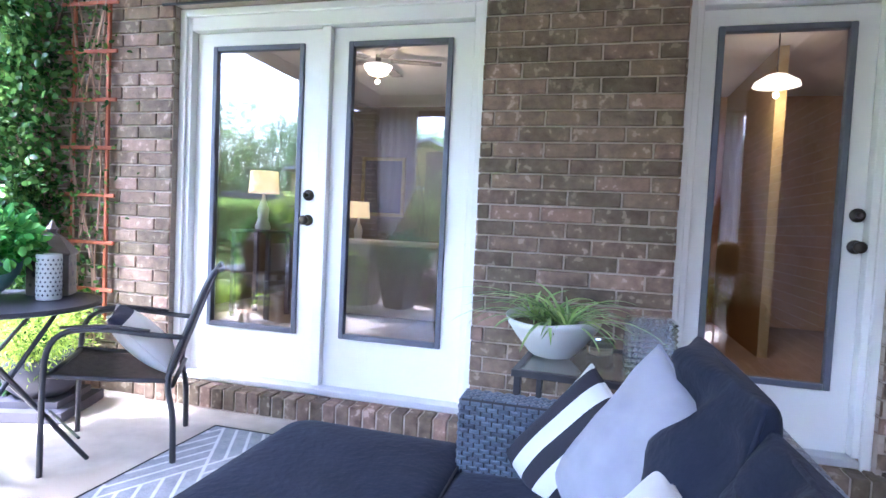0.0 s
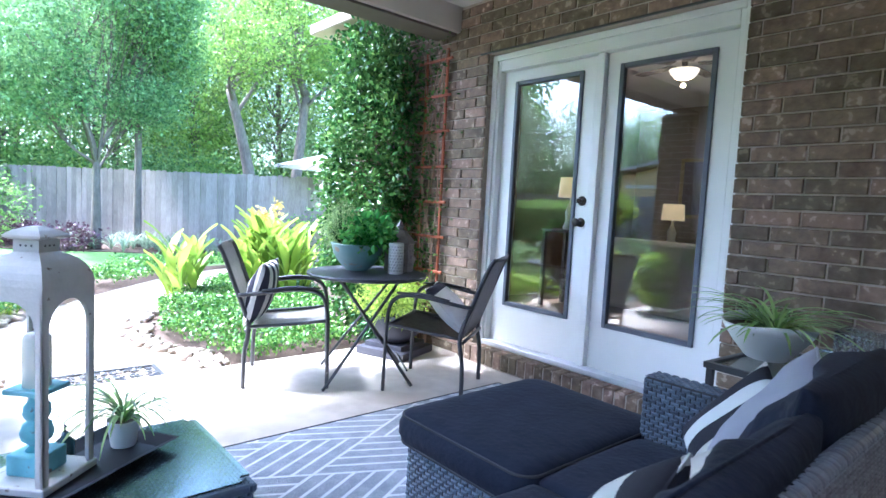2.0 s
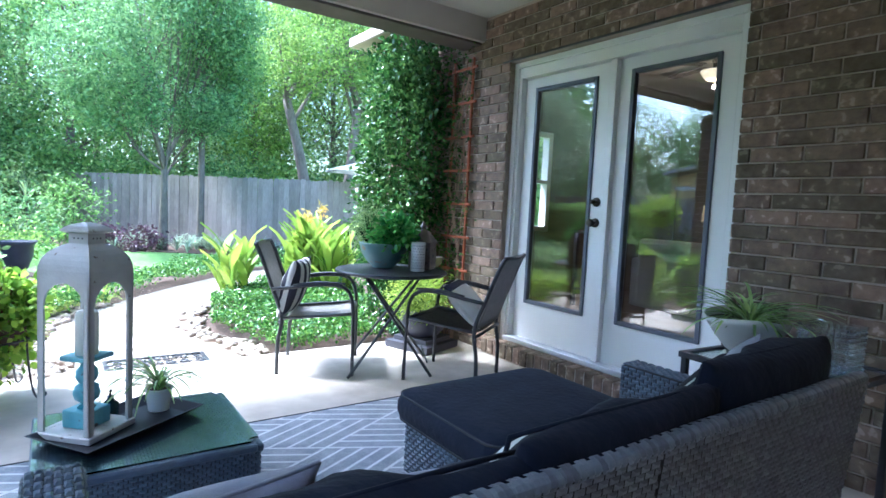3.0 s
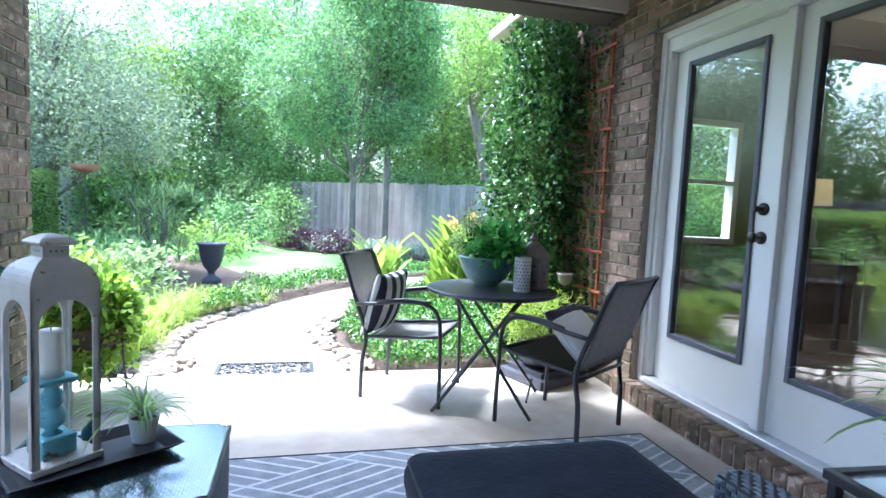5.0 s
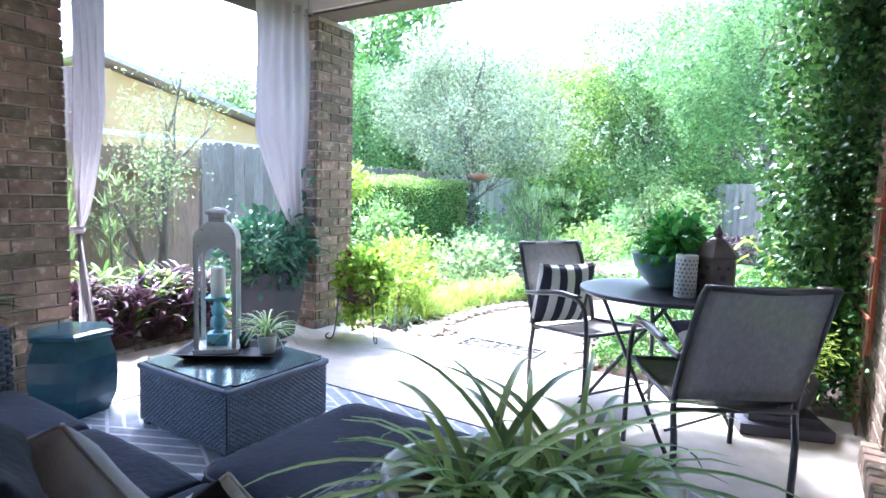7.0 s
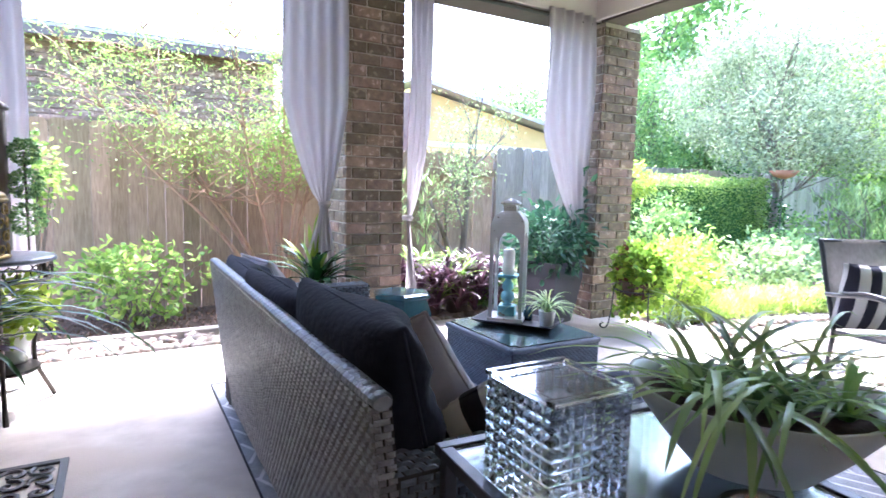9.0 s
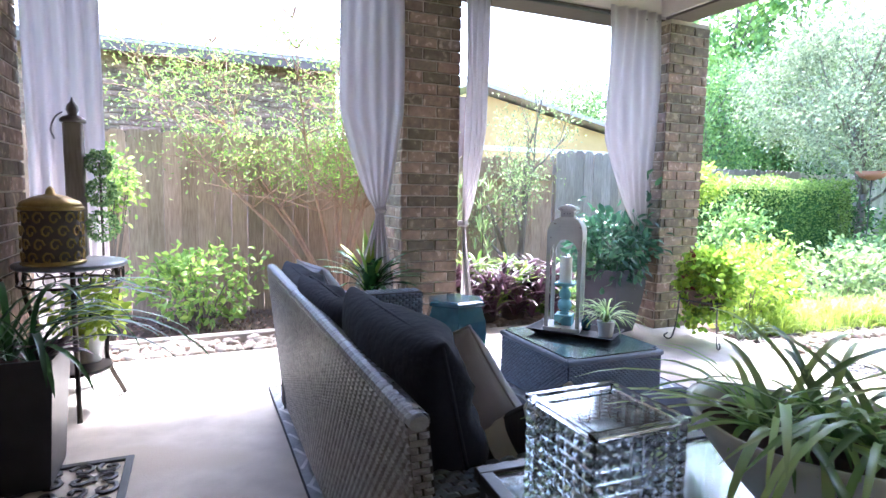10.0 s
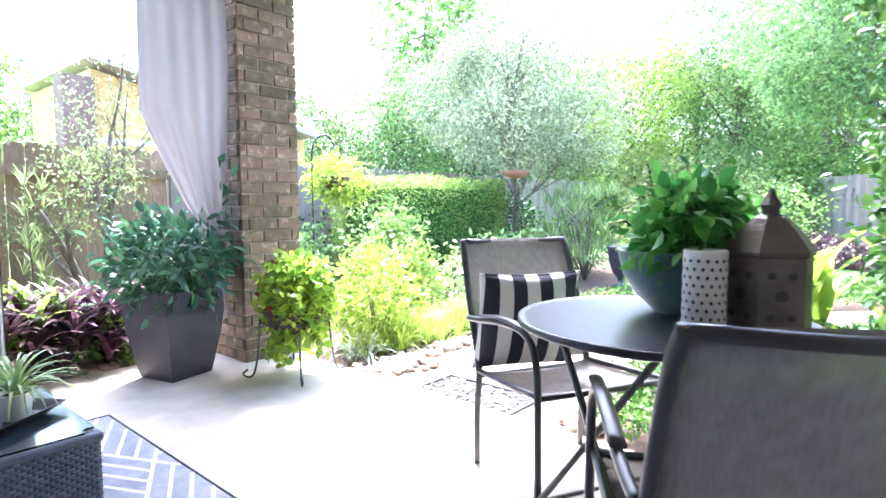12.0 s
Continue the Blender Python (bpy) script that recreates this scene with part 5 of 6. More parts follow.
def np_mesh(name, verts, faces, material, parent=None, label="", kind=""):
    """verts (n, 3); faces (m, 3 or 4) as arrays."""
    me = bpy.data.meshes.new(name)
    k = faces.shape[1]
    me.vertices.add(len(verts))
    me.vertices.foreach_set("co", verts.astype(np.float32).ravel())
    me.loops.add(faces.size)
    me.loops.foreach_set("vertex_index", faces.astype(np.int32).ravel())
    me.polygons.add(len(faces))
    me.polygons.foreach_set("loop_start", np.arange(0, faces.size, k, dtype=np.int32))
    me.materials.append(material)
    me.update(calc_edges=True)
    ob = new(name, me)
    if parent:
        ob.parent = parent
    return tagged(ob, label, kind=kind)


def leaves(name, pts, size, material, parent=None, label="", out=None, up=0.3, aspect=0.5, kind="stuff", vary=0.35, fine=None):
    """A small folded leaf at each point, facing any way, a little upwards and away from out."""
    n = len(pts)
    d = rng.normal(size=(n, 3))
    if out is not None:
        o = pts - np.asarray(out)
        d += 1.2 * o / (np.linalg.norm(o, axis=1, keepdims=True) + 1e-6)
    d[:, 2] -= 0.2
    d /= np.linalg.norm(d, axis=1, keepdims=True)
    nn = rng.normal(size=(n, 3)) * 0.7
    nn[:, 2] += up * 2
    s = np.cross(d, nn)
    s /= np.linalg.norm(s, axis=1, keepdims=True) + 1e-9
    nrm = np.cross(s, d)
    L = size * (1 + vary * rng.uniform(-1, 1, size=(n, 1)))
    w = L * aspect * 0.5
    if fine or (fine is None and n < 8500):
        rows = [pts]
        for u, q, z in ((.22, .72, .03), (.55, 1.0, .05), (.82, .55, .0)):
            m_ = pts + d * L * u + nrm * L * (z - .05)
            rows += [m_ + s * w * q + nrm * L * .09 * q, m_, m_ - s * w * q + nrm * L * .09 * q]
        rows.append(pts + d * L - nrm * L * .12)
        v = np.stack(rows, 1).reshape(-1, 3)
        i = np.arange(n)[:, None] * 11
        tri = [(0, 2, 1), (0, 3, 2), (7, 8, 10), (8, 9, 10)]
        for r in (1, 4):
            tri += [(r, r + 1, r + 4), (r, r + 4, r + 3), (r + 1, r + 2, r + 5), (r + 1, r + 5, r + 4)]
        f = np.concatenate([i + list(t_) for t_ in tri], 1).reshape(-1, 3)
        return np_mesh(name, v, f, material, parent, label, kind)
    a = pts
    b = pts + d * L * 0.45 + s * w + nrm * L * 0.08
    c = pts + d * L - nrm * L * 0.06
    e = pts + d * L * 0.45 - s * w + nrm * L * 0.08
    v = np.stack([a, b, c, e], 1).reshape(-1, 3)
    i = np.arange(n)[:, None] * 4
    f = np.concatenate([i + [0, 1, 2], i + [0, 2, 3]], 1).reshape(-1, 3)
    return np_mesh(name, v, f, material, parent, label, kind)


def clumps(center, radii, k, per, spread, shell=0.6):
    """Leaf points in k clumps scattered through an ellipsoid, mostly near its skin."""
    u = rng.normal(size=(k, 3))
    u /= np.linalg.norm(u, axis=1, keepdims=True)
    r = shell + (1 - shell) * rng.uniform(0, 1, size=(k, 1)) ** 0.5
    r *= rng.uniform(0.75, 1.12, size=(k, 1))
    c = np.asarray(center) + u * r * np.asarray(radii)
    p = np.repeat(c, per, 0) + rng.normal(size=(k * per, 3)) * spread
    return p, c


def blades(name, roots, n, length, width, material, parent=None, label="", droop=1.0, lean=0.5, seg=5, kind="stuff", vary=0.3, upright=1.0):
    """Arching strap leaves: n from each root."""
    V, F = [], []
    base = 0
    for rt in roots:
        for _ in range(n):
            a = rng.uniform(0, 2 * np.pi)
            L = length * (1 + vary * rng.uniform(-1, 1))
            w = width * rng.uniform(.7, 1.2)
            el = upright * rng.uniform(0.45, 1.0) * (np.pi / 2)
            hx, hy = np.cos(a), np.sin(a)
            p = np.array(rt, float) + np.array([hx, hy, 0]) * rng.uniform(0, .012)
            sx = np.array([-hy, hx, 0])
            for s in range(seg + 1):
                t = s / seg
                ww = w * (0.55 + 0.9 * t) * (1 - t) ** .6 if s < seg else 0.0006
                V += [p - sx * ww, p + np.array([0, 0, -ww * .35]), p + sx * ww]
                ang = el - droop * t * 1.9
                p = p + np.array([hx * np.cos(ang) * (lean + .5), hy * np.cos(ang) * (lean + .5), np.sin(ang)]) * L / seg
            for s in range(seg):
                q = base + s * 3
                F += [(q, q + 1, q + 4, q + 3), (q + 1, q + 2, q + 5, q + 4)]
            base += 3 * (seg + 1)
    return np_mesh(name, np.array(V), np.array(F), material, parent, label, kind)


def tree(name, x, y, label, trunk, blobs, material, leaf, k, per, spread, bark=None, r=0.12, cat="tree", z=G, lean=(0, 0)):
    """trunk: height of the fork; blobs: (dx, dy, z, rx, ry, rz) masses of the crown, each fed by a limb."""
    t = thing(name, (x, y, z), label, cat)
    bm = bmesh.new()
    top = (lean[0], lean[1], trunk)
    tube(curve_pts([(0, 0, -.05), (lean[0] * .4 + r * .3, lean[1] * .4, trunk * .5), top], 5), [r * (1.25 - .05 * i) for i in range(11)], 8, bm)
    limbs = bmesh.new()
    pts = []
    for j, b in enumerate(blobs):
        c = Vector(b[:3])
        low = Vector((lean[0] * .4 + r * .3, lean[1] * .4, trunk * .5))
        start = Vector(top).lerp(low, .16 * (j % 3)) if j else Vector(top)
        mid = start.lerp(c, .45) + Vector((rng.uniform(-.25, .25), rng.uniform(-.25, .25), -.12))
        path = curve_pts([start, mid, c], 4)
        r0 = r * (.8 if j == 0 else .34)
        tube(path, [r0 * (1 - .09 * i) + .004 for i in range(len(path))], 6, limbs)
        p, cs = clumps(b[:3], b[3:], k, per, spread)
        pts.append(p)
        for q in cs[::max(1, k // 12)]:
            q = Vector(q)
            f0 = path[2 + int(rng.randint(0, 6))]
            m = f0.lerp(q, .5) + Vector((rng.uniform(-.12, .12), rng.uniform(-.12, .12), .08))
            tube([f0, m, q], [r0 * .28 + .003, r0 * .18 + .002, .004], 4, limbs)
    part("trunk", bm, bark or M_BARK, t, "", True)
    part("branchwork", limbs, bark or M_BARK, t, "bare branching limbs", True, "stuff")
    leaves("crown", np.concatenate(pts), leaf, material, t, "", None, 0.3, 0.5, "")
    return t


def shrub(name, x, y, label, radii, material, leaf, k, per, spread, z=G, cat="shrub", stems=True, zc=None, aspect=.5, bark=None):
    t = thing(name, (x, y, z), label, cat)
    zc = radii[2] if zc is None else zc
    p, cs = clumps((0, 0, zc), radii, k, per, spread, .45)
    p[:, 2] = np.maximum(p[:, 2], 0.012)
    if stems:
        bm = bmesh.new()
        for q in cs[:14]:
            tube([(rng.uniform(-.03, .03), rng.uniform(-.03, .03), 0), (q[0] * .5, q[1] * .5, q[2] * .55), tuple(q)], [.010, .007, .003], 5, bm)
        part("stem_growth", bm, bark or M_BARK, t, "", True, "stuff")
    leaves("foliage", p, leaf, material, t, "", (0, 0, zc), .3, aspect, "")
    return t


# vine and trellis on the house wall
vine = thing("climbing_vine", (-2.95, 3.6, -0.05), "dense dark glossy climbing vine on the brick wall", "vine")
p1_, c1_ = clumps((0.0, 0.02, 1.45), (0.58, 0.29, 1.42), 420, 34, 0.075, 0.75)
p2_ = rng.uniform((-.62, -.10, .15), (.55, .2, 2.85), size=(5200, 3))
p_ = np.concatenate([p1_, p2_])
p_ = p_[(p_[:, 1] < 0.215) & (p_[:, 2] > 0.03)]
leaves("foliage", p_, 0.047, M_LF_VINE, vine, "", (0, .3, 1.4), .35, .6, "", fine=True)
st_ = bmesh.new()
for i in range(26):
    x0 = random.uniform(-.5, .8)
    tube(curve_pts([(x0, .2, 0), (x0 + random.uniform(-.15, .15), .19, .8), (x0 + random.uniform(-.2, .2), .19, 1.6), (x0 + random.uniform(-.25, .25), .18, 2.5)], 5), .006, 5, st_)
part("stem_growth", st_, M_BARK2, vine, "thin brown twining stems", True, "stuff")
p3_ = np.column_stack([rng.normal(.66, .12, 1100), rng.uniform(.12, .21, 1100), rng.uniform(.15, 2.7, 1100)])
leaves("loose_foliage", p3_, 0.032, M_LF_VINE, vine, "sparser small leaves", None, .3, .6)
tre = thing("trellis", (-2.24, 3.79, 0.25), "rusty red metal ladder trellis fixed on the brick wall", "trellis")
for x in (-.12, .14):
    part("upright", box(x - .011, x + .011, 0, .02, 0.2, 2.22, .003), M_RUST, tre)
for i in range(7):
    part("rung", box(-.20, .22, -.014, 0, .38 + i * .29, .402 + i * .29, .003), M_RUST, tre)
wp = thing("wall_pot", (-2.27, 3.63, 0.66), "small weathered grey pot hanging on the brick wall", "plant pot")
part("body", lathe([(.03, 0), (.06, .03), (.075, .09), (.08, .11), (.07, .11), (.06, .06)], 18), surface("aged_grey_pot", (.16, .14, .12), (.30, .26, .23), 12, .85), wp, "", True)
wp.scale = (.75, .75, .8)

part("bracket", tube([(0, .06, .09), (0, .16, .09)], .006, 6), M_BLACK, wp)

# groundcover beds
def bed(name, label, region, n, h, size, material, seed_k=0, aspect=.6):
    """Low leafy carpet inside a polygon, with uneven height."""
    xs, ys = [q[0] for q in region], [q[1] for q in region]
    P = np.column_stack([rng.uniform(min(xs), max(xs), n * 2), rng.uniform(min(ys), max(ys), n * 2)])
    ins = np.zeros(len(P), bool)
    j = len(region) - 1
    for i in range(len(region)):
        xi, yi, xj, yj = *region[i], *region[j]
        c = ((yi > P[:, 1]) != (yj > P[:, 1])) & (P[:, 0] < (xj - xi) * (P[:, 1] - yi) / (yj - yi + 1e-9) + xi)
        ins ^= c
        j = i
    P = P[ins][:n]
    hh = np.array([noise.noise(Vector((a * 2.2 + seed_k, b * 2.2, 0))) for a, b in P])
    z = G + 0.03 + (h * (0.75 + 0.5 * hh)) * rng.uniform(0.15, 1, len(P)) ** 0.4
    ob = leaves(name, np.column_stack([P, z]), size, material, None, "", None, .8, aspect)
    return tagged(ob, label, "groundcover")


bed("groundcover", "thick low glossy groundcover beside the gravel path", [(-2.46, 2.3), (-2.46, 3.3), (-3.5, 3.45), (-4.2, 4.0), (-6.6, 4.6), (-6.5, 3.7), (-5.6, 2.95), (-4.7, 2.3), (-3.6, 2.06), (-2.9, 2.24)], 26000, 0.26, 0.036, M_LF_GC)
bed("groundcover", "low leafy edging hedge along the lawn and the path", [(-4.5, 0.95), (-5.4, 1.5), (-6.4, 2.3), (-7.6, 3.5), (-8.4, 4.9), (-9.0, 4.8), (-8.2, 3.1), (-7.2, 2.1), (-6.4, 1.4), (-5.3, 0.9), (-4.5, 0.55)], 26000, 0.30, 0.042, M_LF_GC, 9)

# canna lilies
for i, (x, y, h_, n_) in enumerate([(-5.2, 2.75, .62, 6), (-5.0, 3.45, .85, 9), (-4.75, 3.75, .8, 8), (-5.3, 3.75, .9, 8)]):
    c = thing("canna_lily", (x, y, G + .02), "tall lime-green canna lily clump in the groundcover" if i else "shorter lime-green canna lily clump at the bed edge", "canna", "canna lilies by the path")
    V, F = [], []
    bm = bmesh.new()
    for s in range(n_):
        ox, oy = rng.uniform(-.18, .18, 2)
        hh = h_ * rng.uniform(.75, 1.1)
        tube([(ox * .6, oy * .6, 0), (ox, oy, hh * .9)], .010, 5, bm)
        for l in range(7):
            a = rng.uniform(0, 6.28)
            z0 = hh * (.1 + .12 * l)
            L, w = .46 * rng.uniform(.8, 1.2), .05
            hx, hy = math.cos(a), math.sin(a)
            b0 = len(V)
            for t in range(6):
                u = t / 5
                el = 1.42 - .45 * u
                px, pz = L * u * math.cos(el), L * u * math.sin(el)
                ww = w * math.sin(math.pi * min(.98, u * .9 + .08)) ** .8
                V += [(ox + hx * px - hy * ww, oy + hy * px + hx * ww, z0 + pz + .012), (ox + hx * px, oy + hy * px, z0 + pz - .012), (ox + hx * px + hy * ww, oy + hy * px - hx * ww, z0 + pz + .012)]
            for t in range(5):
                q = b0 + 3 * t
                F += [(q, q + 1, q + 4, q + 3), (q + 1, q + 2, q + 5, q + 4)]
    part("stem_growth", bm, M_LIME, c, "", True, "stuff")
    np_mesh("foliage", np.array(V), np.array(F), M_LIME, c, "broad pointed lime leaves")
    if i in (1, 3):
        leaves("bloom", rng.normal(size=(34, 3)) * .035 + (0, .05, h_ * 1.25), .07, M_YELF, c, "pale yellow bloom", kind="stuff")
        part("flower_stalk", tube([(0, .03, .5), (0, .05, h_ * 1.24)], .006, 5), M_LIME, c)

# grasses along the path
roots = [(x, y, G + .03) for x, y in along([(-2.9, 0.36), (-3.6, 0.36), (-4.3, 0.46), (-5.2, 0.95)], 230, .13)]
gr = blades("border_grass", roots, 12, .34, .0055, M_LIME, droop=.75, lean=.3, seg=4)
tagged(gr, "bright yellow-green grassy border beside the path", "grass")
tuft = blades("striped_grass_tuft", [(-2.66, .42, G + .03), (-2.72, .5, G + .03)], 22, .28, .009, M_SILV, droop=1.0, lean=.5, kind="")
tagged(tuft, "small pale striped grass tuft by the slab corner", "grass")
far_r = [(x, y, G + .03) for x, y in along([(-14.6, 1.3), (-12.9, 2.3), (-11.4, 3.9), (-10.0, 5.3)], 90, .3)]
tagged(blades("silver_grass", far_r, 14, .45, .016, M_SILV, droop=.9, seg=3), "silvery spiky border plants before the far fence", "border plants")

shrub("lime_shrub", -3.15, .12, "bright lime feathery shrub beside the gravel path", (.36, .34, .40), M_LIME, .055, 80, 22, .06)
shrub("lime_shrub", -3.9, -.35, "rounded lime shrub behind the border grass", (.5, .4, .38), M_LF_YEL, .06, 80, 24, .07)
for x, y, rx, rz, mt, lb in [(-5.0, -.2, .6, .32, M_LF_LIGHT, "pale green low shrub at the edge of the lawn"), (-4.8, -1.5, .5, .55, M_LF, "mid green shrub between the basket and the hedge"), (-6.2, -.6, .55, .35, M_LF_BLUE, "blue-green shrub before the clipped hedge"), (-3.4, -1.4, .35, .45, M_LF_BLUE, "leafy blue-green shrub near the grey gate"), (-8.3, -.9, .8, .45, M_LF, "mid green shrub under the pale tree"), (-9.8, .1, .8, .35, M_LF_YEL, "yellow-green shrub at the lawn edge"), (-7.9, -2.4, .8, .8, M_LF_DARK, "dark leafy shrub behind the urn"), (-11.6, .3, .9, .6, M_LF_BLUE, "blue-green shrub in the far bed"), (-13.2, 1.2, .8, .8, M_LF, "tall green shrub before the far fence"), (-9.6, 6.4, .9, .45, M_LF, "dark green shrub before the far fence"), (-8.6, 7.1, .8, .45, M_LF, "dark green shrub by the umbrella"), (-15.4, .4, 1.0, .9, M_LF_LIGHT, "pale leafy shrub at the far fence corner")]:
    shrub("shrub", x, y, lb, (rx, rx * .9, rz), mt, .075, 70, 20, .11)
for x, y in ((-12.6, 1.9), (-13.2, 1.6), (-11.8, 2.5)):
    shrub("purple_shrub", x, y, "low purple-leaved shrub in the far border", (.42, .4, .24), M_PURP, .08, 40, 18, .09)
ole = thing("oleander", (-7.7, -.35, G), "tall pale narrow-leaved oleander behind the dark urn", "shrub")
blades("foliage", [(rng.normal(0, .28), rng.normal(0, .28), rng.uniform(.2, 1.25)) for _ in range(90)], 9, .24, .013, M_LF_LIGHT, ole, droop=.3, seg=3, kind="")
bm = bmesh.new()
for i in range(12):
    tube([(0, 0, 0), (rng.normal(0, .2), rng.normal(0, .2), .8), (rng.normal(0, .35), rng.normal(0, .35), 1.35)], [.014, .01, .004], 5, bm)
part("stem_growth", bm, M_BARK, ole, "", True, "stuff")

# clipped hedge
hd = thing("clipped_hedge", (-6.35, -2.35, G), "rectangular clipped green hedge with a lit top", "hedge")
hw, hdp, hh_ = 1.05, .8, 1.48
N_ = 42000
q = rng.uniform(-1, 1, size=(N_, 3))
ax = rng.randint(0, 3, N_)
sg = np.where(rng.uniform(size=N_) < .5, -1, 1)
ax[(ax == 2) & (sg < 0)] = 0
q[np.arange(N_), ax] = sg * rng.uniform(.86, 1.02, N_)
q = q * (hw, hdp, hh_ / 2) + (0, 0, hh_ / 2)
bumpy = np.array([noise.noise(Vector(tuple(a * 2.5))) for a in q])
q *= (1 + .06 * bumpy)[:, None]
leaves("foliage", q, .032, M_LF_YEL, hd, "", (0, 0, hh_ / 2), .5, .6, "")
# Solid core: the shade between the hedge leaves is put into its dark colour.
part("inner_mass", box(-hw * .86, hw * .86, -hdp * .86, hdp * .86, 0, hh_ * .9), M_LF_DARK, hd, "dark core box holding the inner shade of the hedge")

# hanging basket on a hook, feeder
hk = thing("shepherd_hook", (-3.75, -1.5, G), "black shepherd's hook holding a fern basket", "garden hook")
part("pole", tube(curve_pts([(0, 0, 0), (0, 0, 1.0), (0, 0, 1.65), (-.05, .02, 1.82), (-.16, .06, 1.85), (-.24, .08, 1.74)], 6), .008, 6), M_BLACK, hk, "", True)
hb = thing("hanging_basket", (-3.99, -1.42, 1.16), "lime fern spilling from a hanging basket", "hanging basket")
part("basket", lathe([(.04, 0), (.13, .08), (.16, .16), (.14, .16)], 16), M_SOIL, hb, "", True)
part("hanger", tube([(0, 0, .16), (0, 0, .46)], .003, 5), M_BLACK, hb)
p_, _ = clumps((0, 0, .12), (.32, .32, .22), 60, 24, .06)
leaves("foliage", p_, .06, M_LIME, hb, "", (0, 0, .1), .3, .4, "")
fd = thing("bird_feeder", (-6.95, -1.08, G), "rust-coloured bowl bird bath on a thin pole", "bird bath")
part("pole", tube([(0, 0, 0), (0, 0, 1.5)], .008, 8), M_BLACK, fd)
part("bowl", lathe([(.03, 1.48), (.14, 1.52), (.20, 1.60), (.19, 1.60), (.12, 1.54)], 20), M_TERRA, fd, "", True)

# potted plants on the patio
def planting(name, x, y, z, label, fn):
    t = thing(name, (x, y, z), label, "potted plant")
    fn(t)
    return t


planting("spider_plant", .665, 3.17, .772, "green and cream spider plant spilling over the white bowl", lambda t: (
    blades("long_foliage", [(.02, .0, 0), (-.03, .05, 0), (.05, -.05, 0)], 20, .26, .0095, M_SPID, t, "long arching striped blades", .98, .95, 8, "", .3, .88),
    blades("short_foliage", [(.0, .0, 0), (.06, -.08, 0), (-.08, .10, 0)], 24, .17, .009, M_SPID, t, "short striped blades", .8, .5, 5, "", .3, .85)))
planting("spider_plant", -.585, 1.185, .418, "small pale striped spider plant in the white pot", lambda t: (
    blades("foliage", [(0, 0, 0)], 70, .20, .0062, M_SPID, t, "", 1.15, .75, 7, ""), ))
def bushy(r, zc, k, per, leaf, m_, asp=.6, sp=.06, extra=None):
    def fn(t):
        p, cs = clumps((0, 0, zc), r, k, per, sp, .4)
        if extra is not None:
            p = np.concatenate([p, extra])
            cs = np.concatenate([cs, extra[::6]])
        leaves("foliage", p, leaf, m_, t, "", (0, 0, zc), .3, asp, "")
        bm = bmesh.new()
        for q_ in cs[:26]:
            tube([(0, 0, 0), (q_[0] * .5, q_[1] * .5, q_[2] * .6), tuple(q_)], [.006, .005, .002], 5, bm)
        part("stem_growth", bm, M_LF_DARK, t, "", True, "stuff")
    return fn


ex = np.concatenate([np.column_stack([rng.normal(-.28, .02, 12) - .02, rng.normal(.05, .02, 12), np.linspace(.35, .86, 12)]), np.column_stack([rng.normal(.32, .03, 10), rng.normal(.02, .03, 10), np.linspace(.3, .62, 10)])])
planting("leafy_shrub", -1.63, -.02, .49, "blue-green broad-leaved shrub in the charcoal planter", bushy((.33, .28, .24), .20, 90, 12, .078, M_SHRUB, .45, .07, ex))
trail = np.concatenate([np.column_stack([r_ * math.cos(a_) + rng.normal(0, .025, 26), r_ * math.sin(a_) + rng.normal(0, .025, 26), rng.uniform(l_, .08, 26)]) for a_, r_, l_ in [(rng.uniform(0, 6.28), rng.uniform(.09, .18), rng.uniform(-.36, -.10)) for _ in range(30)]])
planting("lime_trailing_plant", -2.12, .55, .38, "lime and red trailing coleus on the iron stand", bushy((.18, .20, .17), .12, 130, 26, .045, M_COLL, .9, .045, trail))
planting("creeping_leaves", -2.12, .53, .38, "mid green leaves among the lime foliage", bushy((.15, .16, .16), .06, 50, 18, .04, M_LIME, .85, .05))
planting("coleus_leaves", -2.12, .55, .42, "a few dark red coleus leaves among the lime foliage", bushy((.17, .17, .18), .05, 12, 7, .05, M_COLEUS, .85, .03))
planting("basil_plant", -1.82, 2.92, .885, "fresh green leafy plant in the teal bowl", bushy((.16, .15, .09), .09, 46, 20, .052, M_BASIL, .6, .035))
planting("feathery_herb", -1.93, 2.78, .885, "feathery light green herb in the teal bowl", bushy((.12, .12, .15), .14, 50, 24, .03, M_LF_LIGHT, .25, .03))
planting("asparagus_fern", -2.12, 3.38, .31, "bright feathery asparagus fern in the round pot", bushy((.28, .27, .17), .13, 110, 32, .034, M_LIME, .22, .05))
planting("dark_fern", -2.35, 3.45, .12, "trailing dark fern beside the brick wall", bushy((.24, .2, .18), .12, 50, 20, .05, M_LF_DARK, .4, .05))
pot("wicker_planter", (.44, .02, 0), [(.13, 0), (.14, .01), (.17, .44), (.175, .46), (.155, .46), (.15, .4)], M_WICK, "dark wicker planter behind the sofa arm", n=4, square=True, soil=(.15, .43))
planting("peace_lily", .44, .02, .43, "glossy broad-leaved plant in the dark planter", lambda t: (
    blades("foliage", [(0, 0, 0), (.03, .03, 0)], 22, .40, .034, M_LF_DARK, t, "", .75, .5, 6, ""),
    blades("young_foliage", [(.02, 0, .02)], 8, .42, .036, M_LIME, t, "bright young leaves", .4, .3, 6, "")))
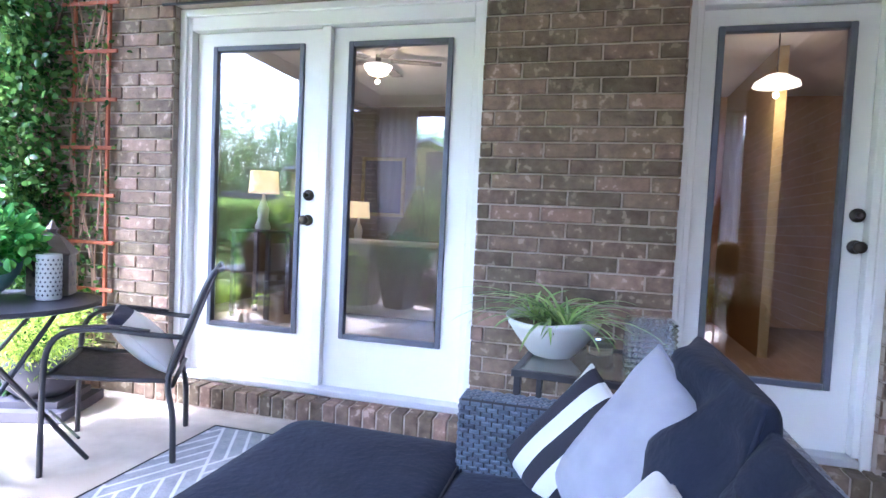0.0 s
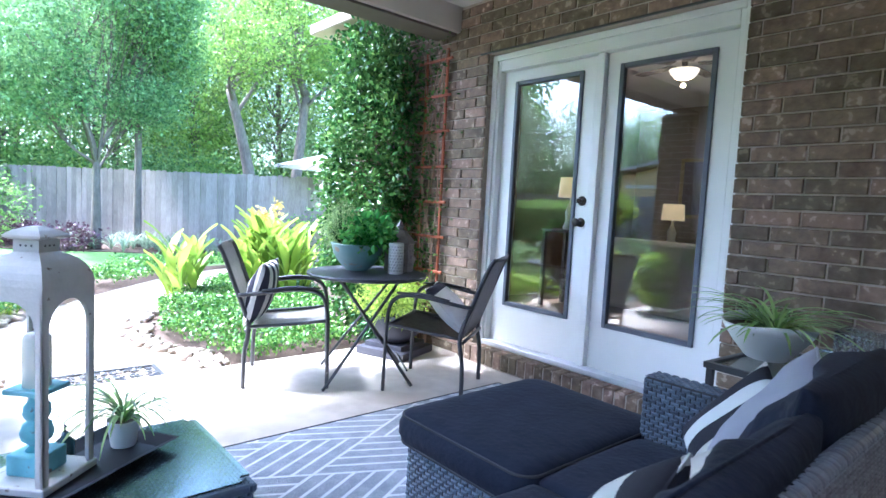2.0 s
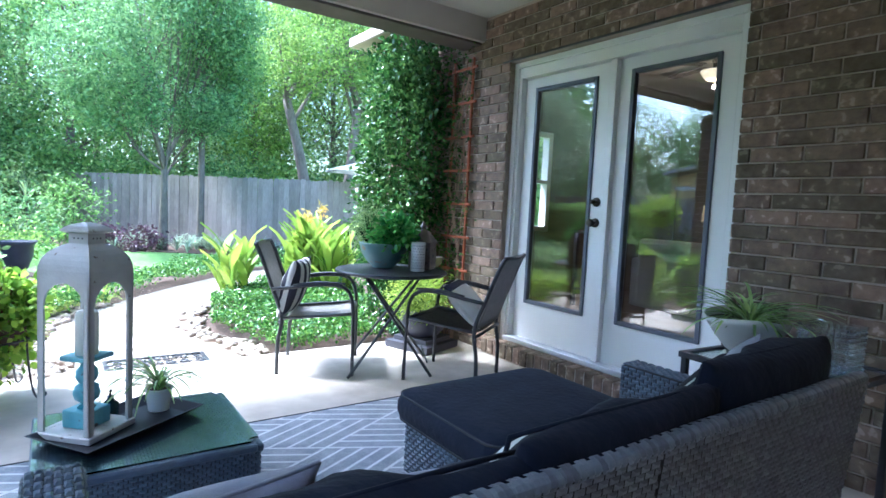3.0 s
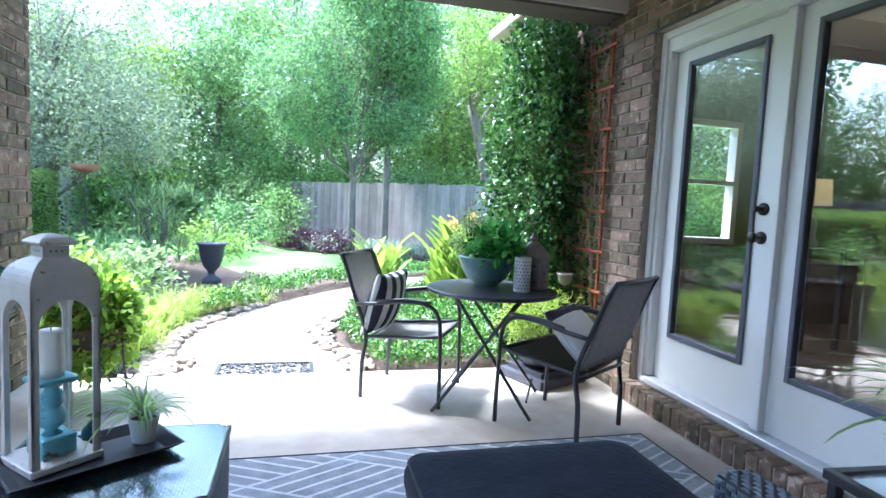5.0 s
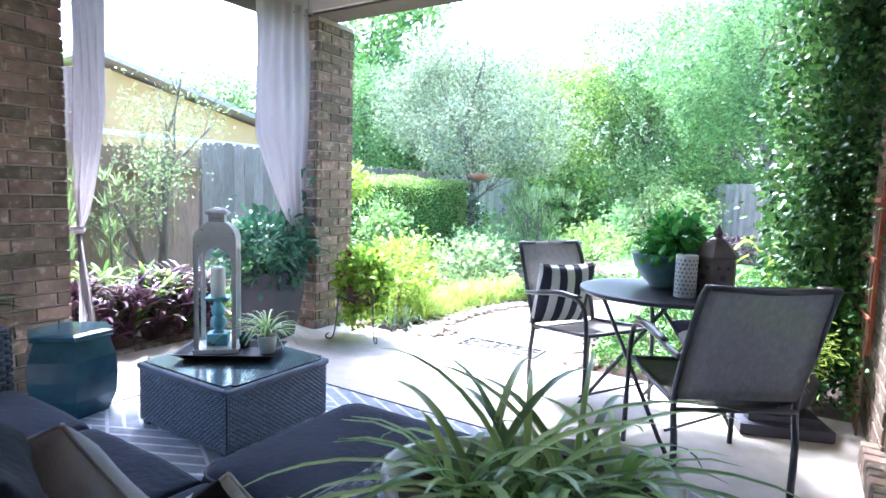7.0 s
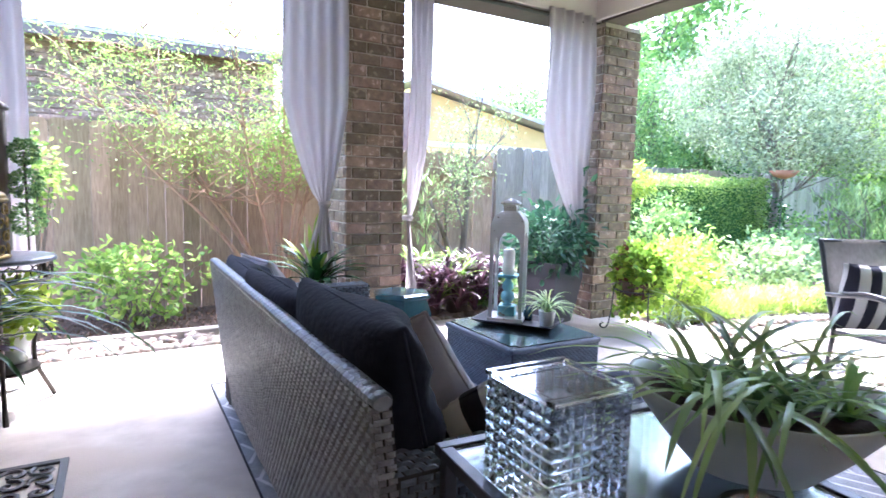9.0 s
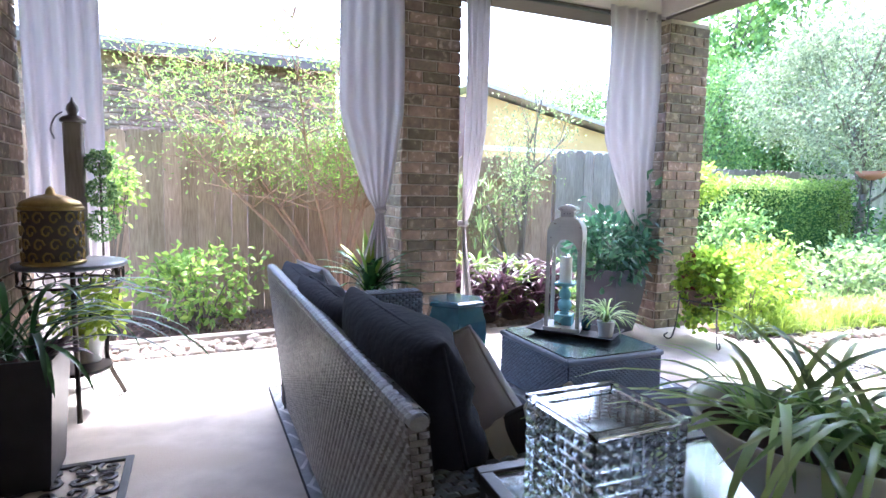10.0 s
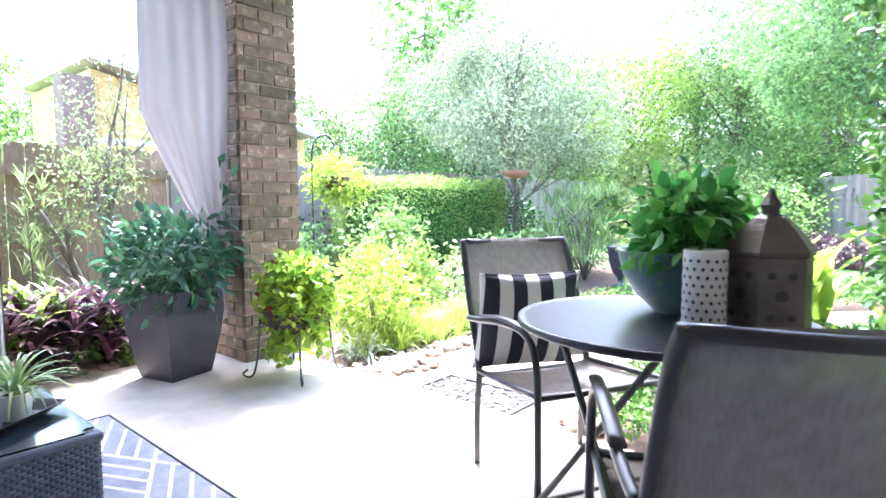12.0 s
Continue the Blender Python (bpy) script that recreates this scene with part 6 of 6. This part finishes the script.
planting("strap_plant", 2.18, 1.14, .48, "dark green strap-leaved plant spilling from the black planter", lambda t: (
    blades("foliage", [(0, 0, 0), (.05, .05, 0), (-.08, .05, 0)], 15, .60, .016, M_STRAP, t, "", 1.15, .7, 8, ""),
    blades("pink_foliage", [(-.12, .1, 0)], 10, .2, .03, M_PURP, t, "pink and purple leaves", 1.0, .5, 5, "")))
planting("trailing_plant", 2.06, .30, .41, "lime trailing plant in the white urn", bushy((.15, .15, .1), .08, 30, 12, .05, M_LIME, .6, .04))
tp = thing("topiary", (1.99, .16, .76), "small topiary of three stacked green balls", "topiary")
part("stem", tube([(0, 0, 0), (0, 0, .5)], .006, 6), M_BARK, tp)
for z_, r_ in ((.50, .062), (.34, .072), (.16, .078)):
    u = rng.normal(size=(900, 3))
    u = u / np.linalg.norm(u, axis=1, keepdims=True) * r_ * rng.uniform(.8, 1.05, (900, 1)) + (0, 0, z_)
    leaves("foliage_ball", u, .016, M_LF_BLUE, tp, "", (0, 0, z_), .3, .6, "")
shrub("bright_shrub", 2.14, -1.1, "bright green shrub behind the iron table", (.18, .16, .26), M_LF_YEL, .05, 50, 20, .06, zc=1.25, cat="shrub")

# side beds
for x, y, r_, h_, m_, lb in [(-1.5, -1.1, .3, .22, M_LF_YEL, "low green shrub before the side fence"), (-2.2, -1.2, .34, .3, M_LF, "leafy green shrub before the side fence"), (-2.9, -1.5, .3, .28, M_LF_YEL, "low green shrub by the grey gate"), (-2.75, -.75, .25, .2, M_LF, "small green shrub beside the charcoal planter")]:
    shrub("bed_shrub", x, y, lb, (r_, r_, h_), m_, .05, 50, 18, .06)
pr = [(rng.uniform(-1.65, -.3), rng.uniform(-.95, -.46), rng.uniform(.0, .36)) for _ in range(95)]
tagged(blades("purple_bed_plants", pr, 10, .26, .026, M_PURP, droop=.8, lean=.6), "tangle of purple and green bromeliad leaves behind the pillar", "bed plants")
tagged(blades("green_bromeliads", [(rng.uniform(-1.2, -.4), rng.uniform(-1.0, -.55), rng.uniform(.1, .42)) for _ in range(18)], 12, .26, .024, M_LF_YEL, droop=.7), "bright green bromeliads among purple leaves", "bed plants")
M_POTB = surface("brown_plastic_pot", (.06, .04, .032), (.11, .08, .06), 8, .6)
for x, y in ((-.45, -.60), (-.80, -.68), (-1.12, -.72)):
    pot("bed_pot", (x, y, G + .03), [(.09, 0), (.12, .22), (.13, .24), (.11, .24)], M_POTB, "dark brown pot of bromeliads behind the pillar", soil=(.11, .22))
shrub("bed_shrub", -1.62, -.82, "leafy green shrub beside the purple bromeliads", (.30, .26, .22), M_LF, .07, 50, 16, .06)
for x, y in ((-.9, -1.6), (-1.35, -1.75), (-.55, -1.7)):
    t = thing("oleander", (x, y, G), "young narrow-leaved oleander against the brown fence", "shrub")
    blades("foliage", [(rng.normal(0, .07), rng.normal(0, .07), rng.uniform(.3, 1.3)) for _ in range(20)], 7, .17, .009, M_LF_LIGHT, t, droop=.3, seg=3, kind="")
    part("stem", tube([(0, 0, 0), (.03, .02, .7), (.05, 0, 1.3)], [.009, .007, .003], 5), M_BARK, t, "", True)
shrub("fence_shrub", 1.5, -1.45, "light green open shrub before the brown fence", (.56, .26, .27), M_LF_YELG, .062, 60, 18, .055, zc=.45)
ty = [(rng.uniform(-2.35, 3.2), rng.uniform(-2.0, -1.0), G + .075 + rng.uniform(0, .01)) for _ in range(3000)]
tagged(leaves("bark_chips", np.array(ty), .035, surface("bark_chip", (.05, .03, .02), (.24, .16, .11), 6, .9, rnd=.5, island=True), None, "", None, 1.2, .45), "brown bark chips and dead leaves on the mulch", "mulch")

# trees
cm = thing("crape_myrtle", (.25, -1.78, G), "slender multi-stem crape myrtle with feathery light foliage", "tree")
bm = bmesh.new()
tips = []
for i in range(9):
    a = rng.uniform(0, 6.28)
    ex_, ey_ = .60 + 1.05 * math.cos(a) + .3 * rng.uniform(-1, 1), -.1 + .5 * math.sin(a)
    path = curve_pts([(.03 * math.cos(a), .03 * math.sin(a), 0), (ex_ * .30, ey_ * .3, .75), (ex_ * .7, ey_ * .7, 1.5), (ex_, ey_, 2.3 + .5 * rng.uniform())], 5)
    tube(path, [.026 * (1 - i_ / 17) for i_ in range(len(path))], 6, bm)
    for q_ in path[7:]:
        for _ in range(4):
            e_ = q_ + Vector((rng.normal(0, .3), rng.normal(0, .22), rng.uniform(0, .4)))
            tube([q_, q_.lerp(e_, .5) + Vector((0, 0, .04)), e_], [.006, .004, .002], 4, bm)
            tips.append(e_), tips.append(q_.lerp(e_, .6))
part("trunk", bm, M_BARK2, cm, "cinnamon coloured bare stems", True)
tips = [t_ for t_ in tips if t_.z > 1.25]
p_ = np.repeat(np.array([tuple(t_) for t_ in tips]), 19, 0) + rng.normal(size=(len(tips) * 19, 3)) * (.12, .12, .085)
leaves("crown", p_, .042, M_LF_YELG, cm, "", None, .3, .32, "", fine=False)

bt_ = thing("bare_tree", (-1.82, -1.78, G), "thin grey tree with sparse feathery leaves by the fence", "tree")
bm = bmesh.new()
tips = []
def branch(p, d, L, r, depth):
    """One curved limb that carries side limbs along its outer half."""
    pts_ = [p]
    for _ in range(5):
        d = (d + Vector((rng.normal(0, .12), rng.normal(0, .10), rng.normal(.03, .07)))).normalized()
        pts_.append(pts_[-1] + d * L / 5)
    tube(pts_, [r * (1 - .13 * i) for i in range(6)], 5 if depth < 2 else 8, bm)
    if depth == 0:
        tips.append(pts_[-1])
        return
    for i in range(2, 6):
        for _ in range(1 if depth > 1 else 2):
            sd = (d * .55 + Vector((rng.normal(0, .62), rng.normal(0, .5), rng.normal(.25, .3)))).normalized()
            branch(pts_[i], sd, L * rng.uniform(.42, .68), r * (1 - .13 * i) * .62, depth - 1)
for a, h0 in ((-.10, 1.75), (.34, 1.15)):
    branch(Vector((a * .2, 0, 0)), Vector((a, rng.normal(0, .08), 1)).normalized(), h0, .050, 3)
part("trunk", bm, M_BARK, bt_, "forking bare grey branches", True)
tips = [t_ for t_ in tips if t_.z < 2.6]
p_ = np.repeat(np.array([tuple(t_) for t_ in tips]), 14, 0) + rng.normal(size=(len(tips) * 14, 3)) * .09
leaves("crown", p_, .032, M_LF_LIGHT, bt_, "", None, .3, .45, "")

tree("olive_tree", -8.4, -2.0, "broad pale green tree behind the clipped hedge", 1.3, [(.1, .2, 3.9, 1.3, 1.3, .8), (-.5, -.7, 3.6, 1.1, 1.1, .8), (0, 0, 2.9, 1.5, 1.5, 1.2), (1.0, .6, 2.3, 1.0, 1.0, .8), (-.9, -.5, 2.5, 1.1, 1.2, .9), (-.2, 1.1, 2.4, .9, .9, .8), (.2, -1.1, 3.0, 1.0, 1.0, .9)], leafy("olive_leaves", (0.16, 0.22, 0.12), (0.32, 0.38, 0.23)), .062, 110, 46, .14, r=.07)
tree("forked_tree", -12.0, 2.9, "green tree with a pale forked trunk before the far fence", 1.9, [(0, -.3, 5.0, 1.5, 1.5, 1.2), (.3, -.9, 3.1, .9, .9, .5), (-.2, .9, 3.2, .8, .8, .5), (-.5, 1.1, 4.2, 1.1, 1.1, .8), (.5, -1.2, 4.0, 1.1, 1.1, .9), (0, .3, 6.4, 1.4, 1.4, 1.0), (.3, .9, 5.4, 1.0, 1.0, .9)], M_LF_BLUE, .085, 110, 52, .19, r=.085)
tree("slim_tree", -12.4, 3.75, "slim pale-barked tree before the far fence", 3.6, [(0, 0, 5.2, 1.2, 1.2, 1.3), (-.3, .8, 4.4, .8, .8, .7), (.4, -.6, 6.4, 1.2, 1.2, 1.1)], M_LF, .085, 90, 46, .19, r=.075)
tree("leaning_tree", -14.6, 7.4, "tree with a leaning grey trunk behind the far fence", 4.2, [(0, .5, 6.0, 1.8, 1.8, 1.4), (1.0, -1.0, 5.3, 1.3, 1.3, 1.0), (-.5, 1.6, 7.2, 1.6, 1.6, 1.2)], M_LF_YEL, .10, 90, 46, .22, r=.17, lean=(0, -.9))
tree("leaning_tree", -14.8, 8.5, "tall grey-trunked tree behind the far fence", 4.4, [(0, .0, 6.4, 1.8, 1.8, 1.4), (.6, 1.4, 5.4, 1.4, 1.4, 1.0), (-.5, -1.2, 7.6, 1.6, 1.6, 1.2)], M_LF_YEL, .10, 90, 46, .22, r=.17, lean=(0, .4))
mats = [M_LF, M_LF_BLUE, M_LF_YEL, M_LF, M_LF_LIGHT, M_LF_LIGHT]
rt = random.Random(5)
for i in range(38):
    ang = math.radians(117 + i * 2.75 + rt.uniform(-1, 1))
    row = i % 3
    deg_ = math.degrees(ang)
    R = 18.5 + row * 3.6 + rt.uniform(-.8, .8)
    H = (9.0, 10.0, 12.0)[row] + rt.uniform(-1, 1)
    if 187 < deg_ < 204:
        H *= .82 if deg_ < 197 else .6
    if deg_ > 204:
        H *= .66
    x, y = R * math.cos(ang), 2.5 + R * math.sin(ang)
    w = rt.uniform(1.8, 2.5)
    bl = [(0, 0, H * .78, w, w, H * .2), (rt.uniform(-1, 1), rt.uniform(-1.4, 1.4), H * .5, w * 1.05, w * 1.05, H * .17), (rt.uniform(-1, 1), rt.uniform(-1.2, 1.2), H * .26, w * .9, w * .9, H * .15)]
    tree("woodland_tree", x, y, "tall leafy woodland tree beyond the fence", H * .3, bl, mats[rt.randrange(6)], .125, 95, 54, .27, r=.14)
for i in range(12):
    shrub("bank_shrub", -3.9 - .95 * i, -3.7 - rt.uniform(0, .9), "dense dark shrub behind the side bed", (.8, .6, .62 + rt.uniform(-.1, .15)), (M_LF, M_LF_DARK, M_LF_BLUE)[i % 3], .10, 70, 24, .12)
for i in range(15):
    ang = math.radians(220 + i * 3.0 + rt.uniform(-1, 1))
    R = 15.4 + rt.uniform(-1.0, 1.2)
    H = 4.9 + rt.uniform(-.6, .6)
    tree("garden_tree", R * math.cos(ang), 2.5 + R * math.sin(ang), "small leafy tree beyond the side fence", .8, [(0, 0, H * .75, 1.1, 1.1, H * .22), (rt.uniform(-.8, .8), rt.uniform(-.6, .6), H * .45, 1.3, 1.2, H * .22), (rt.uniform(-.8, .8), rt.uniform(-.6, .6), H * .2, 1.2, 1.1, H * .2)], mats[rt.randrange(6)], .09, 60, 40, .19, r=.06)
for i in range(26):
    ang = math.radians(135 + i * 3.1)
    R = 17.6 + rt.uniform(-.6, .6)
    x, y = R * math.cos(ang), 2.5 + R * math.sin(ang)
    shrub("understorey_bush", x, y, "leafy understorey bush behind the fence", (1.5, 1.5, 1.15), mats[rt.randrange(5)], .11, 80, 50, .24)
for x, y, H in ((-13.9, -9.2, 9.5), (-15.5, -8.2, 8.5)):
    tree("dark_tree", x, y, "tall dark green tree beyond the side fence", 3, [(0, 0, H * .75, 1.7, 1.7, H * .25), (.3, .6, H * .45, 1.5, 1.5, H * .2)], M_LF, .22, 80, 26, .32, r=.16)

# umbrella and far seating
um = thing("patio_umbrella", (-9.2, 6.75, G), "open cream patio umbrella on a pole beyond the vine", "umbrella")
part("pole", tube([(0, 0, 0), (0, 0, 2.25)], .02, 10), M_BRONZE, um, "", True)
bm = bmesh.new()
tp_ = bm.verts.new((0, 0, 2.28))
rim = [bm.verts.new((1.25 * math.cos(i * math.pi / 4), 1.25 * math.sin(i * math.pi / 4), 1.93)) for i in range(8)]
for i in range(8):
    bm.faces.new((tp_, rim[i], rim[(i + 1) % 8]))
bmesh.ops.solidify(bm, geom=bm.faces[:], thickness=.01)
part("canopy", bm, M_CREAM, um, "cream fabric canopy")
for i in range(8):
    part("rib", tube([(0, 0, 2.25), (1.2 * math.cos(i * math.pi / 4), 1.2 * math.sin(i * math.pi / 4), 1.925)], .007, 5), M_BRONZE, um)
sling_chair("sling_chair", (-6.2, 5.0, G), 40, "dark sling chair beside the cream umbrella", False)

# neighbour's houses
nh = thing("neighbour_house", (0, 0, 0), "neighbouring brown brick house with a grey shingle roof", "house")
part("wall", box(-.6, 9, -6.0, -5.6, -.2, 3.05), surface("far_brick", (.25, .17, .14), (.38, .28, .23), 12, .9), nh, "brown brick wall")
bm = bmesh.new()
k_ = 0
far_v, far_f = [], []
for r in range(16):
    for c in range(38):
        x = -.6 + c * .257 + (r % 2) * .128
        v, f = brick_mesh(.247, .069)
        far_v += [Vector(q_) + Vector((x, -5.596, 1.75 + r * .079)) for q_ in [(a, .012 - b, z) for a, b, z in v]]
        far_f += [tuple(k_ + z for z in g_) for g_ in f]
        k_ += len(v)
raw("bricks", far_v, far_f, M_BRICKS, nh, kind="stuff")
part("fascia", box(-.9, 9.2, -5.25, -5.21, 2.93, 3.1, .005), M_SOFFIT, nh, "dark brown gutter board")
part("soffit", box(-.9, 9.2, -5.6, -5.25, 3.02, 3.05), M_SOFFIT, nh, "brown soffit")
M_SHIN = surface("roof_shingles", (.30, .27, .26), (.42, .39, .37), 14, .9, .6, 60, rnd=.25, island=True)
v, f = [], []
for r in range(26):
    y0_, z0_ = -5.2 - r * .17, 3.1 + r * .085
    for c in range(36):
        x0_ = -.9 + c * .28 + (r % 2) * .14
        q0 = len(v)
        v += [(x0_, y0_, z0_ + .012), (x0_ + .272, y0_, z0_ + .012), (x0_ + .272, y0_ - .2, z0_ + .1), (x0_, y0_ - .2, z0_ + .1), (x0_, y0_, z0_), (x0_ + .272, y0_, z0_)]
        f += [(q0, q0 + 1, q0 + 2, q0 + 3), (q0 + 4, q0 + 5, q0 + 1, q0)]
raw("shingles", v, f, M_SHIN, nh, kind="stuff")
bm = bmesh.new()
for pts_ in ([(-.9, -5.2, 3.05), (9.2, -5.2, 3.05), (9.2, -9.6, 5.25), (-.9, -9.6, 5.25)],):
    lo = [bm.verts.new((a, b, c)) for a, b, c in pts_]
    hi = [bm.verts.new((a, b, c + .04)) for a, b, c in pts_]
    bm.faces.new(lo), bm.faces.new(hi)
    for i in range(4):
        bm.faces.new((lo[i], lo[(i + 1) % 4], hi[(i + 1) % 4], hi[i]))
part("roof", bm, M_SHIN, nh, "grey shingle roof")
M_STUCCO = surface("yellow_stucco", (.62, .42, .17), (.70, .49, .22), 5, .9, .3)
n2 = thing("neighbour_extension", (0, 0, 0), "yellow ochre stuccoed house wing with a low sloping roof", "house")
bm = bmesh.new()
prof_ = [(-2.9, -.2), (-2.9, 2.85), (-6.3, 2.15), (-6.3, -.2)]
A = [bm.verts.new((x, -5.2, z)) for x, z in prof_]
B = [bm.verts.new((x, -8.0, z)) for x, z in prof_]
bm.faces.new(A), bm.faces.new(B)
for i in range(4):
    bm.faces.new((A[i], A[(i + 1) % 4], B[(i + 1) % 4], B[i]))
part("wall", bm, M_STUCCO, n2, "yellow ochre stucco wall")
part("roof", box(-1.9, 1.75, -1.6, 1.6, 0, .07, m=pose(-4.5, -6.5, 2.58, 0, -11.6, 0)), M_SHIN, n2, "grey low roof edge")
part("corner_column", box(-2.88, -2.5, -5.35, -5.0, -.2, 2.7), surface("dark_column_brick", (.18, .11, .09), (.28, .19, .15), 12, .9), n2, "brown brick corner column")
part("lower_trim", box(-6.2, -2.9, -5.22, -5.196, 1.86, 1.94), M_WHITE, n2, "pale trim strip")

# rooms behind the glass
def room(name, x0, x1, y0, y1, wall_m, label):
    r_ = thing(name, (0, 0, 0), label, "room", kind="structure")
    z0, z1, t = .13, 2.76, .08
    if name == "living_room":
        for b_ in ((y0, 5.2, z0, z1), (5.9, y1, z0, z1), (5.2, 5.9, z0, .95), (5.2, 5.9, 2.15, z1)):
            part("wall", box(x0 - t, x0, *b_), wall_m, r_)
        for b_ in ((5.2, 5.26, .95, 2.15), (5.84, 5.9, .95, 2.15), (5.26, 5.84, .95, 1.01), (5.26, 5.84, 2.09, 2.15), (5.26, 5.84, 1.53, 1.57)):
            part("window_frame", box(x0 - t, x0 + .03, *b_), M_WHITE, r_)
    else:
        part("wall", box(x0 - t, x0, y0, y1, z0, z1), wall_m, r_)
    part("wall", box(x1, x1 + t, y0, y1, z0, z1), wall_m, r_)
    part("wall", box(x0, x1, y1, y1 + t, z0, z1), wall_m, r_)
    part("room_floor", box(x0, x1, y0, y1, z0 - t, z0), surface(name + "_floor", (.25, .17, .11), (.34, .24, .16), 6, .5), r_)
    part("room_ceiling", box(x0, x1, y0, y1, z1, z1 + t), M_CEIL, r_)
    return r_


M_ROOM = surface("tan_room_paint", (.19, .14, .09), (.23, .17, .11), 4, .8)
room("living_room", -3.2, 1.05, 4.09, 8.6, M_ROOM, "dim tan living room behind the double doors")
room("hall", 1.14, 3.4, 4.09, 8.2, surface("orange_room_paint", (.30, .14, .06), (.36, .18, .08), 4, .8), "orange painted hall behind the back door")
M_LAMP = glow("warm_lamp_glass", (1.0, .78, .46), .16)
def interior():
    cf = thing("ceiling_fan", (-1.33, 6.2, 2.60), "ceiling fan with a warm glowing glass bowl", "ceiling fan")
    part("bowl", lathe([(.02, -.05), (.09, -.03), (.13, .02), (.14, .05), (.02, .06)], 24), M_LAMP, cf, "glowing glass bowl", True)
    part("rod", tube([(0, 0, .06), (0, 0, .158)], .03, 8), M_BRONZE, cf)
    for q in range(5):
        part("blade", box(.12, .62, -.06, .06, .10, .11, .003, m=pose(0, 0, 0, 0, 0, 72 * q + 20)), M_SOFFIT, cf)
    pc = thing("framed_picture", (0, 0, 0), "dark picture in a gold frame on the back wall", "picture")
    bm = bmesh.new()
    X, Z, w, hh = -2.15, 1.62, .33, .42
    for a in ((X - w, X - w + .05, Z - hh, Z + hh), (X + w - .05, X + w, Z - hh, Z + hh), (X - w + .05, X + w - .05, Z - hh, Z - hh + .05), (X - w + .05, X + w - .05, Z + hh - .05, Z + hh)):
        box(a[0], a[1], 8.55, 8.598, a[2], a[3], .006, bm=bm)
    part("frame", bm, M_GOLD, pc)
    part("print", box(X - w + .05, X + w - .05, 8.57, 8.59, Z - hh + .05, Z + hh - .05), M_SOFFIT, pc)
    so = thing("cream_sofa", (-1.35, 6.75, .13), "pale cream sofa in the living room", "sofa")
    part("seat", box(-.75, .75, -.4, .4, .05, .42, .04, 2), M_CREAM, so)
    part("backrest", box(-.75, .75, -.52, -.38, .05, .82, .05, 2), M_CREAM, so)
    for s in (-1, 1):
        part("armrest", box(.75 * s - .09, .75 * s + .09, -.5, .42, .05, .6, .04, 2), M_CREAM, so)
    for x, y in ((-2.42, 6.0), (-2.3, 8.1)):
        lt = thing("table_lamp", (x, y, 1.0 if y < 7 else .8), "table lamp with a glowing cream drum shade", "table lamp")
        part("base", lathe([(.07, 0), (.08, .02), (.05, .1), (.06, .2), (.02, .3), (.012, .38)], 16), M_CERAM, lt, "", True)
        part("shade", lathe([(.15, .36), (.135, .58)], 24), M_LAMP2, lt, "glowing cream shade", True)
        sd = thing("lamp_stand", (x, y, .13), "dark side table under the lamp", "side table")
        part("top", box(-.22, .22, -.22, .22, .64 if y > 7 else .84, .668 if y > 7 else .868, .004), M_SOFFIT, sd)
        for a in (-.19, .19):
            for b in (-.19, .19):
                part("leg", box(a - .02, a + .02, b - .02, b + .02, 0, .64 if y > 7 else .84), M_SOFFIT, sd)
    pd = thing("pendant_lamp", (2.12, 6.0, 2.35), "glowing round pendant lamp in the hall", "pendant lamp")
    part("shade", lathe([(.17, 0), (.16, .03), (.08, .08), (.02, .1)], 24), M_LAMP, pd, "", True)
    part("cord", tube([(0, 0, .1), (0, 0, .408)], .006, 6), M_BRONZE, pd)
    part_wall = box(2.2, 2.28, 6.3, 8.2, .13, 2.755)
    tagged(part("partition", part_wall, surface("yellow_room_paint", (.30, .22, .09), (.36, .27, .11), 4, .8)), "yellow painted hall partition", "wall", kind="structure")
    dt = thing("hall_door_trim", (0, 0, 0), "white door trim inside the hall", "trim", kind="structure")
    part("jamb", box(1.36, 1.46, 8.15, 8.2, .13, 2.1, .004), M_WHITE, dt)
    part("jamb", box(2.02, 2.12, 8.15, 8.2, .13, 2.1, .004), M_WHITE, dt)
    part("head", box(1.36, 2.12, 8.14, 8.2, 2.1, 2.2, .004), M_WHITE, dt)


M_LAMP2 = glow("lamp_shade_glow", (.95, .68, .32), .05)
interior()
for nm, loc, e in (("lamp_light_fan", (-1.33, 6.2, 2.50), 1.0), ("lamp_light_hall", (2.12, 6.0, 2.28), 1.1)):
    l_ = new(nm, bpy.data.lights.new(nm, "POINT"))
    l_.data.energy, l_.data.color, l_.data.shadow_soft_size = e, (1.0, .72, .42), .02
    l_.location = loc

# ---- bricks, last ----
all_bricks()
